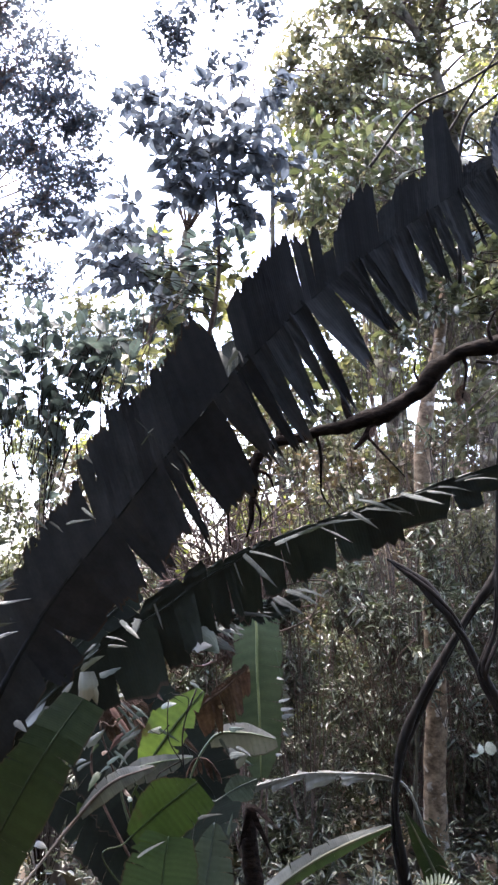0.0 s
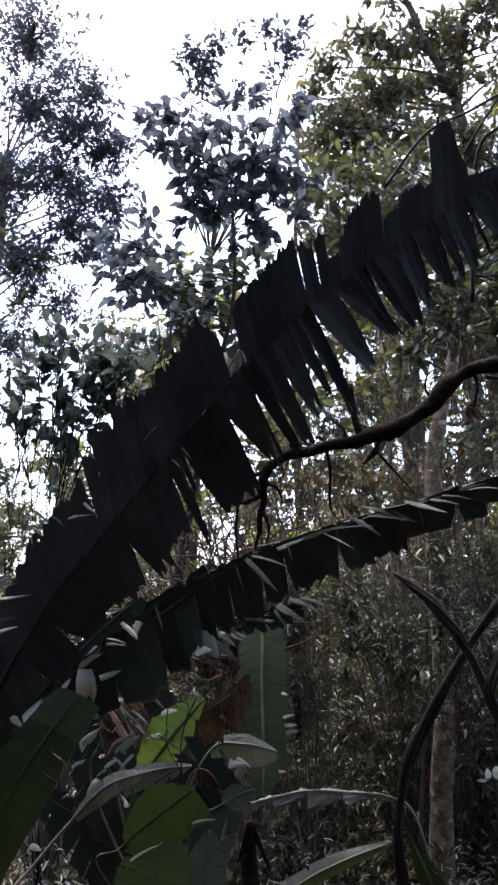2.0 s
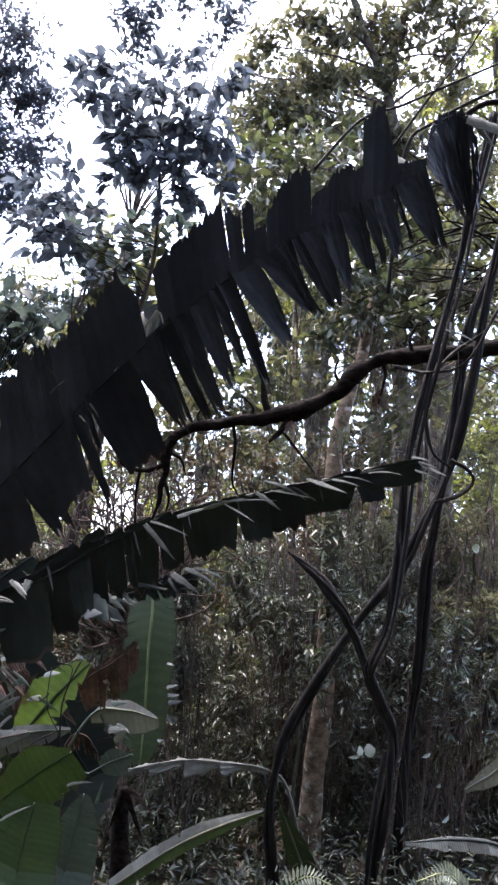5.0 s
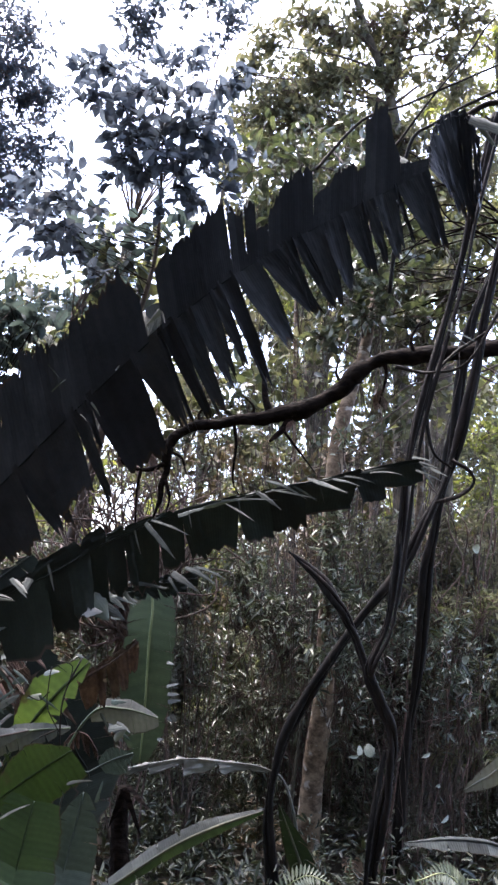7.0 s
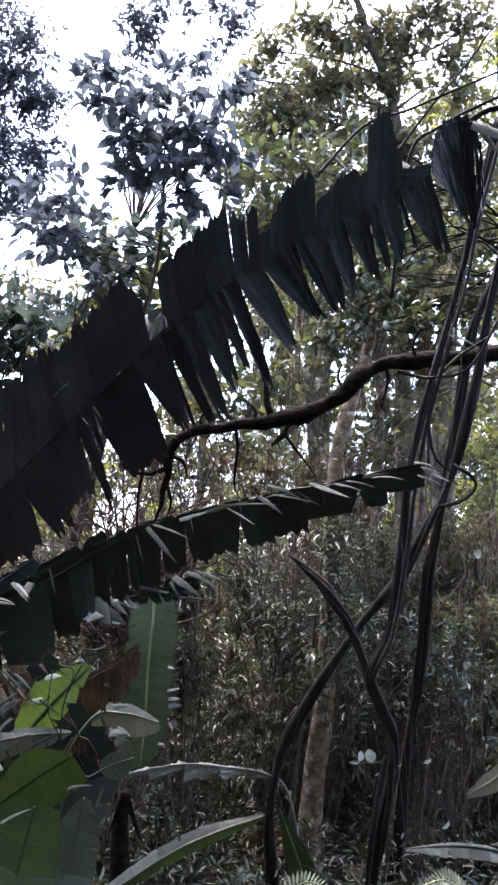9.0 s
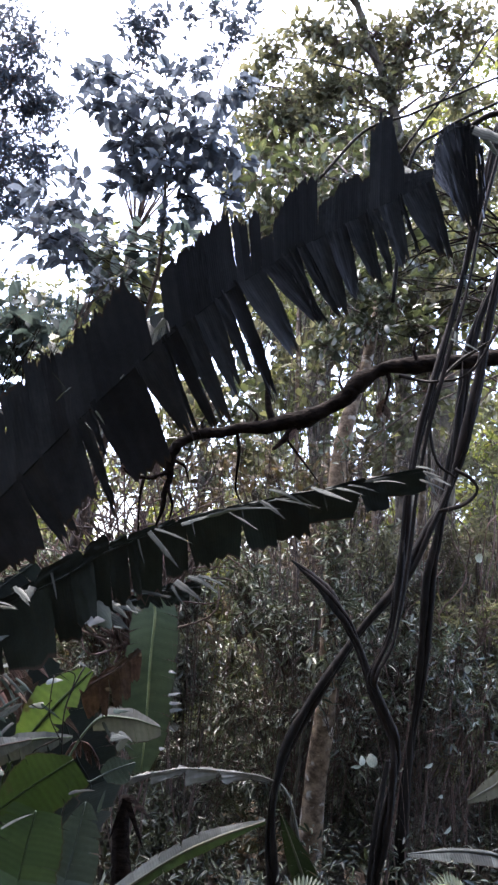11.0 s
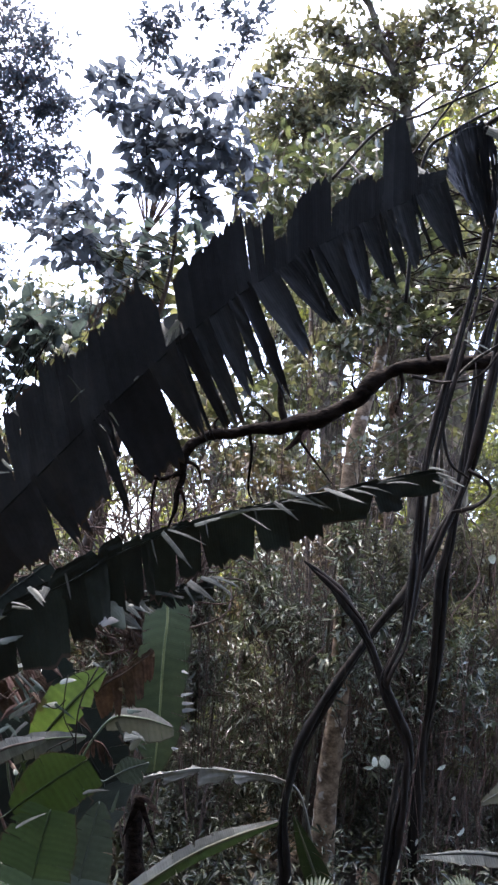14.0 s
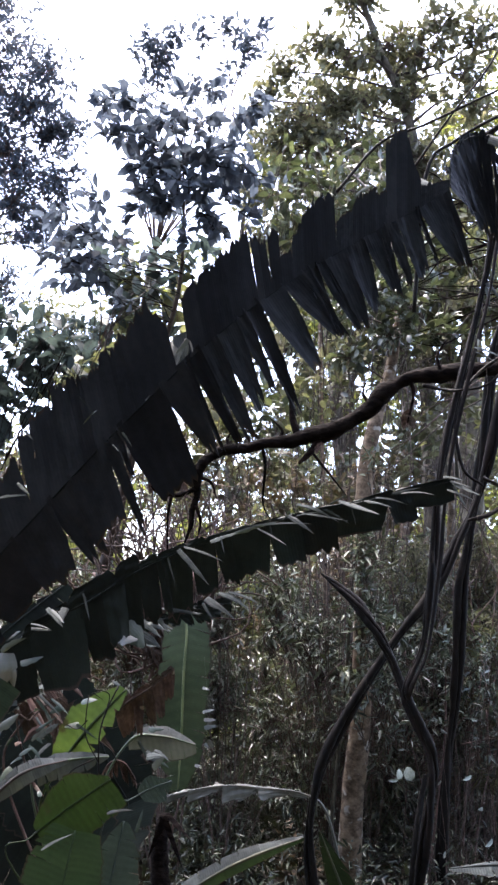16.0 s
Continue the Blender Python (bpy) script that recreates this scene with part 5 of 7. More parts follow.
torn_leaf(sprout, [(1.059, 4.39, -0.27) + (0.014,), (0.915, 4.345, 0.263) + (0.01,), (0.783, 4.265, 0.707) + (0.007,), (0.644, 4.205, 0.817) + (0.005,), (0.43, 4.171, 0.842) + (0.004,), (0.216, 4.141, 0.849) + (0.004,), (-0.048, 4.129, 0.792) + (0.002,)],
          [((-0.073, 0.012, -0.999), (-0.073, 0.012, -0.999), [(0.56, 0.03, 0.2), (0.68, 0.06, 0.1), (0.7, 0.03, 0.3), (0.82, 0.085, 0.1), (0.84, 0.03, 0.3), (0.93, 0.055, 0.1), (1.0, 0.04, 0.3)], 0.55, None),
           ((0.022, 0.985, -0.058), (0.022, 0.985, -0.058), even(6, (0.03, 0.05, 0.05, 0.05, 0.02), 0.1, 246, 0.5), 0.05, None)], BANANA_GREY, BANANA_GREY, 247, "narrow pale leaf held out level", sag=0.0, start=0.48, wobble=0.02)


# ---------------------------------------------------------------- ferns, creepers, twigs
def fern(base, fronds, seed, label):
    ob = thing("fern", base, label, "fern", "ferns")
    for k, ctrl in enumerate(fronds):
        rib = [(*p, 0.003) for p in (base, *ctrl)]
        f = part("frond", tube(rib, 16, 5), RIB, ob)
        line = curve_points(rib, 60)[:, :3]
        places, ways, sizes = [], [], []
        for i in range(14, 60, 2):
            tan = line[min(i + 1, 59)] - line[i - 1]
            tan /= np.linalg.norm(tan)
            side = np.cross(tan, (0, -0.8, 0.6))
            side /= np.linalg.norm(side)
            for sg in (-1, 1):
                places.append(line[i])
                ways.append(sg * side * 1.6 + 0.7 * tan)
                sizes.append(0.06 * min(1, (62 - i) / 26) * min(1, (i - 8) / 12))
        rng = np.random.default_rng(seed + k)
        tv, tf = leaf_template("narrow")
        v, q = [], []
        for n_, (p, w, s_) in enumerate(zip(places, ways, sizes)):
            y = w / np.linalg.norm(w)
            z = np.array((0, -0.8, 0.6)) + rng.normal(0, 0.15, 3)
            x = np.cross(y, z)
            x /= np.linalg.norm(x)
            z = np.cross(x, y)
            v.append(p + s_ * (tv[:, :1] * x + tv[:, 1:2] * y + tv[:, 2:] * z))
            q += [tuple(i + n_ * len(tv) for i in t_) for t_ in tf]
        part("pinna_fringe", (np.vstack(v), q), FERN, f, kind="stuff")
    return ob


fern((1.131, 4.246, -0.106), [[(1.081, 4.139, 0.183), (1.067, 4.028, 0.473)], [(1.255, 4.074, 0.163), (1.41, 3.9, 0.423), (1.601, 3.767, 0.472)]], 300, "pale green fern growing by the liana's foot")
fern((0.676, 3.963, -0.003), [[(0.687, 3.843, 0.319), (0.789, 3.751, 0.464), (0.929, 3.691, 0.436)], [(0.539, 3.826, 0.229), (0.448, 3.761, 0.339)]], 310, "small fern with arching fronds")
fern((1.528, 3.524, 0.201), [[(1.43, 3.477, 0.471), (1.305, 3.412, 0.598), (1.164, 3.381, 0.573)], [(1.549, 3.468, 0.457), (1.538, 3.34, 0.584)]], 320, "arching fern frond under pale leaves")

creeper = thing("creeper", (2.071, 5.278, -0.596), "thin creeper with pale heart-shaped leaves", "creeper")
for k, ctrl in enumerate(([(2.071, 5.278, -0.596), (1.95, 5.112, 0.254), (1.911, 4.983, 0.886), (1.894, 4.94, 1.344), (1.955, 4.853, 1.976)], [(1.603, 5.39, -0.656), (1.446, 5.227, 0.199), (1.404, 5.062, 0.761), (1.307, 5.026, 1.23)],
                          [(2.237, 5.334, -0.456), (2.149, 5.124, 0.589), (2.096, 4.946, 1.461), (1.973, 4.814, 2.153)])):
    part("stem", tube([(*p, 0.004) for p in ctrl], 40, 5), TWIG, creeper)
rv, rf = leaf_template("round")
round_mesh = mesh_of("leaf", rv, rf, LEAF_PALE)
rng = np.random.default_rng(330)
for p, size, turn in (((1.23, 4.6, 0.84), 0.055, 20), ((1.304, 4.6, 0.834), 0.075, -15), ((1.905, 4.972, 0.944), 0.075, 190), ((1.931, 4.872, 1.406), 0.07, 120), ((1.534, 5.04, 0.397), 0.035, 60),
                      ((1.927, 4.733, 2.072), 0.07, 100), ((1.856, 4.925, 1.191), 0.06, 200), ((2.105, 4.933, 1.274), 0.075, 150), ((0.756, 4.856, 2.068), 0.05, 170), ((1.482, 5.071, 0.681), 0.06, 100)):
    leaf = new("leaf", round_mesh)
    leaf.parent = creeper
    leaf.matrix_local = Matrix.Translation(Vector(p) - ROOT[creeper]) @ pose(0, 0, 0, 62 + rng.uniform(-20, 20), turn, rng.uniform(-25, 25)) @ Matrix.Scale(size, 4)

dead = thing("dead_shrub", (-0.043, 5.016, 0.721), "leafless shrub of fine reddish-brown twigs", "shrub")
foot = np.array((-0.129, 4.881, 1.406))
part("stump", tube([(-0.043, 5.016, 0.721) + (0.02,), (*foot, 0.014)], 8, 6, 0.05, 3), BROWN_TWIG, dead)
spots = [np.array(p) for p in ((-0.454, 4.641, 2.223), (-0.311, 4.583, 2.428), (-0.139, 4.583, 2.344), (0.03, 4.576, 2.293), (0.16, 4.594, 2.142), (-0.561, 4.701, 1.989), (-0.713, 4.74, 1.881), (0.322, 4.608, 1.993))]
for k in range(110):
    tip = spots[k % 8] + rng.normal(0, 0.15, 3)
    mid = foot + (tip - foot) * 0.5 + rng.normal(0, 0.12, 3)
    kink = foot + (tip - foot) * 0.8 + rng.normal(0, 0.12, 3)
    part("twig", tube([(*(foot + rng.normal(0, 0.05, 3)), 0.008), (*mid, 0.006), (*kink, 0.0045), (*tip, 0.002)], 14, 5, 0.08, 340 + k), BROWN_TWIG, dead)
for label, r, ctrl in (("pale dry vine hanging in the thicket", 0.005, [(0.211, 4.916, 1.563), (0.275, 4.936, 1.433), (0.278, 4.978, 1.232), (0.314, 4.992, 1.15), (0.364, 4.99, 1.131)]),
                       ("thin dark bare shoot reaching up", 0.011, [(1.137, 4.03, 3.366), (1.154, 3.87, 4.124), (1.306, 3.812, 4.32), (1.622, 3.739, 4.514), (1.854, 3.691, 4.625)]),
                       ("thin dark bare shoot reaching up", 0.009, [(0.68, 4.034, 4.063), (0.908, 3.951, 4.349), (1.126, 3.815, 4.399), (1.364, 3.763, 4.525), (1.632, 3.707, 4.663)]),
                       ("thin dark bare shoot reaching up", 0.007, [(1.112, 3.956, 4.223), (1.249, 3.797, 4.424), (1.44, 3.719, 4.701), (1.519, 3.68, 4.846), (1.631, 3.641, 4.978)]),
                       ("dark curved leaf stalk", 0.014, [(0.952, 2.603, 3.264), (0.968, 2.567, 3.422), (1.024, 2.546, 3.493), (1.115, 2.53, 3.527), (1.306, 2.511, 3.521)])):
    single("vine", tube([(*p, r * (1 - 0.08 * k)) for k, p in enumerate(ctrl)], 40, 6, 0.08, 390), BROWN_TWIG if r < 0.006 else LIANA_BARK, label, "vine", "vines")


# ---------------------------------------------------------------- woods further off, and unseen shading trees all round
def wood(label, xs, ys, zs, n, r, leaf, mat, seed, density, keep=lambda x, y, z: True):
    """A stand of small trees far off: slender stems with leafy limbs."""
    rng = np.random.default_rng(seed)
    clumps = []
    while len(clumps) < n:
        c = (rng.uniform(*xs), rng.uniform(*ys), rng.uniform(*zs))
        if keep(*c):
            clumps.append((*c, r * rng.uniform(0.6, 1.3)))
    ob = thing("woodland_tree", (float(np.mean(xs)), float(np.mean(ys)), -0.06), label, "tree", "trees of the wood behind")
    x, y = float(np.mean(xs)), float(np.mean(ys))
    part("trunk", tube([(x, y, -0.06, 0.09), (x + 0.1, y, zs[0], 0.08), (x - 0.1, y + 0.1, (zs[0] + zs[1]) / 2, 0.06), (x, y, zs[1], 0.02)], 24, 8, 0.05, seed), FAR_BARK, ob)
    foliage(ob, clumps, [(x, y, zs[0] + (zs[1] - zs[0]) * k / 9.0) for k in range(10)], leaf, "quick", mat, seed, density, 12, limb=0.01)
    return ob


for i in range(8):
    x = -6.0 + 2.0 * i
    wood("leafy woodland tree further back", (x - 0.6, x + 1.8), (11.5, 15.0), (1.2, 11.0 if i > 2 else 4.6), 40 if i > 2 else 16, 0.75, 0.12, LEAF_YELLOW if i % 3 == 1 else LEAF_GREEN, 400 + i, 0.36, open_gap)
# unseen trees added behind the viewpoint to keep light off the torn leaf
for i in range(12):
    a = radians(88 + 184 * i / 11.0)
    x, y = 4.6 * math.sin(a) * (1.2 if i % 2 else 1.0), 4.6 * math.cos(a) * (1.25 if i % 2 else 1.0)
    wood("unseen leafy tree added round the clearing for shade", (x - 1.2, x + 1.2), (y - 1.2, y + 1.2), (0.5, 8.0), 24, 1.1, 0.26, LEAF_GREEN, 430 + i, 0.4,
         lambda cx, cy, cz: cx * cx + cy * cy > 6.5)


# ---------------------------------------------------------------- herbs on the forest floor
def herbs(label, xs, ys, n, leaf, shape, mat, seed, keep, height=0.35):
    rng = np.random.default_rng(seed)
    places, ways, sizes = [], [], []
    while len(places) < n * 9:
        x, y = rng.uniform(*xs), rng.uniform(*ys)
        if not keep(x, y):
            continue
        z = rng.uniform(0.02, height)
        for k in range(9):
            a = rng.uniform(0, 6.28)
            places.append((x + 0.05 * math.cos(a), y + 0.05 * math.sin(a), z * rng.uniform(0.5, 1)))
            ways.append((math.cos(a), math.sin(a), rng.uniform(0, 1.1)))
            sizes.append(leaf * rng.uniform(0.6, 1.4))
    single("undergrowth", leaf_cloud(places, ways, sizes, shape, seed, 0.1), mat, label, "undergrowth", kind="stuff")


clear = lambda x, y: x * x + y * y > 0.5
# near herbs, mostly below the view, added to cut light bounced off soil
herbs("low herbs and seedlings covering the forest floor", (-5, 6), (-4, 4.6), 2600, 0.1, "narrow", LEAF_HERB, 500, clear)
herbs("low herbs under the thicket", (-3, 5), (4.0, 9), 4600, 0.05, "narrow", LEAF_HERB, 501, clear, 0.6)
herbs("dry fallen leaves on the forest floor", (-5, 6), (-4, 9), 1200, 0.14, "quick", LEAF_DRY, 502, clear, 0.05)
herbs("low plants under the far trees", (-9, 10), (9, 18), 1200, 0.25, "quick", LEAF_GREEN, 503, clear, 0.8)
bush("leafy shrub in front of the slender trunk", [(0.953, 4.385, 2.255, 0.103), (0.949, 4.368, 2.092, 0.121), (0.982, 4.4, 1.923, 0.121), (0.974, 4.437, 1.751, 0.121), (1.001, 4.47, 1.581, 0.114), (0.99, 4.508, 1.409, 0.108), (0.963, 4.589, 1.277, 0.09), (1.128, 4.491, 1.419, 0.111), (0.65, 4.643, 1.664, 0.164), (0.478, 4.725, 1.848, 0.168), (1.182, 4.49, 1.641, 0.128), (1.007, 4.398, 2.659, 0.072)], 0.058, "narrow", LEAF_UNDER, 511, 0.9, limb=0.003, foot=(1.25, 5.3))
bush("olive creeper-hung shrub lit from above", [(2.381, 5.932, 2.498, 0.221), (2.556, 6.002, 2.076, 0.265), (2.512, 6.098, 1.638, 0.265), (2.6, 5.969, 1.23, 0.257), (2.329, 5.835, 1.024, 0.207), (2.503, 6.023, 2.979, 0.228), (2.376, 6.246, 1.982, 0.182), (2.685, 5.871, 1.657, 0.342)], 0.085, "narrow", LEAF_OLIVE, 512, 0.45, limb=0.004)

# unseen canopy added overhead, behind the clearing's edge, to block sky light
for i in range(5):
    x = -4.0 + 2.0 * i
    wood("unseen tall tree added overhead for shade", (x - 1.3, x + 1.3), (-3.4, 0.6), (4.6, 7.5), 14, 1.0, 0.26, LEAF_GREEN, 460 + i, 0.5, lambda cx, cy, cz: cz > 4.8)
bush("fine brown thicket of creepers and dead leaves", [(1.095, 7.602, 2.026, 0.379), (1.846, 7.512, 2.084, 0.379), (2.243, 7.397, 2.435, 0.325), (1.526, 7.674, 2.452, 0.334), (2.682, 7.366, 2.362, 0.379), (3.171, 7.464, 2.633, 0.389), (0.779, 7.491, 1.734, 0.316), (0.377, 7.387, 1.448, 0.308), (2.795, 7.054, 1.837, 0.359), (-0.517, 6.801, 1.26, 0.278), (-0.921, 6.869, 1.138, 0.278)], 0.09, "narrow", LEAF_DRY, 513, 0.6, limb=0.005)
shoot = thing("bare_vine", (-0.271, 3.379, 0.806), "thin leafless black vine tangled over a bright leaf", "vine")
for k, ctrl in enumerate(([(-0.271, 3.379, 0.806), (-0.299, 3.341, 0.999), (-0.31, 3.31, 1.15), (-0.296, 3.309, 1.247), (-0.252, 3.312, 1.358)], [(-0.306, 3.328, 1.064), (-0.362, 3.314, 1.157), (-0.368, 3.297, 1.244), (-0.365, 3.301, 1.318)], [(-0.306, 3.324, 1.085), (-0.404, 3.345, 1.03), (-0.417, 3.355, 0.99)],
                          [(-0.31, 3.311, 1.146), (-0.258, 3.313, 1.111), (-0.232, 3.319, 1.07)], [(-0.362, 3.301, 1.222), (-0.398, 3.312, 1.187), (-0.443, 3.314, 1.201)], [(-0.296, 3.309, 1.247), (-0.284, 3.271, 1.326), (-0.347, 3.274, 1.343)])):
    part("tendril", tube([(*p, 0.0035 if k == 0 else 0.0025) for p in ctrl], 20, 5, 0.1, 520 + k), LIANA_BARK, shoot)

# dry vines hanging down through the thicket
rng = np.random.default_rng(600)
for k in range(16):
    x, y, z = rng.uniform(0.6, 2.6), rng.uniform(4.9, 5.4), rng.uniform(1.7, 2.6)
    drop = rng.uniform(0.7, 1.5)
    pts = [(x + rng.normal(0, 0.06), y + rng.normal(0, 0.03), z - drop * u + 0.05 * math.sin(9 * u), 0.0045) for u in np.linspace(0, 1, 7)]
    single("dry_vine", tube(pts, 40, 5, 0.15, 600 + k), DEAD_LEAF if k % 2 else BROWN_TWIG, "thin pale dry vine hanging in the thicket", "vine", "dry vines")

# withered leaves caught on the bough
wv, wf = leaf_template("oval")
withered = mesh_of("leaf", wv, wf, DEAD_LEAF)
for p, size, turn in (((1.09, 3.913, 2.775), 0.12, 10), ((1.063, 3.922, 2.744), 0.1, -30), ((1.127, 3.921, 2.813), 0.09, 40), ((0.641, 3.99, 2.578), 0.08, 20), ((-0.16, 4.159, 2.318), 0.1, 60), ((-0.1, 4.163, 2.37), 0.12, -20), ((-0.21, 4.176, 2.362), 0.1, 15)):
    leaf = new("leaf", withered)
    leaf.parent = branch
    leaf.matrix_local = Matrix.Translation(Vector(p) - ROOT[branch]) @ pose(0, 0, 0, -70, turn, turn * 2) @ Matrix.Scale(size, 4)
# pale leaf tips of the plant standing closest
torn_leaf(near, [CORE + (0.015,), (-1.251, 2.819, 1.19) + (0.01,), (-1.232, 2.755, 1.452) + (0.008,), (-1.174, 2.702, 1.676) + (0.006,), (-1.116, 2.653, 1.882) + (0.003,)],
          [((0.982, -0.114, 0.056), (0.955, -0.146, 0.221), even(9, (0.34, 0.36, 0.34, 0.3), 0.7, 228, 0.45), 0.1, None)], BANANA_PALE, RIB_DARK, 229, "pale ribbons of a split leaf", 0.02, start=0.45)

# old brown stem
stump = thing("banana_stump", (-0.002, 4.146, -0.05), "old dark brown banana stem in the shade", "banana plant")
part("stem", tube([(-0.002, 4.146, -0.05) + (0.055,), (-0.031, 4.074, 0.311) + (0.045,), (-0.044, 4.043, 0.564) + (0.038,), (-0.039, 4.036, 0.74) + (0.03,)], 40, 12, 0.14, 26), BRANCH_BARK, stump)
for k, (a, b) in enumerate((((-0.032, 3.984, 0.739), (0.065, 4.002, 0.506)), ((-0.052, 3.968, 0.73), (-0.1, 3.99, 0.551)), ((-0.023, 3.98, 0.753), (0.094, 3.993, 0.632)))):
    ribbon(stump, a, b, 0.03, BRANCH_BARK, 740 + k)
# torn edge of the hanging leaf, its glints put into the pale colour
torn_leaf(hanging, [(0.11, 4.428, 1.44) + (0.002,), (0.145, 4.464, 1.204) + (0.002,), (0.161, 4.519, 0.935) + (0.002,)],
          [((0.97, -0.195, -0.043), (0.99, -0.156, -0.238), [(0.42, 0, 0), (0.47, 0.035, 0.2), (0.5, 0, 0), (0.56, 0.04, 0.2), (0.6, 0.035, 0.1), (0.64, 0, 0), (0.72, 0.045, 0.3), (0.86, 0, 0), (0.93, 0.04, 0.3)], 0.1, None)], BANANA_GREY, BANANA_GREEN, 233, "pale torn edge", 0.05)

bush("layered broad-leaved sapling beside the torn leaf", masses([(-1.283, 4.7, 3.449, 0.058, 2), (-1.511, 4.7, 3.353, 0.051, 1), (-1.385, 4.7, 3.354, 0.058, 2), (-1.289, 4.7, 3.26, 0.065, 2), (-1.207, 4.7, 3.373, 0.043, 1), (-1.41, 4.7, 3.203, 0.051, 1), (-1.58, 4.7, 3.091, 0.065, 2), (-1.227, 4.7, 3.13, 0.058, 2), (-1.091, 4.7, 3.243, 0.065, 2), (-0.949, 4.7, 3.244, 0.065, 2), (-1.046, 4.7, 3.393, 0.051, 1), (-0.922, 4.7, 3.432, 0.051, 1), (-1.118, 4.7, 3.094, 0.065, 2), (-0.976, 4.7, 3.095, 0.065, 2), (-0.838, 4.7, 3.17, 0.065, 2), (-1.344, 4.7, 3.019, 0.051, 1), (-1.534, 4.7, 2.963, 0.058, 2), (-1.251, 4.7, 2.965, 0.065, 2), (-1.109, 4.7, 2.948, 0.065, 2), (-1.455, 4.7, 2.854, 0.043, 1), (-1.192, 4.7, 2.856, 0.058, 2), (-1.068, 4.7, 2.839, 0.051, 1), (-1.235, 4.7, 2.713, 0.051, 1), (-1.194, 4.7, 2.617, 0.036, 1), (-0.809, 4.7, 3.319, 0.058, 1), (-0.735, 4.7, 3.245, 0.051, 1), (-1.628, 4.7, 3.239, 0.051, 1)], 954, (0.06, 0.1), 0.2), 0.1, "oval", LEAF_SHADE, 515, 0.16, per=4, hang=0.0, limb=0.002, twig_mat=BRANCH_BARK, squash=(1, 1, 0.45))
bush("fine far foliage low against the light", [(-3.567, 10.701, 3.683, 0.47), (-3.018, 10.658, 3.914, 0.392), (-3.332, 10.836, 3.151, 0.47), (-2.705, 10.758, 3.534, 0.314), (-4.038, 10.765, 3.377, 0.627), (-3.316, 9.959, 2.531, 0.428), (-2.817, 9.902, 2.81, 0.285), (-3.629, 11.036, 6.527, 0.513), (-3.286, 10.922, 7.027, 0.428), (-3.884, 10.847, 7.274, 0.513)], 0.09, "quick", LEAF_GREEN, 516, 0.35)

bush("brown dead-leaved shrub behind the torn leaf", [(-0.331, 4.882, 2.482, 0.157), (-0.113, 4.877, 2.396, 0.14), (0.015, 4.84, 2.509, 0.105), (-0.376, 4.938, 2.238, 0.122), (-0.124, 4.929, 2.154, 0.122), (0.146, 4.882, 2.244, 0.087), (0.086, 4.857, 2.883, 0.143), (0.223, 4.833, 2.929, 0.143), (-0.084, 4.892, 2.8, 0.143)], 0.07, "narrow", LEAF_DRY, 517, 0.25, twig_mat=BROWN_TWIG)

bush("olive foliage filling the gap between far trunks", [(3.57, 8.57, 3.038, 0.353), (3.558, 8.678, 2.532, 0.353), (3.659, 8.48, 3.423, 0.321), (3.338, 8.825, 2.917, 0.262), (3.799, 8.622, 2.677, 0.385), (3.119, 8.997, 3.186, 0.268), (2.349, 9.145, 2.863, 0.268), (2.721, 9.045, 3.156, 0.302), (3.348, 8.398, 3.967, 0.289)], 0.09, "quick", LEAF_YELLOW, 518, 0.32)
rng = np.random.default_rng(620)
for k in range(20):
    x, y, h = rng.uniform(-0.6, 2.6), rng.uniform(4.9, 6.6), rng.uniform(1.2, 2.4)
    lean, r = rng.normal(0, 0.08), rng.uniform(0.004, 0.009)
    pts = [(x + lean * u + 0.03 * math.sin(5 * u + k), y + 0.02 * math.cos(4 * u + k), -0.03 + h * u, r * (1 - 0.5 * u)) for u in np.linspace(0, 1, 7)]
    single("sapling_stem", tube(pts, 40, 6, 0.1, 620 + k), (TWIG, FAR_BARK, BROWN_TWIG)[k % 3], "thin bare sapling stem in the undergrowth", "sapling", "sapling stems")

bush("leafy undergrowth shrub with small dull leaves", [(1.885, 4.935, 1.62, 0.15), (2.089, 4.969, 1.355, 0.171), (1.99, 4.983, 1.092, 0.148), (2.167, 4.974, 1.782, 0.164), (1.899, 4.996, 0.834, 0.126), (2.141, 4.967, 0.852, 0.157), (1.807, 5.107, 1.325, 0.124), (1.8, 5.018, 1.754, 0.124)], 0.058, "narrow", LEAF_GREEN, 519, 0.7, limb=0.003)
for k, (a, b, breadth) in enumerate((
        ((-0.668, 3.626, 1.291), (-0.546, 3.629, 1.117), 0.03), ((-0.62, 3.622, 1.285), (-0.487, 3.615, 1.155), 0.022), ((-0.634, 3.644, 1.191), (-0.5, 3.63, 1.092), 0.02), ((-0.504, 3.6, 1.337), (-0.413, 3.583, 1.275), 0.03),
        ((-0.308, 3.681, 1.341), (-0.241, 3.684, 1.292), 0.02), ((-0.163, 3.705, 1.156), (-0.068, 3.684, 1.112), 0.018), ((-0.138, 3.619, 1.063), (-0.062, 3.605, 0.994), 0.03), ((-0.102, 3.613, 1.073), (-0.033, 3.593, 1.039), 0.02), ((-0.167, 3.611, 1.115), (-0.119, 3.603, 1.032), 0.016))):
    ribbon(low, a, b, breadth, BANANA_ASH if k > 3 else DEAD_LEAF, 780 + k)
tangle = thing("twig_tangle", (2.449, 4.573, 3.066), "tangle of thin arching bare twigs behind the lianas", "branches")
rng = np.random.default_rng(640)
stem = [np.array(p) for p in ((2.449, 4.573, 3.066), (2.259, 4.493, 3.542), (2.114, 4.429, 3.916), (1.977, 4.38, 4.221))]
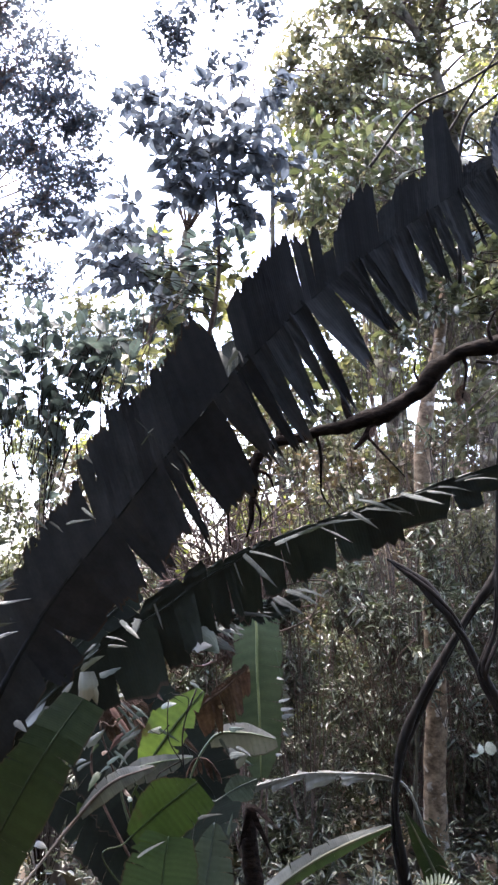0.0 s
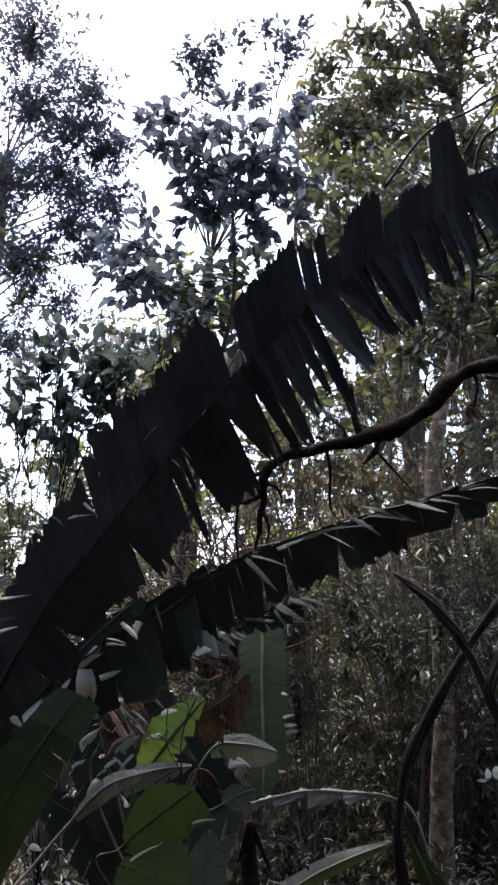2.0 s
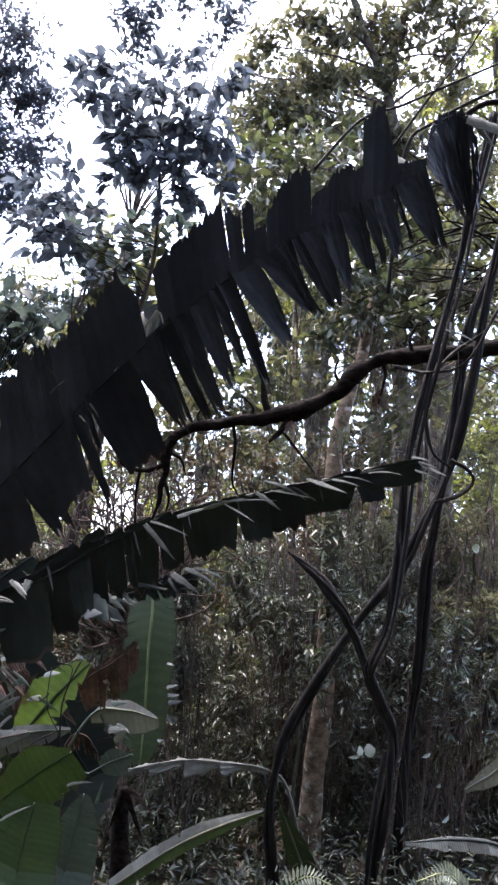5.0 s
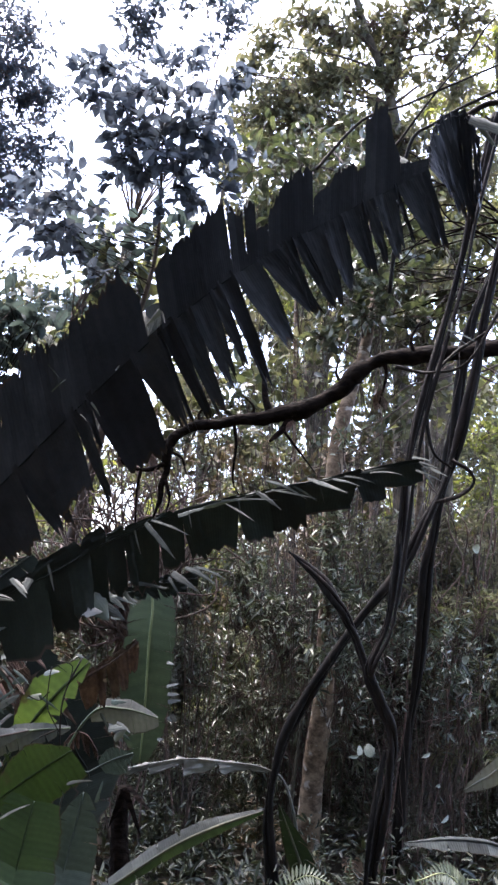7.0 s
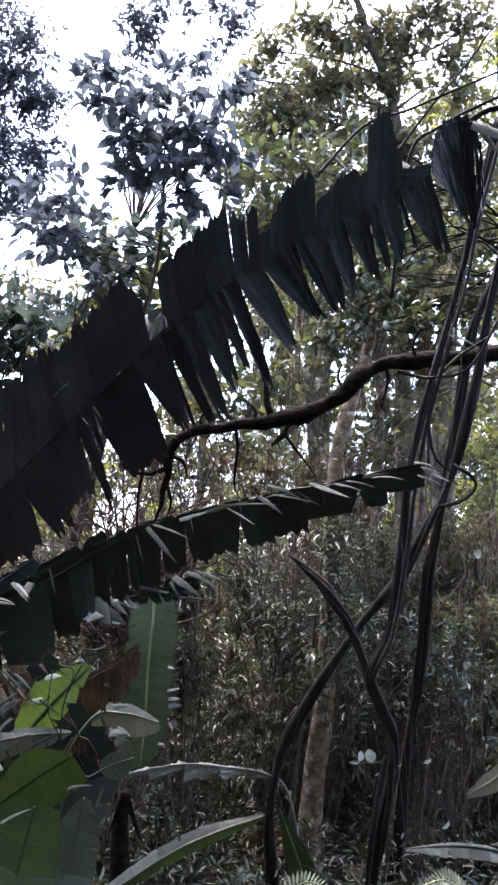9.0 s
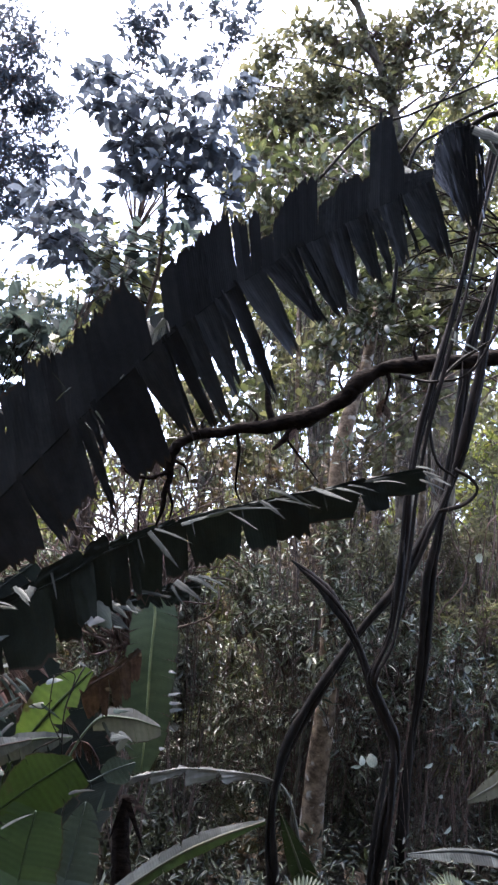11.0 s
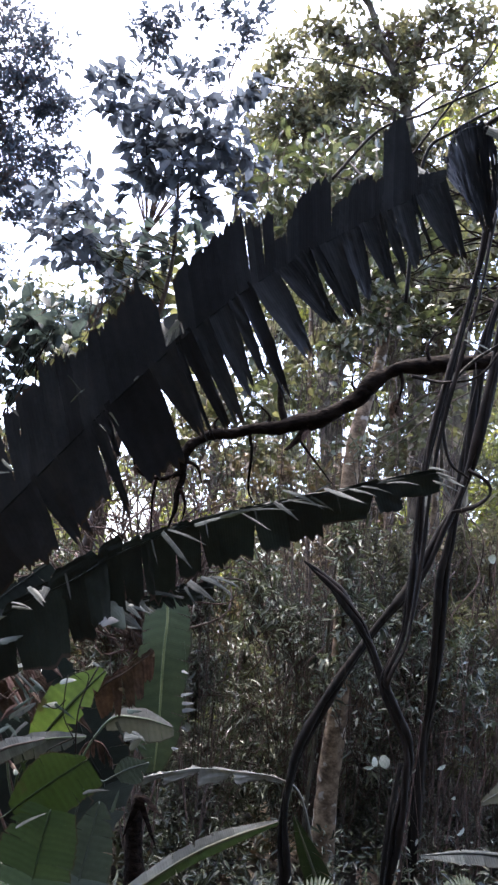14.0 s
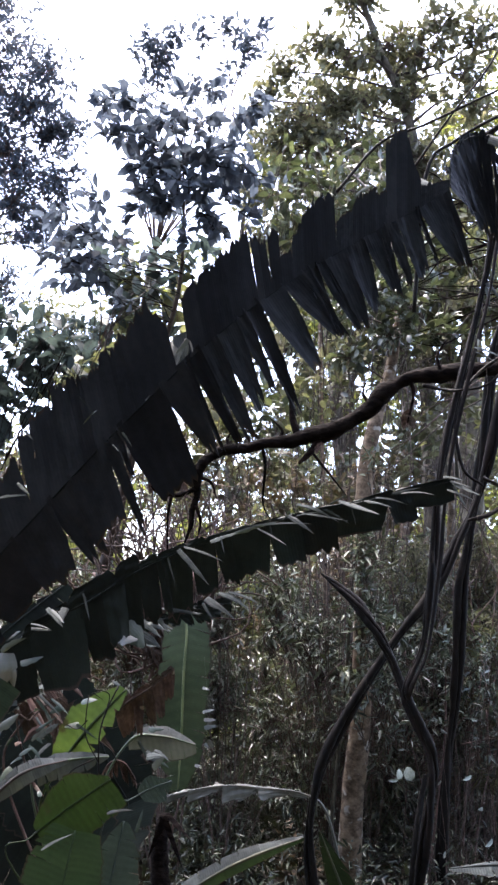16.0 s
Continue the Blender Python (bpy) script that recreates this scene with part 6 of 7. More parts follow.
part("stem", tube([(*p, 0.022 - 0.004 * k) for k, p in enumerate(stem)], 30, 8, 0.1, 640), BRANCH_BARK, tangle)
reach = stem[0] - np.array((1.038, 4.743, 2.957))
for k in range(34):
    root = stem[k % 3] + (stem[k % 3 + 1] - stem[k % 3]) * rng.uniform(0, 1)
    span = rng.uniform(0.3, 1.0)
    tip = root - reach * span + np.array((0, rng.normal(0, 0.3), rng.normal(-0.15, 0.45)))
    arc = (root + tip) / 2 + np.array((0, rng.normal(0, 0.1), rng.uniform(-0.1, 0.4)))
    part("twig", tube([(*root, 0.008), (*(root * 0.7 + arc * 0.3 + rng.normal(0, 0.03, 3)), 0.007), (*arc, 0.0055), (*(tip * 0.6 + arc * 0.4 + rng.normal(0, 0.05, 3)), 0.004), (*tip, 0.002)], 24, 5, 0.1, 650 + k), TWIG if k % 3 == 0 else BRANCH_BARK, tangle)

tree("background_tree", [(2.6, 12.5, -0.05, 0.15), (2.5, 12.5, 4, 0.12), (2.3, 12.4, 8, 0.07)],
     [(0.629, 10.724, 8.919, 0.599), (1.163, 10.536, 9.549, 0.513), (1.705, 10.542, 9.254, 0.599), (2.162, 10.381, 9.794, 0.513), (2.407, 10.51, 9.056, 0.599), (1.103, 10.773, 8.45, 0.684), (1.798, 10.725, 8.336, 0.684), (2.492, 10.676, 8.221, 0.684), (3.017, 10.296, 9.776, 0.513), (3.102, 10.462, 8.942, 0.599), (3.661, 10.324, 9.321, 0.513), (0.621, 10.884, 8.161, 0.513), (3, 10.615, 8.261, 0.513), (3.737, 10.474, 8.57, 0.428), (1.468, 10.429, 9.909, 0.385), (2.628, 10.236, 10.251, 0.428)],
     0.11, "quick", LEAF_GREEN, FAR_BARK, "tree with pale fine leaves further back", 57, density=0.34, fork=0.7, limb=0.015)

bush("green sapling leaves above the torn leaf", masses([(-0.641, 4.9, 3.962, 0.06, 1), (-0.542, 4.9, 3.895, 0.083, 2), (-0.455, 4.9, 3.946, 0.06, 1), (-0.562, 4.9, 3.752, 0.091, 2), (-0.332, 4.9, 4.003, 0.075, 1), (-0.345, 4.9, 3.78, 0.068, 1), (-0.181, 4.9, 3.983, 0.075, 1), (-0.04, 4.9, 4.084, 0.075, 1)], 956, (0.08, 0.13), 0.15), 0.11, "oval", LEAF_SHADE, 520, 0.26, per=6, limb=0.002)
bush("yellow-green far crown behind the sapling", masses([(-0.853, 7.5, 5.325, 0.139, 2), (-0.436, 7.5, 4.857, 0.15, 2), (-0.245, 7.5, 4.639, 0.127, 2), (0.021, 7.5, 5.444, 0.115, 1), (0.503, 7.5, 6.386, 0.115, 1)], 957, (0.14, 0.2), 0.3), 0.09, "quick", LEAF_YELLOW, 525, 0.5, per=7, limb=0.002)
bush("pale far treetops low against the sky", [(-2.25, 11.6, 6.172, 0.513), (-1.725, 11.572, 6.044, 0.513), (-2.64, 11.717, 5.805, 0.513), (-1.2, 11.544, 5.917, 0.428), (-1.937, 11.686, 5.607, 0.513), (-2.521, 11.597, 6.319, 0.342)], 0.1, "quick", LEAF_GREEN, 521, 0.5, foot=(-3.0, 12.0))

# torn scraps among the low leaves
rng = np.random.default_rng(660)
corner, along, down = np.array((-0.816, 3.158, 1.529)), np.array((-0.33, 3.169, 1.531)), np.array((-0.817, 3.31, 0.907))
for k in range(34):
    u, v = rng.uniform(0, 1), rng.uniform(0, 1)
    a = corner + (along - corner) * u + (down - corner) * v + np.array((0, rng.uniform(-0.1, 0.35), 0))
    b = a + np.array((rng.uniform(-0.08, 0.1), rng.normal(0, 0.03), rng.uniform(-0.09, 0.03)))
    ribbon(near if k % 2 else low, a, b, rng.uniform(0.012, 0.035), (BANANA_ASH, BANANA_DEEP, BANANA_COOL, DEAD_LEAF)[k % 4], 800 + k)

bush("sparse brownish foliage hanging below the bough", [(0.404, 5.386, 2.65, 0.141), (0.575, 5.398, 2.509, 0.141), (0.773, 5.453, 2.638, 0.136), (0.961, 5.41, 2.751, 0.136), (0.306, 5.347, 2.396, 0.131), (1.245, 5.582, 2.77, 0.141), (1.075, 5.529, 2.619, 0.138), (0.701, 5.622, 2.85, 0.107), (1.392, 5.53, 2.944, 0.141), (1.711, 5.723, 2.843, 0.154), (0.13, 5.321, 2.61, 0.115)], 0.07, "quick", LEAF_DRY, 522, 0.45, per=8, limb=0.003)
bush("sparse dull green foliage hanging below the bough", [(0.509, 5.752, 2.815, 0.143), (0.871, 5.769, 2.553, 0.143), (1.059, 5.766, 2.961, 0.128), (1.39, 5.797, 2.65, 0.145), (1.628, 5.778, 3.112, 0.148), (0.271, 5.716, 2.614, 0.124), (0.701, 5.707, 2.444, 0.124)], 0.09, "quick", LEAF_UNDER, 523, 0.45, per=8, limb=0.003)

bush("olive brownish foliage seen between the torn strips", masses([(-0.053, 6.0, 3.249, 0.115, 2), (0.14, 6.0, 3.316, 0.115, 2), (0.348, 6.0, 3.762, 0.102, 2), (0.563, 6.0, 3.932, 0.102, 2), (0.893, 6.0, 3.826, 0.139, 3), (1.118, 6.0, 3.95, 0.139, 3), (1.349, 6.0, 4.026, 0.148, 3), (1.58, 6.0, 4.153, 0.162, 4), (1.808, 6.0, 4.483, 0.139, 3), (1.685, 6.0, 3.92, 0.139, 3), (2.008, 6.0, 4.306, 0.139, 3), (0.555, 6.0, 2.859, 0.139, 3), (0.784, 6.0, 2.769, 0.115, 2), (0.21, 6.0, 2.78, 0.102, 2), (1.149, 6.0, 2.648, 0.162, 3), (1.496, 6.0, 2.907, 0.162, 3), (1.714, 6.0, 3.206, 0.162, 3), (2.034, 6.0, 3.429, 0.139, 2)], 953, (0.1, 0.18), 0.4), 0.09, "oval", LEAF_OLIVE, 524, 0.4, per=8, limb=0.003)
bush("dull green leaves behind the torn strips", masses([(-0.034, 5.2, 2.912, 0.088, 2), (0.098, 5.2, 2.926, 0.088, 2), (0.239, 5.2, 3.061, 0.088, 2), (0.364, 5.2, 3.195, 0.08, 1), (0.441, 5.2, 2.963, 0.08, 2), (0.05, 5.2, 3.241, 0.072, 1), (0.712, 5.2, 3.275, 0.088, 2), (0.867, 5.2, 3.333, 0.08, 1)], 958, (0.07, 0.12), 0.3), 0.075, "oval", LEAF_GREEN, 526, 0.4, per=7, limb=0.003)
bush("dry brown-green creepers hanging over the shrubs", masses([(1.39, 5.45, 2.143, 0.168, 3), (1.558, 5.45, 2.0, 0.168, 3), (1.715, 5.45, 2.171, 0.168, 3), (2.0, 5.45, 2.316, 0.168, 3), (2.169, 5.45, 2.21, 0.189, 4), (2.256, 5.45, 1.978, 0.189, 4), (2.052, 5.45, 1.844, 0.189, 4), (1.896, 5.45, 1.6, 0.168, 3), (2.221, 5.45, 1.586, 0.189, 4), (1.651, 5.45, 1.697, 0.147, 3), (2.307, 5.45, 1.288, 0.168, 3), (2.064, 5.45, 1.347, 0.168, 3)], 959, (0.1, 0.16), 0.3), 0.06, "narrow", LEAF_OLIVE, 527, 0.5, per=9, limb=0.003, hang=0.7)
for k, (a, b, breadth) in enumerate((((0.96, 2.86, 2.187), (1.056, 2.83, 2.139), 0.02), ((0.951, 2.86, 2.19), (1.02, 2.83, 2.166), 0.014), ((0.967, 2.86, 2.172), (1.003, 2.83, 2.091), 0.016), ((0.922, 2.86, 2.205), (0.993, 2.83, 2.189), 0.012), ((0.939, 2.86, 2.159), (1.035, 2.83, 2.116), 0.012))):
    ribbon(arch, a, b, breadth, BANANA_ASH, 890 + k)
rng = np.random.default_rng(670)
for k in range(14):
    x, y, z = rng.uniform(1.75, 2.5), rng.uniform(5.2, 5.6), rng.uniform(1.9, 2.7)
    drop = rng.uniform(0.6, 1.3)
    pts = [(x + 0.03 * math.sin(6 * u + k), y, z - drop * u, rng.uniform(0.003, 0.008)) for u in np.linspace(0, 1, 8)]
    single("dry_vine", tube(pts, 40, 5, 0.25, 670 + k), (DEAD_LEAF, BROWN_TWIG, FAR_BARK)[k % 3], "thin pale dry vine hanging in the thicket", "vine", "dry vines")
soft_leaf(low, [HEART + (0.006,), (-0.655, 3.5, 1.124) + (0.004,), (-0.615, 3.5, 1.191) + (0.004,), (-0.551, 3.5, 1.256) + (0.003,), (-0.49, 3.5, 1.29) + (0.002,)],
          (-0.6, 0.1, 0.8), (0.8, 0.05, -0.55), (0.03, 0.07, 0.08, 0.03), (0.03, 0.06, 0.06, 0.02), DEAD_LEAF, DEAD_LEAF, 219, 0.72, 9, 0.3, 0.1, 0.05, "dry reddish ribbed leaf")
bush("dull leaves hanging behind the pointed strips", masses([(0.285, 4.9, 3.135, 0.075, 2), (0.392, 4.9, 3.185, 0.083, 2), (0.461, 4.9, 3.002, 0.083, 2), (0.325, 4.9, 2.875, 0.075, 2), (0.158, 4.9, 3.12, 0.068, 1), (0.53, 4.9, 2.821, 0.075, 1), (-0.015, 4.9, 2.654, 0.068, 1), (0.127, 4.9, 2.669, 0.068, 1)], 960, (0.07, 0.11), 0.25), 0.07, "oval", LEAF_UNDER, 528, 0.45, per=7, limb=0.003)
caught = thing("withered_leaf", (1.291, 3.48, 2.954), "pale withered leaf scraps caught between the lianas", "leaf")
for k, (a, b, breadth) in enumerate((((1.333, 3.5, 3.323), (1.4, 3.46, 3.214), 0.03), ((1.345, 3.5, 3.307), (1.349, 3.46, 3.184), 0.02), ((1.281, 3.5, 2.983), (1.421, 3.46, 2.917), 0.018), ((1.29, 3.5, 2.961), (1.382, 3.46, 2.895), 0.012), ((1.305, 3.5, 3.035), (1.284, 3.46, 2.946), 0.014))):
    ribbon(caught, a, b, breadth, BANANA_ASH, 900 + k)

# cool small-leaved shrubs low among the lianas
bush("cool green undergrowth shrub with glinting narrow leaves", masses([(1.092, 4.85, 1.558, 0.112, 3), (1.224, 4.85, 1.737, 0.105, 2), (1.174, 4.85, 1.331, 0.105, 3), (1.338, 4.85, 1.576, 0.093, 2), (1.485, 4.85, 1.453, 0.105, 3), (1.459, 4.85, 1.219, 0.093, 2), (1.219, 4.85, 1.138, 0.093, 2), (1.767, 4.85, 1.541, 0.119, 4), (1.947, 4.85, 1.588, 0.112, 3), (1.844, 4.85, 1.345, 0.119, 4), (2.058, 4.85, 1.427, 0.112, 3), (1.741, 4.85, 1.205, 0.105, 2), (1.956, 4.85, 1.154, 0.112, 3), (1.623, 4.85, 1.564, 0.082, 2), (1.159, 4.85, 0.974, 0.082, 1), (1.854, 4.85, 0.952, 0.093, 2), (2.1, 4.85, 1.065, 0.093, 2)], 962, (0.08, 0.13), 0.2), 0.06, "narrow", LEAF_GLINT, 531, 0.34, per=7, limb=0.002, hang=0.1)
# single pale leaves: sky glints in the thicket are put into their colour
glint = thing("shrub", (1.55, 4.75, -0.05), "low undergrowth plant with single pale glossy leaves", "shrub")
for k, top in enumerate(((1.269, 4.8, 1.276), (1.482, 4.8, 1.129), (1.788, 4.8, 1.411), (1.97, 4.8, 1.226), (1.773, 4.8, 0.672))):
    part("stem", tube([(1.55 + 0.04 * k, 4.75, -0.05, 0.005), ((1.6 + top[0]) / 2, 4.8, top[2] / 2 + 0.1, 0.004), (*top, 0.0025)], 20, 5, 0.1, 690 + k), BROWN_TWIG, glint)
glint_mesh = mesh_of("leaf", *leaf_template("narrow"), LEAF_PALE)
rng = np.random.default_rng(695)
for p, size, turn in (((1.741, 4.72, 1.429), 0.075, 30), ((1.766, 4.72, 1.382), 0.06, 80), ((1.891, 4.72, 1.417), 0.06, 100), ((1.491, 4.72, 1.337), 0.045, 70), ((1.45, 4.72, 1.149), 0.06, 95), ((1.459, 4.72, 1.099), 0.05, 120), ((1.263, 4.72, 0.977), 0.06, 88), ((1.204, 4.72, 0.81), 0.09, 92), ((1.638, 4.72, 0.829), 0.1, 75), ((1.492, 4.72, 0.796), 0.05, 50), ((1.679, 4.72, 1.164), 0.09, 95), ((1.939, 4.72, 1.098), 0.11, 92), ((2.004, 4.72, 0.981), 0.06, 60), ((1.727, 4.72, 0.677), 0.1, 92), ((1.766, 4.72, 0.483), 0.12, 75), ((1.968, 4.72, 0.472), 0.12, 110), ((1.844, 4.72, 0.451), 0.06, 95), ((1.912, 4.72, 1.256), 0.07, 10), ((1.857, 4.72, 0.91), 0.04, 40), ((1.357, 4.72, 0.743), 0.04, 60), ((1.435, 4.72, 0.482), 0.03, 80), ((1.893, 4.72, 1.682), 0.05, 70), ((1.861, 4.72, 1.527), 0.05, 88), ((1.241, 4.72, 1.281), 0.05, 120), ((1.122, 4.72, 1.099), 0.05, 60), ((1.249, 4.72, 1.256), 0.05, 70), ((2.04, 4.72, 1.336), 0.05, 50)):
    leaf = new("leaf", glint_mesh)
    leaf.parent = glint
    leaf.matrix_local = Matrix.Translation(Vector(p) - ROOT[glint]) @ pose(0, 0, 0, 62 + rng.uniform(-25, 25), turn, rng.uniform(-25, 25)) @ Matrix.Scale(size, 4)
dry_stalks = thing("dry_grass", (1.95, 4.85, -0.05), "bundle of dry buff stalks and blades in the thicket", "grass")
low_end, high_end = (1.892, 4.8, 0.281), (1.985, 4.8, 1.325)
rng = np.random.default_rng(697)
for k in range(26):
    u = rng.uniform(0, 0.7)
    a = np.array(low_end) + (np.array(high_end) - np.array(low_end)) * u + rng.normal(0, 0.045, 3)
    b = a + np.array((rng.normal(0.02, 0.05), rng.normal(0, 0.03), rng.uniform(0.12, 0.4)))
    part("stalk", tube([(*a, 0.004), (*((a + b) / 2 + rng.normal(0, 0.02, 3)), 0.0035), (*b, 0.0015)], 12, 5, 0.1, 697 + k), (BROWN_TWIG, DEAD_LEAF)[k % 2], dry_stalks)
part("stalk", tube([(1.678, 4.75, 0.989) + (0.003,), (1.83, 4.75, 1.082) + (0.003,), (1.985, 4.75, 1.167) + (0.003,)], 16, 5, 0.1, 760), BROWN_TWIG, dry_stalks)
part("stalk", tube([(1.642, 4.75, 1.018) + (0.003,), (1.745, 4.75, 1.045) + (0.003,), (1.848, 4.75, 1.063) + (0.003,)], 16, 5, 0.1, 750), BROWN_TWIG, dry_stalks)
part("stalk", tube([(1.792, 4.75, 1.219) + (0.003,), (1.804, 4.75, 1.096) + (0.003,), (1.816, 4.75, 0.965) + (0.003,)], 16, 5, 0.1, 795), BROWN_TWIG, dry_stalks)
for k, (a, b, breadth, mat) in enumerate((((-0.234, 3.05, 1.594), (-0.147, 3.0, 1.516), 0.085, BANANA_COOL), ((-0.201, 3.05, 1.578), (-0.087, 3.0, 1.52), 0.05, BANANA_ASH), ((-0.152, 3.05, 1.603), (-0.054, 3.0, 1.58), 0.03, BANANA_ASH), ((-0.123, 3.05, 1.626), (-0.063, 3.0, 1.569), 0.02, BANANA_ASH), ((-0.446, 3.05, 1.641), (-0.462, 3.0, 1.584), 0.035, BANANA_ASH), ((-0.084, 3.05, 1.66), (0.054, 3.0, 1.645), 0.018, BANANA_ASH), ((-0.24, 3.05, 1.555), (-0.173, 3.0, 1.546), 0.045, BANANA_GREY))):
    ribbon(arch, a, b, breadth, mat, 910 + k)
# more torn strips on the hanging leaf, pale in colour for its glints
for k, (a, b, breadth) in enumerate((((0.121, 4.4, 1.168), (0.185, 4.38, 1.181), 0.02), ((0.131, 4.4, 1.129), (0.196, 4.38, 1.13), 0.022), ((0.135, 4.4, 1.083), (0.205, 4.38, 1.096), 0.03), ((0.138, 4.4, 0.998), (0.169, 4.38, 0.98), 0.018), ((0.1, 4.4, 0.9), (0.135, 4.38, 0.9), 0.02), ((0.115, 4.4, 1.29), (0.152, 4.38, 1.276), 0.02))):
    ribbon(hanging, a, b, breadth, BANANA_PALE, 920 + k)
for k, (a, b, breadth) in enumerate((((-0.583, 3.4, 1.28), (-0.499, 3.37, 1.191), 0.012), ((-0.575, 3.4, 1.303), (-0.47, 3.37, 1.219), 0.012), ((-0.544, 3.4, 1.239), (-0.495, 3.37, 1.159), 0.01), ((-0.528, 3.4, 1.284), (-0.442, 3.37, 1.227), 0.012), ((-0.574, 3.4, 1.215), (-0.515, 3.37, 1.143), 0.012), ((-0.563, 3.4, 1.136), (-0.478, 3.37, 1.197), 0.03), ((-0.123, 3.4, 1.191), (-0.058, 3.37, 1.194), 0.02), ((-0.43, 2.9, 0.854), (-0.329, 2.88, 0.911), 0.012), ((-0.224, 2.9, 0.97), (-0.134, 2.88, 0.992), 0.012), ((-0.124, 2.9, 0.922), (-0.103, 2.88, 0.999), 0.014), ((-0.122, 3.4, 1.082), (-0.054, 3.37, 1.091), 0.035), ((-0.094, 3.4, 1.041), (-0.047, 3.37, 1.091), 0.03), ((-0.074, 3.4, 1.063), (-0.026, 3.37, 1.045), 0.012))):
    ribbon(low, a, b, breadth, (BANANA_COOL, BANANA_ASH, BANANA_PALE)[k % 3], 930 + k)
for k, (a, b, breadth, mat) in enumerate((((-0.083, 2.5, 2.556), (-0.022, 2.46, 2.341), 0.1, BANANA_SHADE), ((-0.109, 2.52, 2.536), (-0.055, 2.48, 2.372), 0.07, BANANA_SHADE), ((-0.057, 2.42, 2.513), (-0.066, 2.4, 2.417), 0.018, BANANA_ASH), ((-0.075, 2.42, 2.511), (-0.086, 2.4, 2.437), 0.012, BANANA_ASH))):
    ribbon(great, a, b, breadth, mat, 950 + k)

# dark leaves added behind the low plant to stand in for its shadow
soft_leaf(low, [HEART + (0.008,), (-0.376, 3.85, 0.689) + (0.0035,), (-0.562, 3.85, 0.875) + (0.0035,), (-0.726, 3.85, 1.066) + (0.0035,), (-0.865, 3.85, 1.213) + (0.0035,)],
          (0.894, 0.000, 0.447), (-0.707, 0.000, -0.707), (0.113, 0.198, 0.212, 0.170, 0.057), (0.113, 0.212, 0.226, 0.170, 0.057), BANANA_SHADE, BANANA_SHADE, 961, 0.12, 9, 0.2, 0.1, 0.15, "dark leaf added to fill the shadow", jag=0.05)
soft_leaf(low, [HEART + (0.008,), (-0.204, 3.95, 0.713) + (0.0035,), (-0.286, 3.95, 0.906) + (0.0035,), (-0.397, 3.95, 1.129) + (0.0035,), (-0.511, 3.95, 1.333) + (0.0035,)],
          (0.894, 0.000, 0.447), (-0.894, 0.000, -0.447), (0.116, 0.174, 0.188, 0.145, 0.058), (0.116, 0.174, 0.188, 0.145, 0.058), BANANA_SHADE, BANANA_SHADE, 962, 0.12, 9, 0.2, 0.1, 0.15, "dark leaf added to fill the shadow", jag=0.05)
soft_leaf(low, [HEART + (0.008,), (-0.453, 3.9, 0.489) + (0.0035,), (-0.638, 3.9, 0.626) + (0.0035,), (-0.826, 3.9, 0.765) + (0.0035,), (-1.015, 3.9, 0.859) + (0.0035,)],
          (0.707, 0.000, 0.707), (-0.447, 0.000, -0.894), (0.115, 0.172, 0.186, 0.143, 0.057), (0.115, 0.172, 0.186, 0.143, 0.057), BANANA_SHADE, BANANA_SHADE, 963, 0.12, 9, 0.2, 0.1, 0.15, "dark leaf added to fill the shadow", jag=0.05)
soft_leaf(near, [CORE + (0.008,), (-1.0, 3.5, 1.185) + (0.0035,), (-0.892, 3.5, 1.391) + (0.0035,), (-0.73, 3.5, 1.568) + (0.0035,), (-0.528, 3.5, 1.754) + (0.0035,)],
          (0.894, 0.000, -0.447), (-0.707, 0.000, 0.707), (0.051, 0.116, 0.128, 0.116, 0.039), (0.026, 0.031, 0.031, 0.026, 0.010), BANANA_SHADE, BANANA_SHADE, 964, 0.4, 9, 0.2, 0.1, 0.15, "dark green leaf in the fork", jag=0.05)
for k, (a, b, breadth) in enumerate((((-0.694, 3.2, 1.428), (-0.633, 3.17, 1.357), 0.05), ((-0.662, 3.2, 1.449), (-0.613, 3.17, 1.494), 0.025), ((-0.719, 3.2, 1.27), (-0.732, 3.17, 1.233), 0.03), ((-0.861, 3.2, 1.248), (-0.824, 3.17, 1.314), 0.04), ((-0.66, 3.2, 1.199), (-0.673, 3.17, 1.153), 0.035), ((-0.59, 3.2, 1.098), (-0.532, 3.17, 1.134), 0.02), ((-0.855, 3.2, 0.819), (-0.803, 3.17, 0.808), 0.03), ((-0.885, 3.2, 0.793), (-0.847, 3.17, 0.836), 0.014), ((-0.549, 3.2, 1.149), (-0.47, 3.17, 1.215), 0.014), ((-0.54, 3.2, 1.19), (-0.461, 3.17, 1.246), 0.012), ((-0.71, 3.2, 1.097), (-0.661, 3.17, 1.117), 0.02), ((-0.579, 3.2, 1.088), (-0.615, 3.17, 1.069), 0.012))):
    ribbon(low, a, b, breadth, (BANANA_PALE, BANANA_COOL)[k % 2], 970 + k)

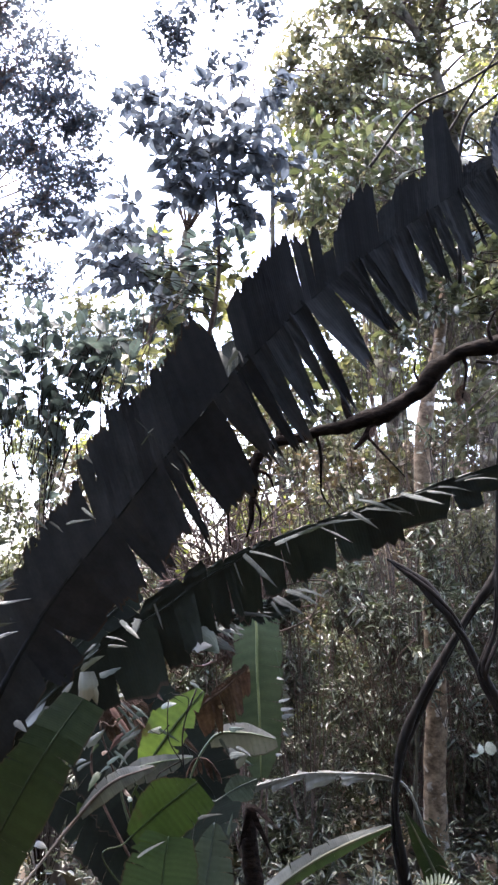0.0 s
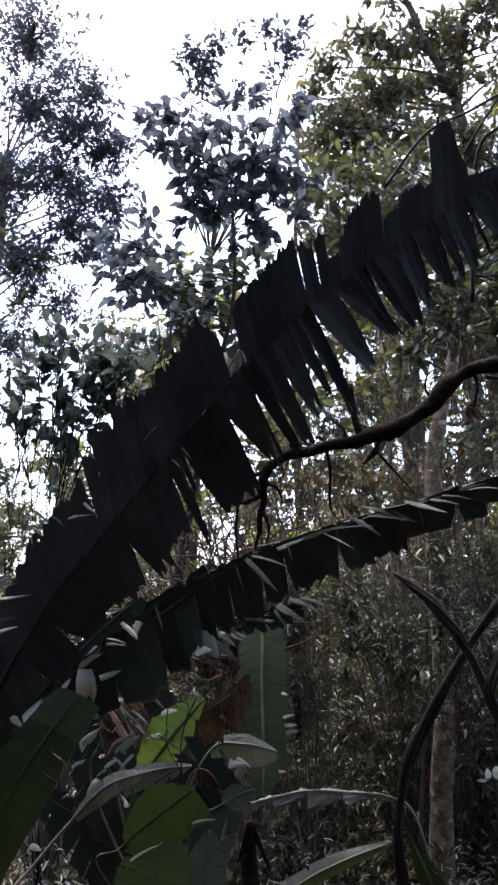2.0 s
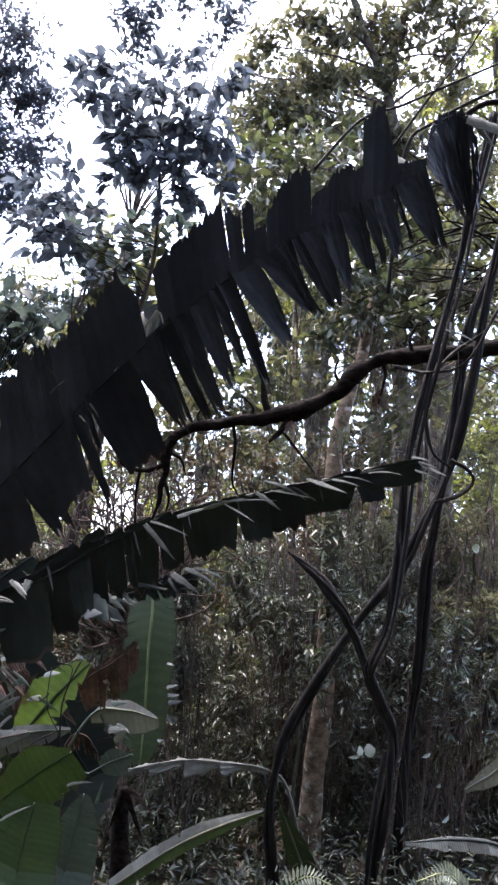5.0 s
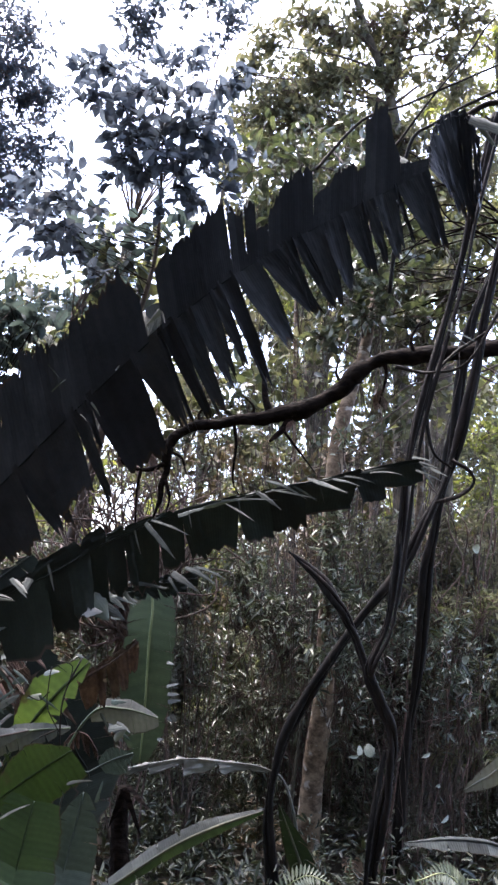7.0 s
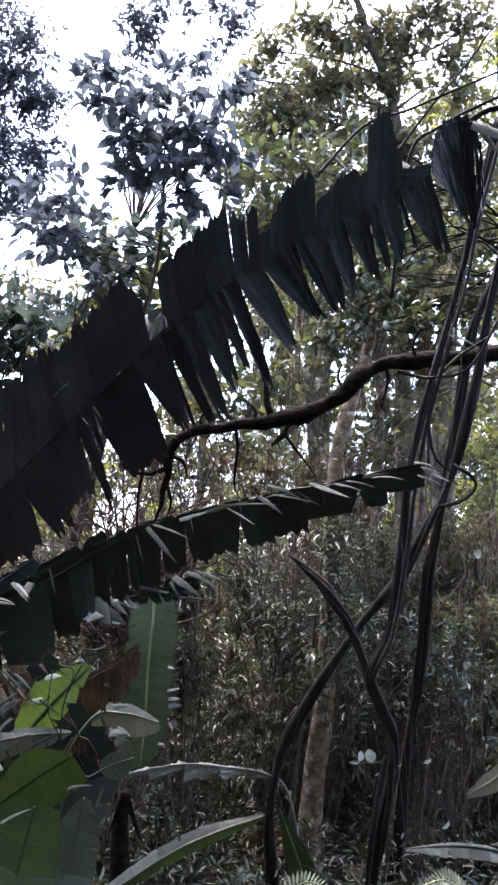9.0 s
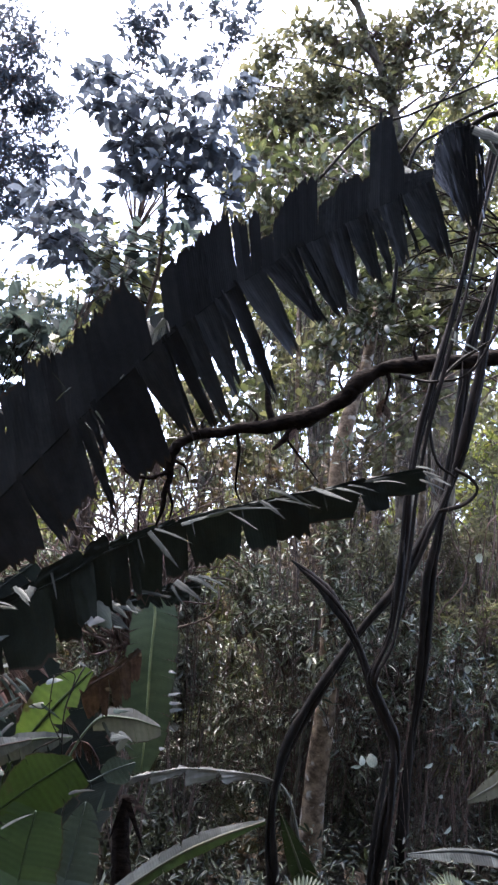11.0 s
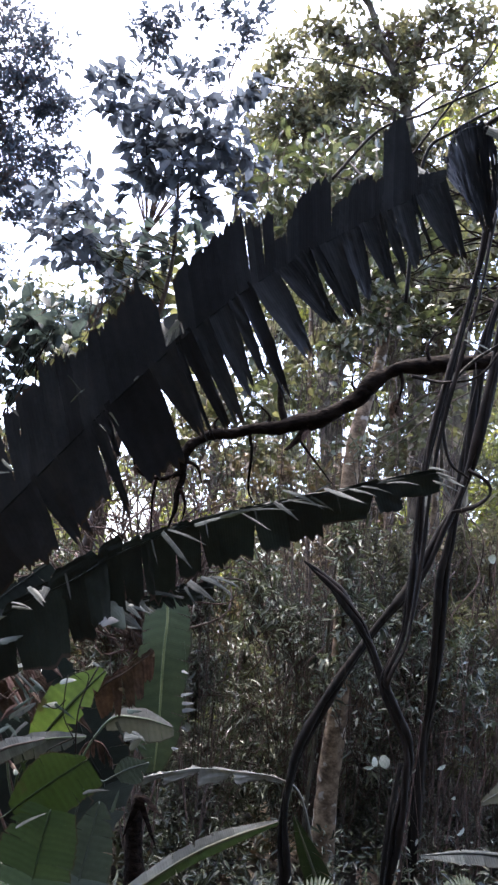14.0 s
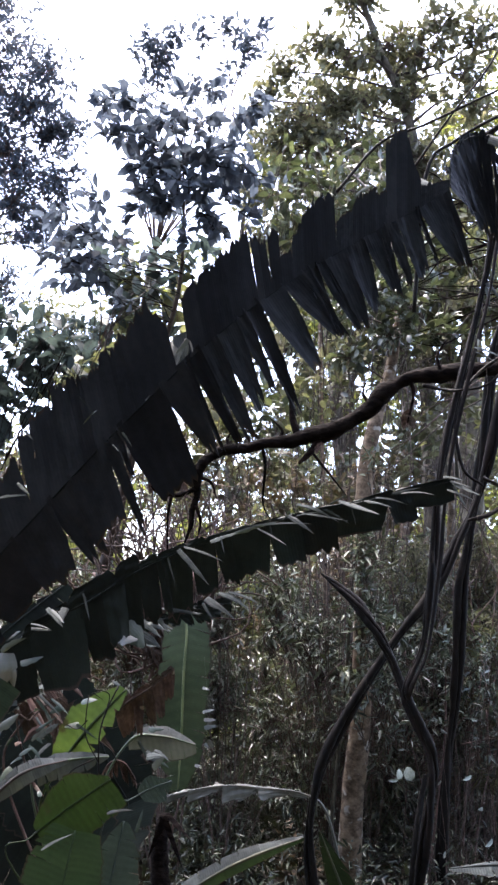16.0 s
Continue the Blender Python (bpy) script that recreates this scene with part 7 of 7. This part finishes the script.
bush("shaded dense leaves hanging over the torn leaf", masses([(0.505, 5.4, 4.877, 0.091, 2), (0.666, 5.4, 5.044, 0.1, 2), (0.834, 5.4, 5.166, 0.108, 3), (1.051, 5.4, 5.248, 0.108, 3), (1.226, 5.4, 5.324, 0.1, 2), (0.64, 5.4, 4.803, 0.1, 2), (0.809, 5.4, 4.875, 0.108, 3), (1.023, 5.4, 4.954, 0.1, 2), (1.198, 5.4, 4.98, 0.1, 2), (0.532, 5.4, 4.508, 0.083, 1), (0.695, 5.4, 4.624, 0.083, 2), (0.907, 5.4, 4.7, 0.083, 2), (1.516, 5.4, 4.835, 0.1, 2), (1.697, 5.4, 4.766, 0.091, 2), (1.619, 5.4, 4.473, 0.1, 2), (1.413, 5.4, 4.169, 0.091, 2), (1.196, 5.4, 4.186, 0.083, 2), (1.542, 5.4, 4.186, 0.1, 2), (1.756, 5.4, 4.352, 0.091, 2), (0.527, 5.4, 5.167, 0.091, 2), (0.43, 5.4, 4.725, 0.075, 1), (0.907, 5.4, 5.422, 0.091, 2), (0.69, 5.4, 5.339, 0.083, 1), (1.292, 5.4, 3.973, 0.091, 2), (1.09, 5.4, 3.77, 0.083, 2)], 981, (0.1, 0.16), 0.3), 0.085, "oval", LEAF_UNDER, 541, 0.36, per=6, limb=0.003)
for k, (a, b, breadth) in enumerate((((0.687, 2.42, 3.171), (0.761, 2.4, 3.131), 0.045), ((0.692, 2.42, 3.167), (0.733, 2.4, 3.084), 0.02), ((0.473, 2.42, 3.079), (0.529, 2.4, 3.118), 0.018), ((0.793, 2.42, 3.284), (0.774, 2.4, 3.17), 0.012), ((0.3, 2.42, 2.859), (0.268, 2.4, 2.79), 0.016), ((0.312, 2.42, 2.83), (0.325, 2.4, 2.782), 0.01), ((0.416, 2.42, 2.902), (0.384, 2.4, 2.867), 0.014))):
    ribbon(great, a, b, breadth, BANANA_ASH, 990 + k)
for k, (a, b, breadth) in enumerate((((-0.547, 2.42, 2.004), (-0.501, 2.4, 1.963), 0.012), ((-0.596, 2.42, 1.95), (-0.513, 2.4, 1.963), 0.014), ((-0.704, 2.42, 1.976), (-0.646, 2.4, 1.933), 0.01), ((-0.65, 2.42, 1.959), (-0.598, 2.4, 1.922), 0.008), ((-0.347, 2.42, 2.233), (-0.327, 2.4, 2.246), 0.008), ((-0.547, 2.42, 2.167), (-0.514, 2.4, 2.135), 0.01))):
    ribbon(great, a, b, breadth, BANANA_ASH, 1000 + k)
